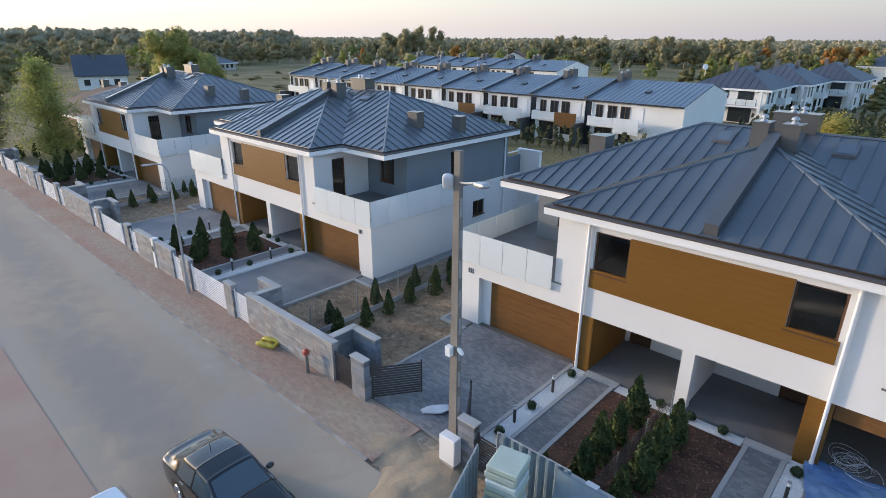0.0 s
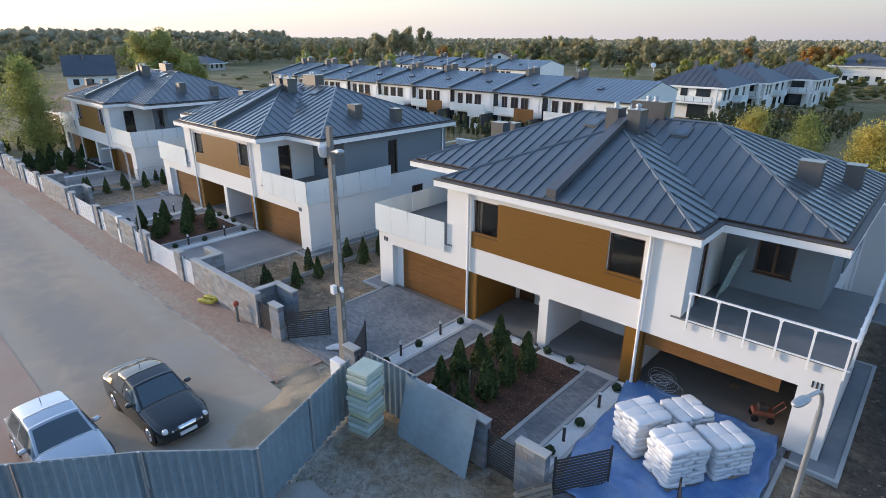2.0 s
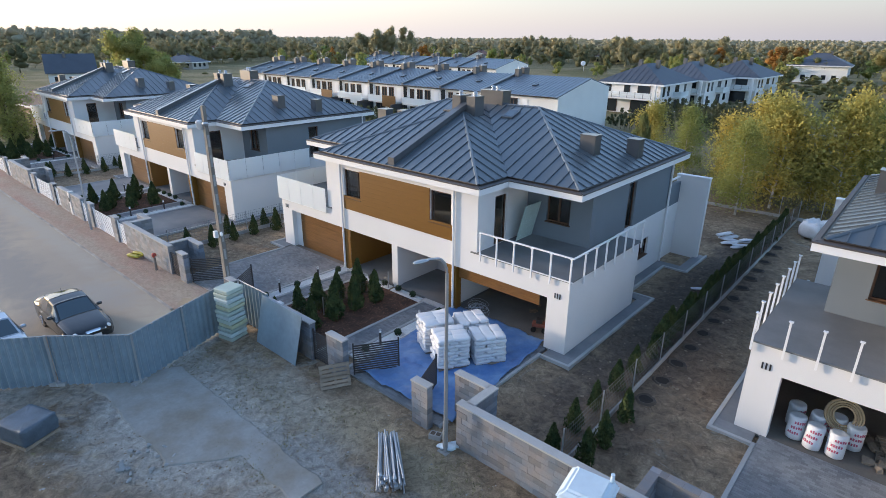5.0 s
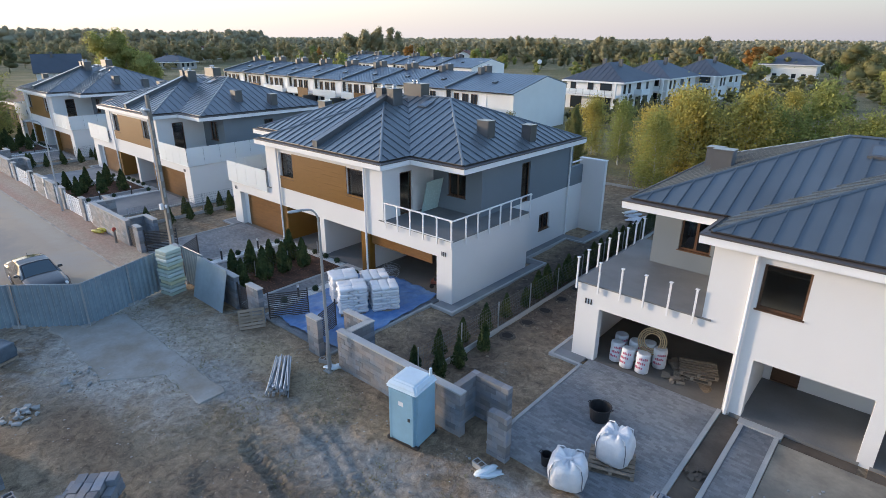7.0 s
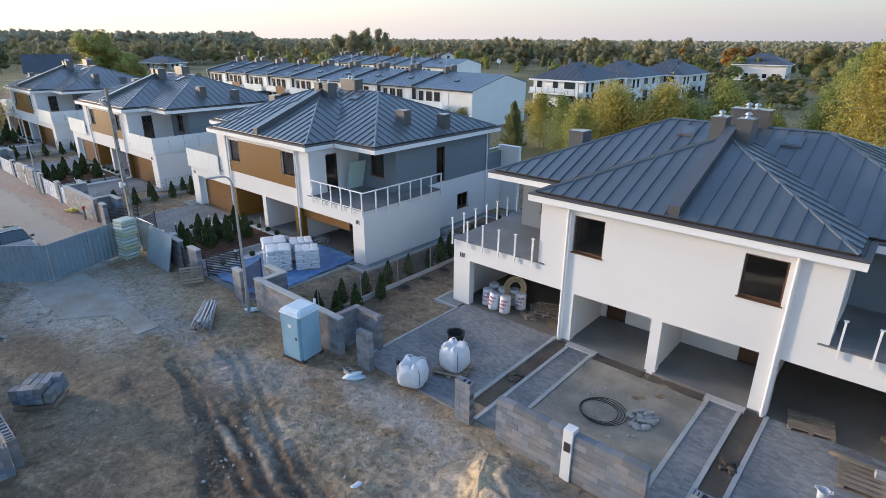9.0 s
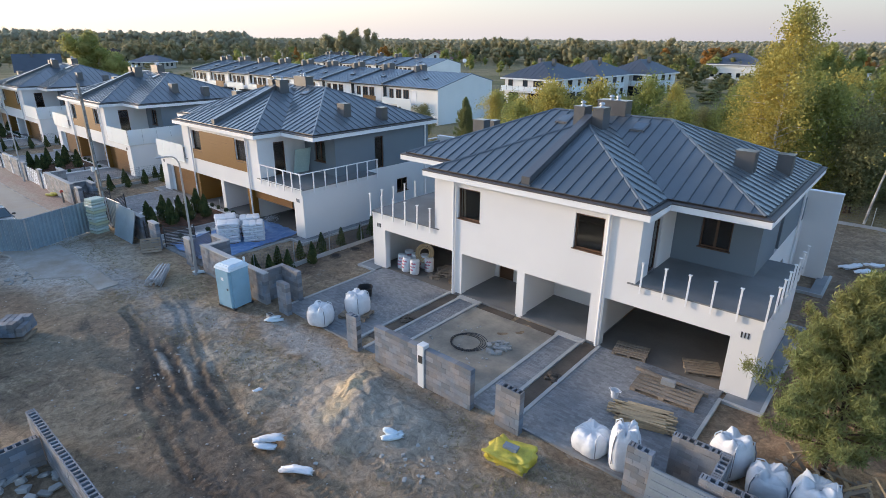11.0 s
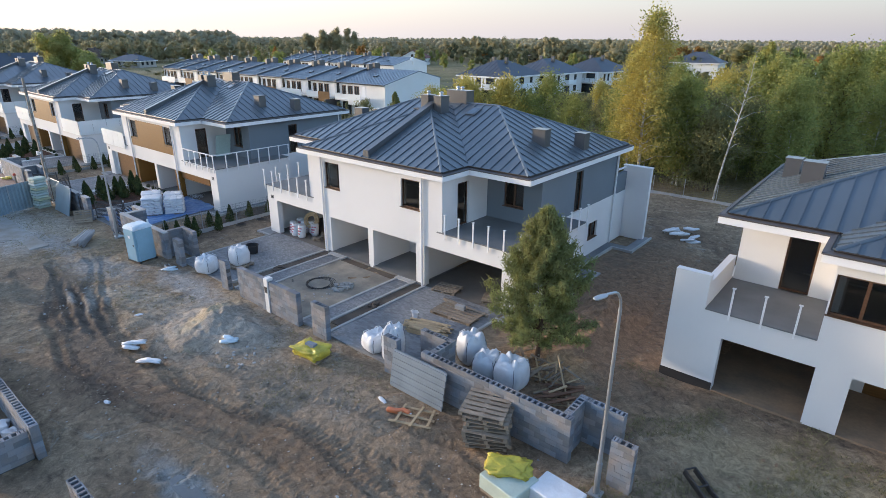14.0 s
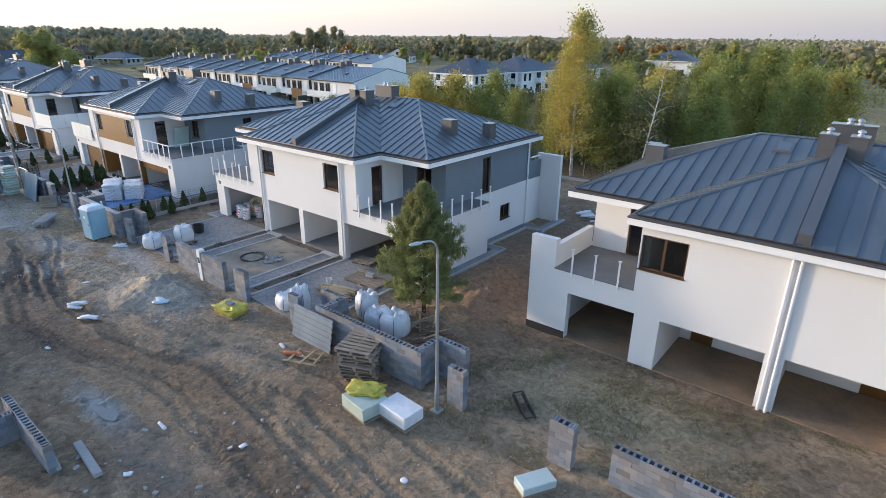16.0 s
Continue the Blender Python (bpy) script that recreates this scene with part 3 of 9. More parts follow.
# ---- houses ----
GUTTER = surface("dark_gutter", (0.058, 0.048, 0.042), 0.45, 0.1, 1, 10, 0.02, 0.3)
EAVEFLASH = surface("brown_grey_flashing", (0.085, 0.075, 0.072), 0.55, 0.12, 0.8, 8, 0.03)
HX, PERIOD, FRONT = 21.05, 25.76, 16.95
HW, UPW, SLAB, LINTEL, EAVE = 9.7, 8.45, 3.2, 2.3, 5.92
BAYW, WINGY, BACK = 5.15, 3.75, 13.0
CENTRE = {"a": -55.35, "b": -30.15, "c": HX - PERIOD, "d": HX}
ROOF_Z, ROOF_K = 6.30, 0.40


def clip_half(poly, axis, val, keep_less):
    out = []
    for i, a in enumerate(poly):
        b = poly[(i + 1) % len(poly)]
        ia, ib = (a[axis] <= val) == keep_less, (b[axis] <= val) == keep_less
        if ia:
            out.append(a)
        if ia != ib:
            s = (val - a[axis]) / (b[axis] - a[axis])
            out.append(tuple(a[k] + s * (b[k] - a[k]) for k in (0, 1)))
    return out


def roof_slope(parent, pts, eave_dir, step=0.56, cut=ROOF):
    """Standing-seam sheets over one slope: pts are its corners, each sheet is a piece with its folded seam."""
    pts = [Vector(p) for p in pts]
    u = Vector(eave_dir).normalized()
    nrm = (pts[1] - pts[0]).cross(pts[2] - pts[0]).normalized()
    if nrm.z < 0:
        nrm = -nrm
    v = nrm.cross(u)
    o = pts[0]
    flat = [((p - o).dot(u), (p - o).dot(v)) for p in pts]
    lo, hi = min(f[0] for f in flat), max(f[0] for f in flat)
    count = max(1, round((hi - lo) / step))
    w = (hi - lo) / count
    for i in range(count):
        a, b = lo + i * w, lo + (i + 1) * w
        strip = clip_half(clip_half(flat, 0, a, False), 0, b, True)
        if len(strip) < 3:
            continue
        bm = bmesh.new()
        top = [bm.verts.new(o + u * p[0] + v * p[1]) for p in strip]
        low = [bm.verts.new(o + u * p[0] + v * p[1] - nrm * 0.04) for p in strip]
        bm.faces.new(top)
        bm.faces.new(low[::-1])
        for k in range(len(strip)):
            j = (k + 1) % len(strip)
            bm.faces.new((top[k], top[j], low[j], low[k]))
        edge = [p[1] for p in strip if abs(p[0] - a) < 1e-6]
        if i and len(edge) >= 2 and max(edge) - min(edge) > 0.15:
            vs = box(bm, a - 0.014, a + 0.014, min(edge), max(edge), 0.0, 0.045)
            for q in vs:
                q.co = o + u * q.co.x + v * q.co.y + nrm * q.co.z
        part("roof_sheet", bm, cut, parent)


def ridge_cap(bm, a, b, r=0.055):
    """A folded cap over a ridge or hip."""
    a, b = Vector(a), Vector(b)
    d = (b - a).normalized()
    s = d.cross(Vector((0, 0, 1))).normalized()
    up = s.cross(d)
    prof = [(-1.6, -0.25), (-1.0, 0.55), (0, 0.95), (1.0, 0.55), (1.6, -0.25)]
    ra = [bm.verts.new(a + s * p[0] * r + up * p[1] * r) for p in prof]
    rb = [bm.verts.new(b + s * p[0] * r + up * p[1] * r) for p in prof]
    for i in range(4):
        bm.faces.new((ra[i], ra[i + 1], rb[i + 1], rb[i]))
    bm.faces.new(ra)
    bm.faces.new(rb[::-1])


def window(parent, x0, x1, z0, z1, face, axis="x", out=-1, mullion=True, door=False):
    """A window in a reveal: frame, pane and sill. axis: the wall's direction; out: the sign of the outward normal."""
    w = new("window" if not door else "balcony_door")
    w.parent = parent
    f, d0, d1 = 0.07, 0.10, 0.17

    def bx(a0, a1, e0, e1, c0, c1):
        p, q = face - out * e0, face - out * e1
        p, q = min(p, q), max(p, q)
        return (a0, a1, p, q, c0, c1) if axis == "x" else (p, q, a0, a1, c0, c1)
    fr = [bx(x0, x0 + f, d0, d1, z0, z1), bx(x1 - f, x1, d0, d1, z0, z1), bx(x0 + f, x1 - f, d0, d1, z0, z0 + f), bx(x0 + f, x1 - f, d0, d1, z1 - f, z1)]
    if mullion:
        c = (x0 + x1) / 2
        fr.append(bx(c - 0.05, c + 0.05, d0, d1, z0 + f, z1 - f))
    me = bpart("window_frame", fr, FRAMEWOOD, w)
    pane = bpart("pane", bx(x0 + f, x1 - f, 0.13, 0.142, z0 + f, z1 - f), GLASS, w)
    pane.visible_shadow = False
    if not door:
        bpart("window_sill", bx(x0 - 0.05, x1 + 0.05, -0.06, 0.10, z0 - 0.035, z0 + 0.003), FRAMEWOOD, w)
    return w


def box_chimney(parent, x, y, sx, sy, z0, z1, name="chimney", cowls=0):
    c = new(name)
    c.parent = parent
    bm = bmesh.new()
    box(bm, x - sx / 2, x + sx / 2, y - sy / 2, y + sy / 2, z0, z1)
    box(bm, x - sx / 2 - 0.03, x + sx / 2 + 0.03, y - sy / 2 - 0.03, y + sy / 2 + 0.03, z1, z1 + 0.05)
    part("shaft", bm, FLASH, c)
    for i in range(cowls):
        cx = x + (i - (cowls - 1) / 2) * 0.34 if sx >= sy else x
        cy = y if sx >= sy else y + (i - (cowls - 1) / 2) * 0.34
        bm = bmesh.new()
        tube(bm, (cx, cy, z1 + 0.05), (cx, cy, z1 + 0.12), 0.13, 0.10, 12)
        tube(bm, (cx, cy, z1 + 0.12), (cx, cy, z1 + 0.18), 0.07, 0.07, 12)
        tube(bm, (cx, cy, z1 + 0.18), (cx, cy, z1 + 0.25), 0.14, 0.11, 12)
        tube(bm, (cx, cy, z1 + 0.25), (cx, cy, z1 + 0.29), 0.11, 0.03, 12)
        part("cowl", bm, STEEL, c, "bright steel chimney cowl")
    return c


def gutter(bm, a, b, out, r=0.10):
    """A half-round gutter hung along an eave."""
    a, b, out = Vector(a), Vector(b), Vector(out)
    ring = []
    for p in (a, b):
        row = []
        for i in range(7):
            t = math.pi * i / 6
            row.append(bm.verts.new(p + out * (r - r * math.cos(t)) + Vector((0, 0, -r * math.sin(t)))))
        ring.append(row)
    for i in range(6):
        bm.faces.new((ring[0][i], ring[0][i + 1], ring[1][i + 1], ring[1][i]))


def build_roof(house):
    roof = new("roof")
    roof.parent = house
    E, BW, FY, WY, BY = 8.77, 5.28, -0.2, 1.85, 13.2
    z, k = ROOF_Z, ROOF_K
    R = (BY - WY) / 2
    RY, RZ, RX = WY + R, z + R * k, E - R
    PY, PZ = FY + BW, z + BW * k
    for s in (1, -1):
        roof_slope(roof, [(s * E, WY, z), (s * RX, RY, RZ), (0, RY, RZ), (0, WY + BW, PZ), (s * BW, WY, z)], (1, 0, 0))
        roof_slope(roof, [(s * E, WY, z), (s * E, BY, z), (s * RX, RY, RZ)], (0, 1, 0))
        roof_slope(roof, [(s * BW, FY, z), (s * BW, WY, z), (0, WY + BW, PZ), (0, PY, PZ)], (0, 1, 0))
    roof_slope(roof, [(-E, BY, z), (E, BY, z), (RX, RY, RZ), (-RX, RY, RZ)], (1, 0, 0))
    roof_slope(roof, [(-BW, FY, z), (BW, FY, z), (0, PY, PZ)], (1, 0, 0))
    caps = [((-RX, RY, RZ), (RX, RY, RZ))]
    for s in (1, -1):
        caps += [((s * RX, RY, RZ), (s * E, WY, z)), ((s * RX, RY, RZ), (s * E, BY, z)), ((0, PY, PZ), (s * BW, FY, z))]
    for a, b in caps:
        bm = bmesh.new()
        ridge_cap(bm, a, b)
        part("ridge_cap", bm, ROOF, roof)
    # raised fire wall between the two halves
    bm = bmesh.new()
    prof = [(FY + 0.1, z - 0.1), (FY + 0.1, z + 0.38), (PY + 0.2, PZ + 0.36), (PY + 0.2, PZ - 0.1)]
    l = [bm.verts.new((-0.2, y, c)) for y, c in prof]
    r = [bm.verts.new((0.2, y, c)) for y, c in prof]
    bm.faces.new(l)
    bm.faces.new(r[::-1])
    for i in range(4):
        j = (i + 1) % 4
        bm.faces.new((l[i], l[j], r[j], r[i]))
    part("fire_wall", bm, FLASH, roof, "raised party wall wrapped in dark sheet metal")
    # white fascia box that stands out past the sheets, dark flashing on it, and the gutter behind
    outline = [(-BW, FY), (BW, FY), (BW, WY), (E, WY), (E, BY), (-E, BY), (-E, WY), (-BW, WY)]
    n = len(outline)
    wide = []
    for i in range(n):
        p, q, r = (Vector(outline[g % n]) for g in (i - 1, i, i + 1))
        a, b = (q - p).normalized(), (r - q).normalized()
        wide.append(q + (Vector((a.y, -a.x)) + Vector((b.y, -b.x))) * 0.26)
    bm = bmesh.new()
    lo = [bm.verts.new((x, y, EAVE)) for x, y in wide]
    up = [bm.verts.new((x, y, z - 0.10)) for x, y in wide]
    bm.faces.new(lo[::-1])
    bm.faces.new(up)
    for i in range(n):
        j = (i + 1) % n
        bm.faces.new((lo[i], lo[j], up[j], up[i]))
    part("fascia", bm, WHITE_TRIM, roof, "white fascia and soffit boards")
    for i in range(n):
        j = (i + 1) % n
        bm = bmesh.new()
        a, b, c, d = (Vector((*p, h)) for p, h in ((outline[i], z - 0.035), (outline[j], z - 0.035), (wide[j], z - 0.075), (wide[i], z - 0.075)))
        u = (b - a).normalized()
        o = Vector((u.y, -u.x, 0))
        c, d = c + o * 0.03, d + o * 0.03
        top = [bm.verts.new(p) for p in (a, b, c, d)]
        low = [bm.verts.new(p - Vector((0, 0, 0.05))) for p in (a, b, c, d)]
        bm.faces.new(top)
        bm.faces.new(low[::-1])
        for q in range(4):
            m = (q + 1) % 4
            bm.faces.new((top[q], top[m], low[m], low[q]))
        part("eave_flashing", bm, EAVEFLASH, roof, "brown-grey eave flashing")
        bm = bmesh.new()
        gutter(bm, a + Vector((0, 0, 0.045)) + o * 0.0, b + Vector((0, 0, 0.045)), o, 0.05)
        part("gutter", bm, GUTTER, roof)
    # chimneys at the ridge and vent boxes on the slopes
    box_chimney(house, -0.48, 5.5, 0.55, 0.75, 7.6, 9.05, "chimney", 1)
    box_chimney(house, 0.48, 5.5, 0.55, 0.75, 7.6, 9.05, "chimney", 1)
    box_chimney(house, 0.1, 7.75, 1.5, 0.75, 7.8, 9.2, "chimney", 2)
    for s in (1, -1):
        box_chimney(house, s * 6.9, 6.0, 0.75, 0.6, z + (E - 6.9) * k - 0.3, z + (E - 6.9) * k + 0.72, "roof_vent")
        box_chimney(house, s * 7.95, 8.6, 0.6, 0.6, z + (E - 7.95) * k - 0.3, z + (E - 7.95) * k + 0.75, "roof_vent", 0)
        sk = new("skylight")
        sk.parent = house
        y0, y1, x0, x1 = 6.2, 6.95, s * 2.0 - 0.35, s * 2.0 + 0.35
        for nm, g, h, mt in (("frame", 0.0, 0.09, FLASH), ("pane", 0.09, 0.10, SKYPANE)):
            bm = bmesh.new()
            vs = box(bm, x0 + g, x1 - g, y0 + g, y1 - g, -0.02, h)
            for q in vs:
                q.co.z += z + (q.co.y - WY) * k
            part(nm, bm, mt, sk)
    return roof


def downpipe(house, x, y, z0, z1):
    bm = bmesh.new()
    pipe(bm, [(x, y, z0), (x, y, z1)], 0.055, 10)
    for c in (z0 + 0.25, (z0 + z1) / 2, z1 - 0.3):
        tube(bm, (x, y, c), (x, y, c + 0.04), 0.068, 0.068, 10)
    part("downpipe", bm, WHITE_TRIM, house, smooth=False)


def build_house(label):
    house = thing("semi_detached_house", label, "house", "row of new houses")
    gx0, gx1, px0, px1 = 4.0, 8.75, 0.2, 3.4
    holes = [(s * a, s * b) if s > 0 else (s * b, s * a) for s in (1, -1) for a, b in ((gx0, gx1), (px0, px1))]
    bm = bmesh.new()
    wall_x(bm, -HW, HW, 0, 0.35, 0, SLAB, [(a, b, -1, LINTEL) for a, b in holes])
    part("wall", bm, WHITE, house)
    for s in (1, -1):
        bm = bmesh.new()
        wall_y(bm, 0.35, 6.3, s * HW, -s * 0.3, 0, SLAB - 0.004)
        wall_x(bm, min(s * UPW, s * (HW - 0.3)), max(s * UPW, s * (HW - 0.3)), 6.0, 0.3, 0, SLAB - 0.004)
        part("wall", bm, WHITE, house)
        bm = bmesh.new()
        wall_y(bm, 6.3, BACK, s * UPW, -s * 0.3, 0, SLAB, [(9.5, 10.65, 1.05, 2.05)])
        part("wall", bm, WHITE, house)
        bm = bmesh.new()
        wall_y(bm, WINGY + 0.3, BACK, s * (UPW + 0.003), -s * 0.3, SLAB, EAVE, [(7.35, 8.2, SLAB, 5.5)])
        wall_x(bm, min(s * BAYW, s * UPW), max(s * BAYW, s * UPW), WINGY, 0.3, SLAB, EAVE, [(min(s * 6.2, s * 7.4), max(s * 6.2, s * 7.4), 4.05, 5.5)])
        part("wall", bm, GREY, house, "grey rendered upper wall")
        bm = bmesh.new()
        wall_y(bm, 0.35, WINGY, s * BAYW, -s * 0.3, SLAB, EAVE, [(1.2, 2.1, SLAB + 0.05, 5.5)])
        part("wall", bm, WHITE, house)
        # wing wall at the back terrace
        bpart("terrace_wall", (*sorted((s * (UPW - 0.28), s * UPW)), BACK + 0.002, 14.5, 0, 3.15), WHITE, house)
        bpart("terrace_parapet", (*sorted((s * (UPW - 0.26), s * (UPW - 0.02))), BACK + 0.002, 14.5, 3.15, 4.35), GREY, house)
        bpart("parapet_rail", (*sorted((s * (UPW - 0.20), s * (UPW - 0.08))), BACK + 0.002, 14.5, 4.58, 4.64), WHITE_TRIM, house)
        bpart("wing_wall", (*sorted((s * (UPW - 0.28), s * 9.95)), 14.502, 14.80, 0, 4.7), WHITE, house)
        bpart("wing_cap", (*sorted((s * (UPW - 0.31), s * 9.98)), 14.47, 14.83, 4.7, 4.75), WHITE_TRIM, house)
        window(house, *sorted((s * 2.40, s * 3.67)), 4.08, 5.57, 0, "x", -1, False)
        window(house, *sorted((s * 6.2, s * 7.4)), 4.05, 5.5, WINGY, "x", -1)
        window(house, 9.5, 10.65, 1.05, 2.05, s * UPW, "y", s)
        window(house, 7.35, 8.2, SLAB, 5.5, s * UPW, "y", s, False, True)
        window(house, 1.2, 2.1, SLAB + 0.05, 5.5, s * BAYW, "y", s, False, True)
        downpipe(house, s * 3.88, -0.08, 0.0, EAVE)
        downpipe(house, s * (UPW + 0.08), BACK - 0.4, 0.0, EAVE)
        # balcony slab with its drip edge
        a, b = sorted((s * (BAYW - 0.3), s * (HW + 0.06)))
        a2, b2 = sorted((s * UPW, s * (HW + 0.06)))
        bpart("balcony_slab", [(a, b, -0.06, WINGY, SLAB, SLAB + 0.05), (a2, b2, WINGY, 6.32, SLAB, SLAB + 0.05)], TERRACE, house, "dark tiled balcony floor")
        # inside of porch and garage
        a, b = sorted((s * 3.45, s * 3.75))
        bpart("partition", (a, b, 0.35, 6.0, 0.15, LINTEL), WHITE, house)
        a, b = sorted((s * 0.13, s * 3.45))
        bm = bmesh.new()
        wall_x(bm, a, b, 3.0, 0.2, 0.15, LINTEL, [(*sorted((s * 2.3, s * 3.2)), 0.1, 2.15)])
        part("porch_wall", bm, WHITE, house)
        bpart("front_door", (*sorted((s * 2.3, s * 3.2)), 3.08, 3.14, 0.15, 2.15), FRAMEWOOD, house, "dark brown front door")
        a, b = sorted((s * 0.13, s * 3.75))
        bpart("porch_floor", (a, b, -0.02, 3.0, -0.2, 0.15), TERRACE, house)
        a, b = sorted((s * 3.75, s * (HW - 0.3)))
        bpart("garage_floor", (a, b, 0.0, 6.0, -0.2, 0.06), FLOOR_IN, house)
        bpart("garage_wall", (*sorted((s * 0.13, s * UPW)), 6.0, 6.2, 0, LINTEL), PLASTER_IN, house)
    bpart("party_wall", (-0.13, 0.13, 0.35, 6.0, 0.0, LINTEL), WHITE, house)
    bpart("ceiling_slab", (-HW + 0.3, HW - 0.3, 0.35, 6.0, LINTEL, SLAB - 0.01), PLASTER_IN, house)
    bm = bmesh.new()
    wall_x(bm, -BAYW, BAYW, 0, 0.35, SLAB, EAVE, [(*sorted((s * 2.40, s * 3.67)), 4.08, 5.57) for s in (1, -1)])
    part("wall", bm, WHITE, house)
    bm = bmesh.new()
    wall_x(bm, -UPW + 0.3, UPW - 0.3, BACK - 0.3, 0.3, 0, EAVE)
    part("wall", bm, WHITE, house)
    bpart("upper_floor", (-UPW + 0.3, UPW - 0.3, 6.2, BACK - 0.3, 2.6, SLAB - 0.01), PLASTER_IN, house)
    build_roof(house)
    return house


def railing_posts(s, corner_only=False):
    """Places of the balcony posts on one side: along the front and round the outer side."""
    pts = [(s * (BAYW + 0.25 + i * 0.86), -0.10) for i in range(5)] + [(s * (HW + 0.02), -0.10)]
    pts += [(s * (HW + 0.10), 0.85 + i * 0.9) for i in range(7)]
    return pts


def add_posts(house, s, rail):
    for x, y in railing_posts(s):
        bm = bmesh.new()
        box(bm, x - 0.03, x + 0.03, y - 0.03, y + 0.03, SLAB - 0.25, SLAB + 1.0)
        box(bm, x - 0.06, x + 0.06, y - 0.06, y + 0.06, SLAB + 1.0, SLAB + 1.02)
        part("railing_post", bm, WHITE_TRIM, house, "white balcony post")
    if rail:
        bpart("handrail", (*sorted((s * (BAYW + 0.2), s * (HW + 0.13))), -0.13, -0.06, SLAB + 1.02, SLAB + 1.07), WHITE_TRIM, house)
        bpart("handrail", (*sorted((s * (HW + 0.065), s * (HW + 0.135))), -0.06, 6.3, SLAB + 1.02, SLAB + 1.07), WHITE_TRIM, house)
        bpart("bottom_rail", (*sorted((s * (BAYW + 0.2), s * (HW + 0.13))), -0.12, -0.08, SLAB + 0.06, SLAB + 0.10), WHITE_TRIM, house)


def add_frosted(house, s):
    """Frosted glass balustrade, in sheets."""
    x0, x1 = BAYW + 0.05, HW + 0.12
    n = 4
    for i in range(n):
        a, b = sorted((s * (x0 + (x1 - x0) * i / n + 0.012), s * (x0 + (x1 - x0) * (i + 1) / n - 0.012)))
        bpart("glass_sheet", (a, b, -0.13, -0.112, SLAB - 0.3, SLAB + 1.05), FROST, house, "frosted glass balustrade sheet")
    for i in range(5):
        a = -0.10 + i * 1.28
        bpart("glass_sheet", (*sorted((s * (HW + 0.112), s * (HW + 0.13))), a + 0.012, a + 1.268, SLAB - 0.3, SLAB + 1.05), FROST, house, "frosted glass balustrade sheet")


def add_cladding(house):
    """Oak-coloured boards between the upper windows and round the porch piers."""
    zs = np.linspace(3.45, 5.62, 10)
    for i in range(9):
        z0, z1 = zs[i], zs[i + 1] - 0.003
        zm = (z0 + z1) / 2
        if zm < 4.08:
            spans = [(-3.74, 3.74)]
        else:
            spans = [(-2.40, 2.40)]
        for a, b in spans:
            bpart("cladding_board", (a, b, -0.03, 0.0, z0, z1), CLADDING, house, "golden oak cladding board")
    for s in (1, -1):
        bpart("cladding_panel", [(*sorted((s * 3.40, s * 4.02)), -0.025, 0.0, 0.02, LINTEL), (*sorted((s * 3.37, s * 3.395)), 0.0, 2.99, 0.16, LINTEL - 0.01),
                                 (*sorted((s * 4.005, s * 4.03)), 0.0, 0.34, 0.02, LINTEL - 0.01)], CLADDING, house, "golden oak pier cladding")


def add_garage_door(house, s):
    door = new("garage_door")
    door.parent = house
    for i in range(4):
        z0 = 0.07 + i * 0.56
        bpart("door_section", (*sorted((s * 4.01, s * 8.3)), 0.30, 0.345, z0, z0 + 0.553), DOORWOOD, door)
    bpart("jamb_panel", (*sorted((s * 8.3, s * 8.76)), 0.28, 0.345, 0.06, LINTEL), WHITE, door)


FINISHED = "white house with dark metal hip roof, oak cladding"
SHELL = "unfinished white house with a dark metal hip roof"
house_d = build_house(SHELL)
house_d.matrix_basis = pose(HX, FRONT, 0)
houses = {"d": house_d}
for key, k in (("c", -1), ("b", -2), ("a", -3)):
    houses[key] = copy_thing(house_d, pose(CENTRE[key], FRONT, 0))
    tagged(houses[key], FINISHED + (", unglazed balcony" if key == "c" else ", frosted balconies"))
    add_cladding(houses[key])
for key, s, how in (("d", 1, "posts"), ("d", -1, "posts"), ("c", 1, "rail"), ("c", -1, "glass"), ("b", 1, "glass"), ("b", -1, "glass"), ("a", 1, "glass"), ("a", -1, "glass")):
    if how == "glass":
        add_frosted(houses[key], s)
        add_garage_door(houses[key], s)
    else:
        add_posts(houses[key], s, how == "rail")


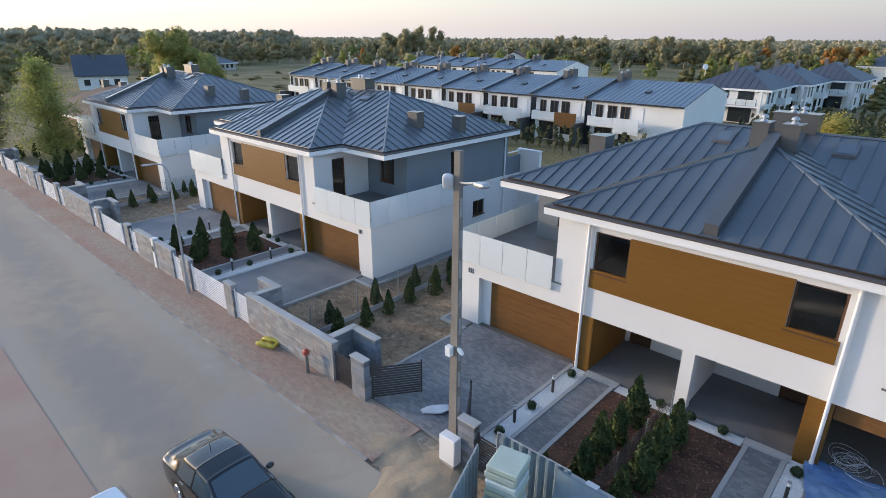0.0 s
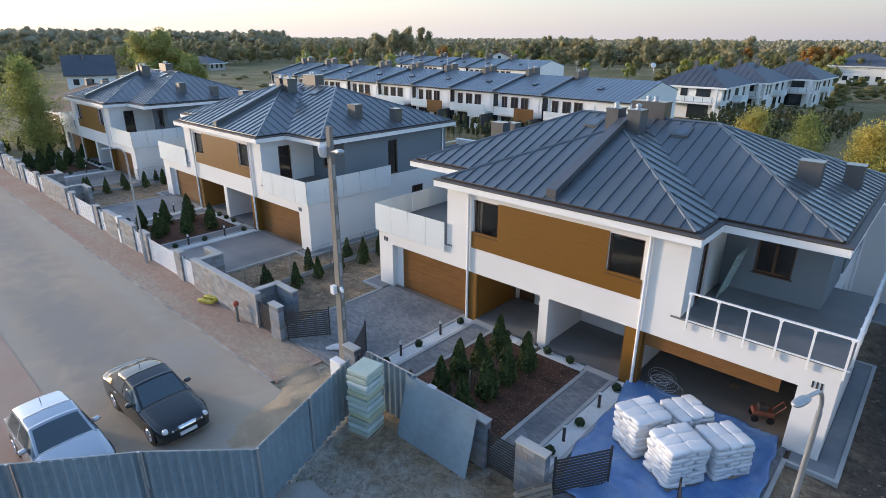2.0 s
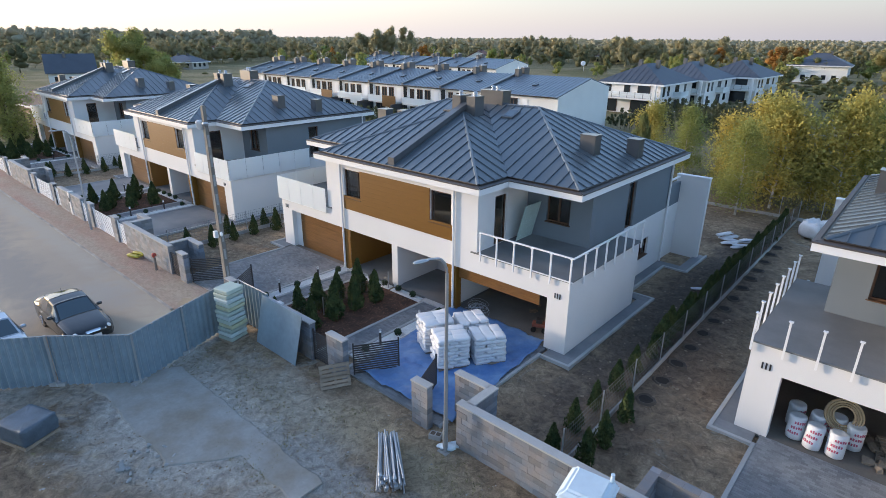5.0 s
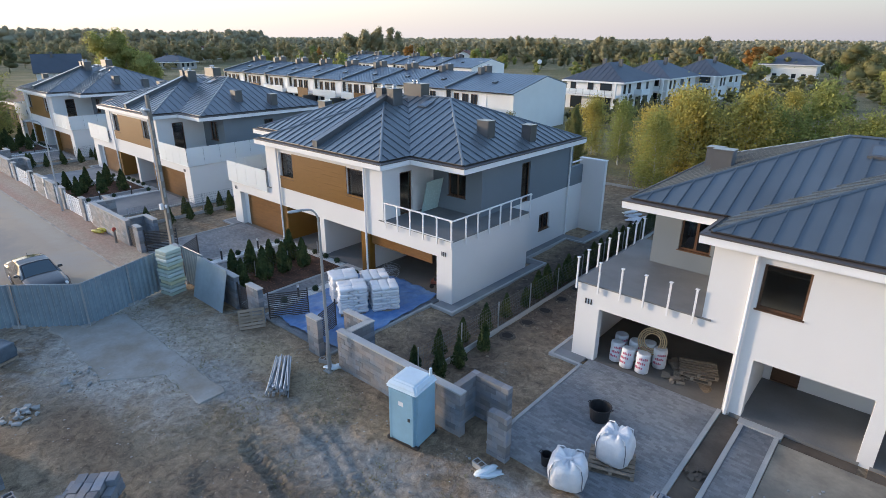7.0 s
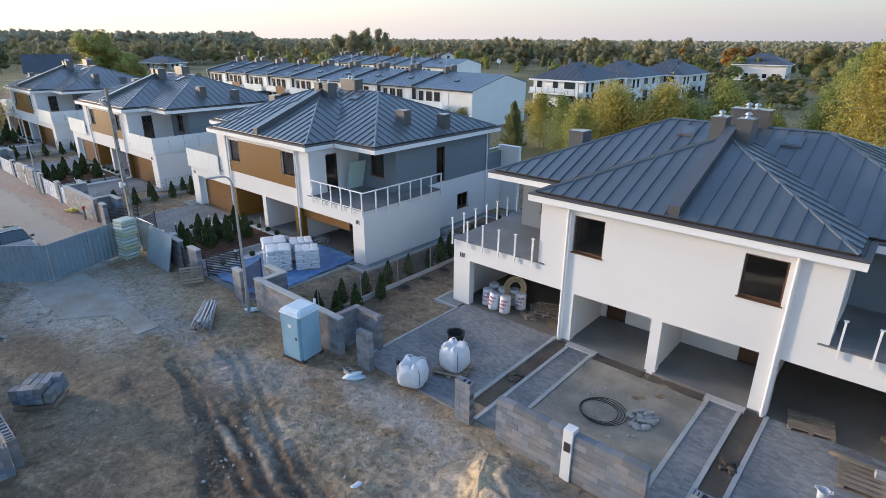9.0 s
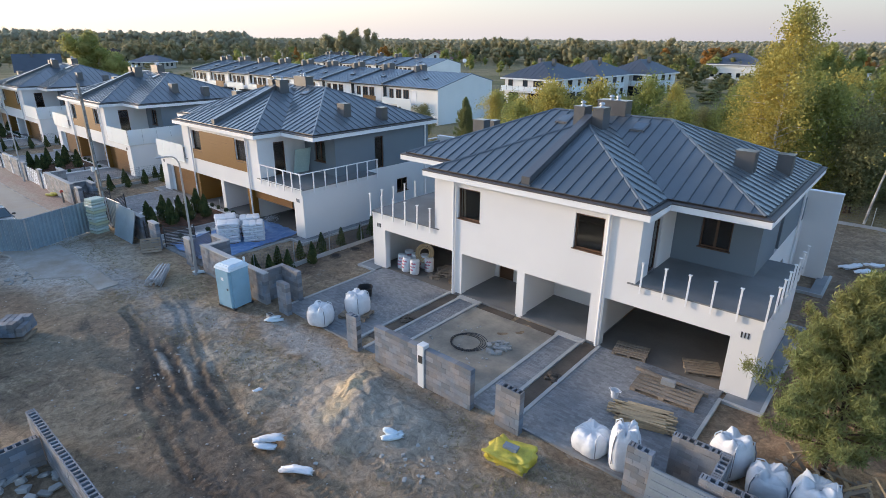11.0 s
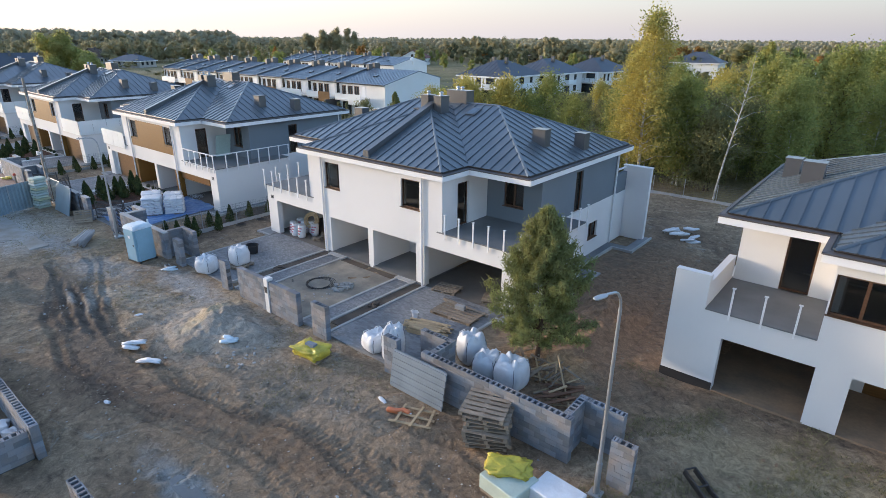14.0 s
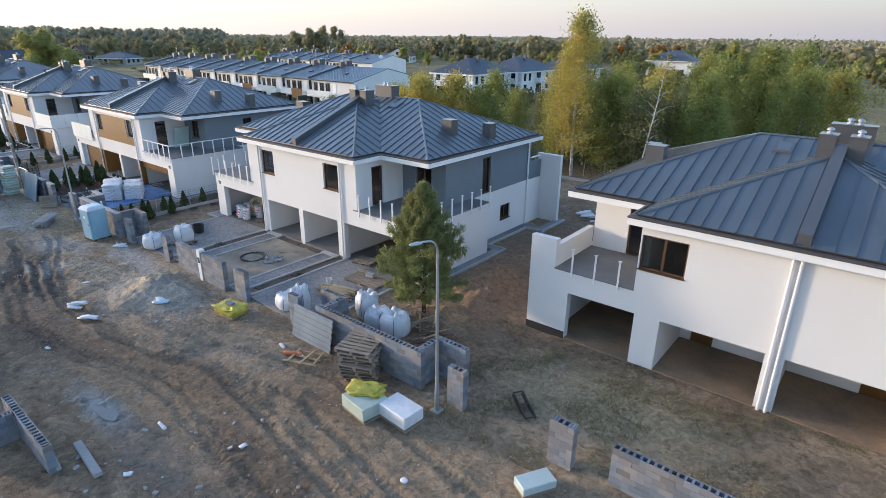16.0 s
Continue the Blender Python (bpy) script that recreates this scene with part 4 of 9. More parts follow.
def build_house_e():
    """The next pair, of another plan: closed parapet corners, narrow garages and a central pier with two downpipes."""
    house = thing("semi_detached_house", "white house shell with a dark metal hip roof", "house", "row of new houses", m=pose(47.1, FRONT, 0))
    bm = bmesh.new()
    holes = [(-7.85, -4.95, -1, 2.2), (4.95, 7.85, -1, 2.2), (-3.95, -0.3, -1, 2.2), (0.3, 3.95, -1, 2.2)]
    wall_x(bm, -9.75, 9.75, 0, 0.35, 0, 3.15, holes)
    part("wall", bm, WHITE, house)
    bm = bmesh.new()
    wall_x(bm, -5.2 + 0.1, 5.2 - 0.1, 0, 0.35, 3.15, EAVE, [(-5.05, -3.35, 4.12, 5.5), (3.35, 5.05, 4.12, 5.5)])
    part("wall", bm, WHITE, house)
    for s in (1, -1):
        def B(a, b):
            return tuple(sorted((s * a, s * b)))
        bpart("parapet", [(*B(8.55, 9.75), 0.0, 0.3, 3.15, 4.45), (*B(8.55, 8.8), 0.3, 3.6, 3.15, 4.15)], WHITE, house, "white balcony parapet")
        bm = bmesh.new()
        wall_y(bm, 0.35, BACK, s * 8.8, -s * 0.3, 0, 3.15)
        part("wall", bm, WHITE, house)
        bm = bmesh.new()
        wall_y(bm, WINGY + 0.3, BACK, s * 8.5, -s * 0.3, 3.15, EAVE)
        wall_x(bm, *B(5.2 - 0.1, 8.5), WINGY - 0.2, 0.3, 3.15, EAVE, [(*B(5.9, 6.9), 3.2, 5.5)])
        part("wall", bm, WHITE, house)
        bm = bmesh.new()
        wall_y(bm, 0.35, WINGY, s * (5.2 - 0.1), -s * 0.3, 3.15, EAVE)
        part("wall", bm, WHITE, house)
        window(house, *B(5.9, 6.9), 3.2, 5.5, WINGY - 0.2, "x", -1, False, True)
        window(house, *B(3.35, 5.05), 4.12, 5.5, 0, "x", -1)
        bpart("balcony_slab", (*B(5.2 - 0.1, 8.56), -0.03, WINGY, 3.15, 3.2), TERRACE, house, "dark balcony floor")
        for x in (5.75, 6.75, 7.75):
            bm = bmesh.new()
            box(bm, s * x - 0.03, s * x + 0.03, -0.08, -0.02, 3.0, 4.2)
            box(bm, s * x - 0.06, s * x + 0.06, -0.11, 0.01, 4.2, 4.22)
            part("railing_post", bm, WHITE_TRIM, house, "white balcony post")
        bpart("partition", (*B(3.95, 4.9), 0.35, 6.0, 0.0, 2.2), WHITE, house)
        bm = bmesh.new()
        wall_x(bm, *B(0.2, 3.95), 3.4, 0.2, 0.0, 2.2, [(*B(2.6, 3.5), -0.1, 2.1)])
        part("porch_wall", bm, WHITE, house)
        bpart("front_door", (*B(2.6, 3.5), 3.47, 3.53, 0.0, 2.1), DOORWOOD, house, "brown front door")
        bpart("garage_wall", (*B(0.2, 8.5), 6.0, 6.2, 0, 2.2), PLASTER_IN, house)
        bpart("garage_floor", (*B(4.9, 8.5), 0.0, 6.0, -0.2, 0.04), HEAP_EARTH, house)
        bpart("porch_floor", (*B(0.2, 3.95), 0.0, 3.4, -0.2, 0.035), HEAP_EARTH, house)
        bpart("plinth", (*B(7.87, 9.77), -0.012, 0.35, -0.1, 0.32), INKY, house, "black waterproofed plinth")
        downpipe(house, s * 0.12, -0.08, 0.0, EAVE)
        bpart("party_wall", (*B(0.0, 0.2), 0.35, 6.0, 0, 2.2), WHITE, house)
    bpart("ceiling_slab", (-8.5, 8.5, 0.35, 6.0, 2.2, 3.14), PLASTER_IN, house)
    bpart("upper_floor", (-8.2, 8.2, 6.2, BACK - 0.3, 2.6, 3.14), PLASTER_IN, house)
    bm = bmesh.new()
    wall_x(bm, -8.5, 8.5, BACK - 0.3, 0.3, 0, EAVE)
    part("wall", bm, WHITE, house)
    build_roof(house)
    return house


INKY = surface("black_bitumen", (0.02, 0.02, 0.022), 0.7, 0.1, 2, 20, 0.1)
house_e = build_house_e()


# ---- more materials ----
MORTAR = surface("dark_joint", (0.10, 0.10, 0.10), 0.95, 0.2, 1, 20, 0.2)
PEBBLE = surface("white_pebble", (0.78, 0.78, 0.76), 0.7, 0.08, 1, 30, 0.1, island=0.10)
MULCH = surface("bark_mulch", (0.125, 0.062, 0.038), 0.95, 0.3, 1.5, 12, 0.8, tint=(0.055, 0.03, 0.02), bump_scale=25)
CHIP = surface("bark_chip", (0.22, 0.11, 0.065), 0.95, 0.3, 1.5, 12, 0.3, island=0.4)
# dug soil, darkened to carry the shade of trench and block hollows too
SOIL = surface("dug_soil", (0.075, 0.058, 0.045), 0.97, 0.3, 1.0, 9, 0.9, tint=(0.12, 0.095, 0.072), bump_scale=10)
SAND = surface("pale_sand", (0.33, 0.29, 0.23), 0.95, 0.25, 0.9, 9, 0.9, tint=(0.20, 0.18, 0.15), bump_scale=7)
WOODRAW = surface("raw_timber", (0.50, 0.375, 0.225), 0.8, 0.25, 1.5, 15, 0.25, rand=0.15)
WOODOLD = surface("weathered_timber", (0.30, 0.24, 0.18), 0.85, 0.3, 1.5, 15, 0.3, rand=0.2)
PLASTICW = surface("white_woven_plastic", (0.70, 0.71, 0.73), 0.6, 0.12, 3.0, 40, 0.9, bump_scale=7)
SACK = surface("white_cement_sack", (0.70, 0.71, 0.73), 0.4, 0.08, 2.5, 25, 0.2, rand=0.06)
TARP = surface("blue_tarpaulin", (0.085, 0.19, 0.42), 0.34, 0.15, 1.0, 8, 0.3, tint=(0.18, 0.30, 0.50))
TOILET = surface("pale_blue_plastic", (0.28, 0.46, 0.57), 0.45, 0.10, 1.5, 8, 0.05)
TOILET_ROOF = surface("translucent_white_plastic", (0.60, 0.70, 0.76), 0.4, 0.08, 1.5, 8, 0.05)
XPS = surface("pale_green_insulation", (0.43, 0.50, 0.43), 0.6, 0.12, 2.0, 20, 0.1, rand=0.12)
XPS_OLD = surface("yellowed_insulation", (0.50, 0.51, 0.34), 0.6, 0.15, 2.0, 20, 0.1)
XPS_WRAP = surface("pale_wrapped_insulation", (0.50, 0.58, 0.56), 0.4, 0.10, 2.0, 12, 0.15)
YELLOW = surface("yellow_foil", (0.55, 0.46, 0.06), 0.4, 0.3, 3.0, 20, 0.3)
SHUTTER = surface("dull_steel_shuttering", (0.26, 0.31, 0.36), 0.45, 0.2, 0.9, 14, 0.1, 0.35)
SHEET = surface("grey_blue_sheet_steel", (0.29, 0.375, 0.435), 0.34, 0.2, 0.8, 5, 0.05, 0.3)
CABLE = surface("black_rubber", (0.025, 0.025, 0.027), 0.6, 0.1, 3, 20, 0.05)
BOXLEAF = surface("boxwood_leaf", (0.030, 0.055, 0.018), 0.7, 0.3, 2, 20, 0.1, island=0.35)
THUJALEAF = surface("thuja_foliage", (0.042, 0.068, 0.028), 0.92, 0.3, 2.5, 15, 0.0, island=0.35, tint=(0.092, 0.108, 0.038), spec=0.15)
PINELEAF = surface("pine_needles", (0.065, 0.090, 0.038), 0.7, 0.3, 1.5, 15, 0.1, island=0.35, tint=(0.10, 0.115, 0.045))
BARK = surface("brown_bark", (0.10, 0.065, 0.045), 0.95, 0.3, 2, 25, 0.6)
BIRCHBARK = surface("white_birch_bark", (0.62, 0.60, 0.56), 0.85, 0.35, 3.0, 12, 0.3, tint=(0.30, 0.28, 0.25))
CARBLACK = surface("black_car_paint", (0.010, 0.015, 0.018), 0.16, 0.0, 1, 10, 0.0, 0.0, spec=0.6)
CARSILVER = surface("silver_blue_car_paint", (0.46, 0.50, 0.55), 0.3, 0.0, 1, 10, 0.0, 0.5)
CARGLASS = surface("dark_car_glass", (0.05, 0.075, 0.09), 0.10, 0.0, 1, 10, 0.0, spec=1.0)
CHROME = surface("chrome", (0.7, 0.7, 0.72), 0.22, 0.03, 1, 10, 0.0, 1.0)
TYRE = surface("tyre_rubber", (0.02, 0.02, 0.02), 0.85, 0.1, 4, 30, 0.1)
for _m in (CARBLACK, CARSILVER, CARGLASS):
    _p = _m.node_tree.nodes["Principled BSDF"]
    _m.node_tree.links.remove(_p.inputs["Roughness"].links[0])
    _p.inputs["Roughness"].default_value = 0.12
    _p.inputs["Coat Weight"].default_value, _p.inputs["Coat Roughness"].default_value = 0.35, 0.05
HEADLAMP = surface("headlamp_lens", (0.75, 0.77, 0.78), 0.2, 0.05, 4, 30, 0.0)
REDPLAST = surface("red_plastic", (0.45, 0.07, 0.045), 0.5, 0.1, 3, 20, 0.05)
ORANGEPLAST = surface("orange_red_plastic", (0.55, 0.17, 0.07), 0.45, 0.1, 3, 20, 0.05)
INK = surface("dark_lettering", (0.035, 0.035, 0.04), 0.7, 0.05, 2, 20, 0.0)
REDINK = surface("red_print", (0.50, 0.12, 0.18), 0.7, 0.05, 2, 20, 0.0)
POLEMAT = surface("weathered_concrete_pole", (0.23, 0.21, 0.185), 0.9, 0.2, 1.2, 18, 0.3)
WIRE = surface("fence_wire", (0.16, 0.17, 0.17), 0.5, 0.1, 2, 20, 0.0, 0.6)


OLDSLAB = surface("dusty_concrete", (0.34, 0.33, 0.31), 0.9, 0.22, 0.7, 10, 0.4, tint=(0.25, 0.215, 0.17))


def raw_mesh(name, verts, faces, material, parent=None, kind="", label="", smooth=False):
    me = bpy.data.meshes.new(name)
    me.from_pydata(verts, [], faces)
    me.materials.append(material)
    if smooth:
        me.polygons.foreach_set("use_smooth", [True] * len(me.polygons))
    ob = new(name, me)
    if parent is not None:
        ob.parent = parent
    if kind:
        ob["kind"] = kind
    if label:
        ob["label"] = label
    return ob


PAVER_BOX = [(3, 2, 6, 7), (0, 1, 5, 4), (1, 2, 6, 5), (3, 0, 4, 7), (4, 5, 6, 7)]


def paver_field(name, rects, z, material, parent, lx=0.2, ly=0.1, rise=0.02, seed=1):
    """Running-bond pavers with open joints, slightly uneven, joined."""
    rng = random.Random(seed)
    verts, faces = [], []
    for x0, x1, y0, y1 in rects:
        row, y = 0, y0
        while y < y1 - 0.02:
            x = x0 - (lx / 2 if row % 2 else 0)
            while x < x1 - 0.02:
                a, b, c, d = max(x, x0) + 0.002, min(x + lx, x1) - 0.002, y + 0.002, min(y + ly, y1) - 0.002
                if b - a > 0.03:
                    h, k, o = z + rise + rng.uniform(-0.002, 0.002), 0.003, len(verts)
                    verts += [(a, c, z - 0.01), (b, c, z - 0.01), (b, d, z - 0.01), (a, d, z - 0.01),
                              (a + k, c + k, h), (b - k, c + k, h), (b - k, d - k, h), (a + k, d - k, h)]
                    faces += [tuple(o + i for i in f) for f in PAVER_BOX]
                x += lx
            y += ly
            row += 1
    return raw_mesh(name, verts, faces, material, parent, "stuff")


def paver_pieces(parent, x0, y0, nx, ny, z, material, lx=0.2, ly=0.1):
    """Single pavers, each an object on one shared mesh."""
    bm = bmesh.new()
    box(bm, 0.005, lx - 0.005, 0.005, ly - 0.005, -0.01, 0.02)
    bmesh.ops.bevel(bm, geom=[e for e in bm.edges if all(v.co.z > 0 for v in e.verts)], offset=0.006, segments=1, affect="EDGES")
    me = mesh_of("paver", bm, material)
    rng = random.Random(5)
    for j in range(ny):
        for i in range(nx):
            ob = new("paver", me)
            ob.parent = parent
            ob.location = (x0 + i * lx + (lx / 2 if j % 2 else 0), y0 + j * ly, z + rng.uniform(-0.003, 0.003))


PAVER_ONE = surface("graphite_paver_single", (0.145, 0.158, 0.175), 0.65, 0.22, 0.35, 9, 0.12, rand=0.20, tint=(0.27, 0.265, 0.26))
RED_ONE = surface("red_clinker_single", (0.34, 0.235, 0.195), 0.88, 0.15, 0.3, 20, 0.2, rand=0.10, tint=(0.38, 0.285, 0.22))

stain(RED_ONE, [(-12.0, 9.2, 2.6, 1.2, (0.40, 0.33, 0.25))])
# red pavement bricks
paver_field("paver", [(-60, -17.0, 8.32, 10.28), (-17.0, -10.45, 8.32, 9.28)], 0.045, REDPAVE, pavement, 0.2, 0.1, 0.016, 2)
paver_pieces(pavement, -17.0, 9.28, 31, 9, 0.045, RED_ONE)

def yard(cx, key):
    """Drives, paths, kerbs and beds of one pair of houses."""
    y0, y1 = 10.35, FRONT
    y = thing("front_yard", "paved front yard with two drives and two paths", "yard", kind="structure", m=pose(cx, 0, 0))
    near = key in "cd"
    kerbs, slabs, fields = [], [], []
    for s in (1, -1):
        def R(a, b, c, d):
            return (*sorted((s * a, s * b)), c, d)
        slabs += [R(4.12, 8.9, y0, y1), R(2.30, 3.2, y0, y1 - 0.35)]
        fields += [R(4.14, 8.88, y0, y1 - 0.02), R(2.32, 3.18, y0, y1 - 0.37)]
        kerbs += [R(3.98, 4.12, y0, y1), R(8.9, 9.02, y0, y1 - 0.7), R(2.16, 2.30, y0, y1 - 0.35), R(3.2, 3.34, y0, y1 - 0.35)]
        # paved apron round the house
        slabs += [R(9.04, 10.22, y1 - 0.58, y1 - 0.004), R(9.72, 10.22, y1 - 0.004, y1 + 6.9), R(8.47, 10.22, y1 + 6.9, y1 + 7.4), R(8.47, 8.97, y1 + 7.4, y1 + 12.6), R(9.72, 10.22, y1 + 12.0, y1 + 15.1), R(8.97, 9.72, y1 + 12.0, y1 + 12.6)]
        kerbs += [R(8.9, 10.34, y1 - 0.70, y1 - 0.58), R(10.22, 10.34, y1 - 0.58, y1 + 7.4), R(8.97, 10.34, y1 + 7.4, y1 + 7.52), R(8.97, 9.09, y1 + 7.52, y1 + 11.9), R(8.97, 10.34, y1 + 11.9, y1 + 12.0), R(10.22, 10.34, y1 + 12.0, y1 + 15.2)]
        # step in front of the porch
        bpart("step", (*sorted((s * 2.1, s * 3.4)), y1 - 0.35, y1 - 0.02, -0.1, 0.13), KERB, y, "light concrete step")
    bm = bmesh.new()
    for r in slabs:
        box(bm, *r, -0.2, 0.075)
    part("paving_bed", bm, PAVER, y)
    if near:
        paver_field("paver", fields, 0.075, PAVER, y, 0.2, 0.1, 0.006, 3)
    for r in kerbs:
        bpart("edging_kerb", (*r, -0.15, 0.11), KERB, y)
    return y


yards = {k: yard(c, k) for k, c in CENTRE.items()}
paver_pieces(yards["d"], 4.14, 13.4 - 1.0, 23, 13, 0.064, PAVER_ONE)


def beds(cx, finished):
    """The strips along the paths and the bed between them."""
    if finished:
        bed = tagged(bpart("mulch_bed", (cx - 2.15, cx + 2.15, 10.6, FRONT - 0.55, -0.1, 0.085), MULCH), "planting bed covered with dark bark mulch", "flower bed", kind="structure")
        rng = random.Random(int(cx) + 99)
        v, f = [], []
        for _ in range(2600):
            x, yy, a, r = cx + rng.uniform(-2.1, 2.1), rng.uniform(10.7, FRONT - 0.6), rng.uniform(0, 6.3), rng.uniform(0.025, 0.075)
            o = len(v)
            dx, dy = math.cos(a) * r, math.sin(a) * r
            v += [(x - dx, yy - dy, 0.09 + rng.uniform(0, 0.02)), (x + dy * .4, yy - dx * .4, 0.11), (x + dx, yy + dy, 0.09 + rng.uniform(0, 0.03)), (x - dy * .4, yy + dx * .4, 0.10)]
            f.append((o, o + 1, o + 2, o + 3))
        raw_mesh("bark_chip", v, f, CHIP, bed, "stuff")
    strips = [(s * 3.34, s * 3.98, 11.2, FRONT - 0.1) for s in (1, -1)] + [(s * 0.1, s * 2.1, FRONT - 0.5, FRONT - 0.06) for s in (1, -1)]
    for a, b, c, d in strips:
        a, b = sorted((cx + a, cx + b))
        if not finished:
            # nearly level bar: dark soil colour that also paints the trench's shade
            tagged(bpart("trench", (a + 0.02, b - 0.02, c, d, -0.2, 0.055), SOIL), "open trench of dark dug soil beside the paving, shade of its depth painted in", "trench", kind="structure")
            continue
        st = tagged(bpart("pebble_strip", (a + 0.01, b - 0.01, c, d, -0.2, 0.07), PEBBLE), "strip of white decorative pebbles", "pebble strip", kind="structure")
        rng = random.Random(int(a * 10))
        v, f = [], []
        for _ in range(int((b - a) * (d - c) * 420)):
            x, yy, r = rng.uniform(a + 0.03, b - 0.03), rng.uniform(c + 0.03, d - 0.03), rng.uniform(0.018, 0.036)
            o, z = len(v), 0.072
            t = rng.uniform(0, 1.5)
            v += [(x + r * math.cos(t + k * 1.5708), yy + 0.8 * r * math.sin(t + k * 1.5708), z + r * 0.35) for k in range(4)] + [(x, yy, z + r * 0.95)]
            f += [(o, o + 1, o + 4), (o + 1, o + 2, o + 4), (o + 2, o + 3, o + 4), (o + 3, o, o + 4)]
        raw_mesh("pebble", v, f, PEBBLE, st, "stuff")


beds(HX - PERIOD, True)
beds(CENTRE["b"], True)
beds(CENTRE["a"], True)
beds(HX, False)
tagged(bpart("sand_bed", (HX - 2.14, HX + 2.14, 10.6, FRONT - 0.55, -0.1, 0.07), SAND), "bare sandy bed not yet planted", "flower bed", kind="structure")


# ---- street walls of split-face blocks ----
def block_mesh(lx, ly, lz, hollow):
    bm = bmesh.new()
    box(bm, 0.003, lx - 0.003, 0, ly, 0.003, lz - 0.003)
    if hollow:
        bm.faces.ensure_lookup_table()
        top = max(bm.faces, key=lambda q: q.calc_center_median().z)
        bmesh.ops.delete(bm, geom=[top], context="FACES_ONLY")
        z = lz - 0.003
        o = [bm.verts.new(p) for p in ((0.003, 0, z), (lx / 2, 0, z), (lx - 0.003, 0, z), (lx - 0.003, ly, z), (lx / 2, ly, z), (0.003, ly, z))]
        bmesh.ops.remove_doubles(bm, verts=bm.verts[:], dist=0.0005)
        for a, b in ((0.003, lx / 2), (lx / 2, lx - 0.003)):
            w = 0.035
            out = [bm.verts.new(p) for p in ((a, 0, z), (b, 0, z), (b, ly, z), (a, ly, z))]
            inn = [bm.verts.new(p) for p in ((a + w, w, z), (b - w, w, z), (b - w, ly - w, z), (a + w, ly - w, z))]
            low = [bm.verts.new((q.co.x, q.co.y, 0.02)) for q in inn]
            for i in range(4):
                j = (i + 1) % 4
                bm.faces.new((out[i], out[j], inn[j], inn[i]))
                bm.faces.new((inn[i], inn[j], low[j], low[i]))
            bm.faces.new(low)
    return mesh_of("block", bm, BLOCK)


BLOCKS = {}


def block_wall(name, label, m, length, courses=8, deep=0.25, hollow=False, cap=False, joined=False, group="street walls"):
    """A wall of courses of blocks, 0.2 m high, along local x from 0 to length."""
    w = thing(name, label, "wall", group, m=m)
    rng = random.Random(round(m.translation.x * 7 + length * 3))
    v, f = [], []
    for c in range(courses):
        x = 0.0
        first = 0.2 if c % 2 else 0.4
        while x < length - 0.02:
            lx = min(first if x == 0 else 0.4, length - x)
            lx = round(lx, 2)
            h = hollow and c == courses - 1
            off = rng.uniform(-0.006, 0.006)
            if joined:
                o = len(v)
                a, b, z0, z1 = x + 0.003, x + lx - 0.003, c * 0.2 + 0.003, c * 0.2 + 0.197
                v += [(a, off, z0), (b, off, z0), (b, deep + off, z0), (a, deep + off, z0), (a, off, z1), (b, off, z1), (b, deep + off, z1), (a, deep + off, z1)]
                f += [tuple(o + i for i in q) for q in PAVER_BOX]
            else:
                k = (lx, deep, h)
                if k not in BLOCKS:
                    BLOCKS[k] = block_mesh(lx, deep, 0.2, h)
                ob = new("block", BLOCKS[k])
                ob.parent = w
                ob.location = (x, off, c * 0.2)
            x += lx
    if joined:
        raw_mesh("block", v, f, BLOCKJOIN, w, "stuff")
    bpart("core", (0.02, length - 0.02, 0.02, deep - 0.02, -0.2, courses * 0.2 - (0.19 if hollow else 0.01)), MORTAR, w)
    if cap:
        bpart("coping", (-0.02, length + 0.02, -0.025, deep + 0.025, courses * 0.2, courses * 0.2 + 0.05), KERB, w, "light concrete coping")
    return w


BLOCKJOIN = surface("split_face_block_joined", (0.24, 0.26, 0.28), 0.92, 0.25, 1.3, 30, 0.5, island=0.2, tint=(0.30, 0.275, 0.26))
GREYWALL = "grey split-face block garden wall along the street"
RAWWALL = "unfinished grey hollow-block garden wall with open tops"


def niche(cx, s, hollow, cap, joined):
    """Bin niche: a side wall and a back wall set behind the street wall, and the pier in front."""
    lab = RAWWALL if hollow else GREYWALL
    block_wall("garden_wall", lab, pose(cx + s * 10.15 + (0.25 if s > 0 else 0) - (0.0), 10.28, 0, 0, 0, 90), 1.2, 8, 0.25, hollow, cap, joined)
    x0 = cx + (8.85 if s > 0 else -10.15)
    block_wall("garden_wall", lab, pose(x0, 11.23, 0), 1.28, 8, 0.25, hollow, cap, joined)
    block_wall("gate_pier", "grey split-face block gate pier", pose(cx + (8.05 if s > 0 else -8.75), 10.0, 0), 0.7, 8, 0.25, hollow, cap, joined, "gate piers")


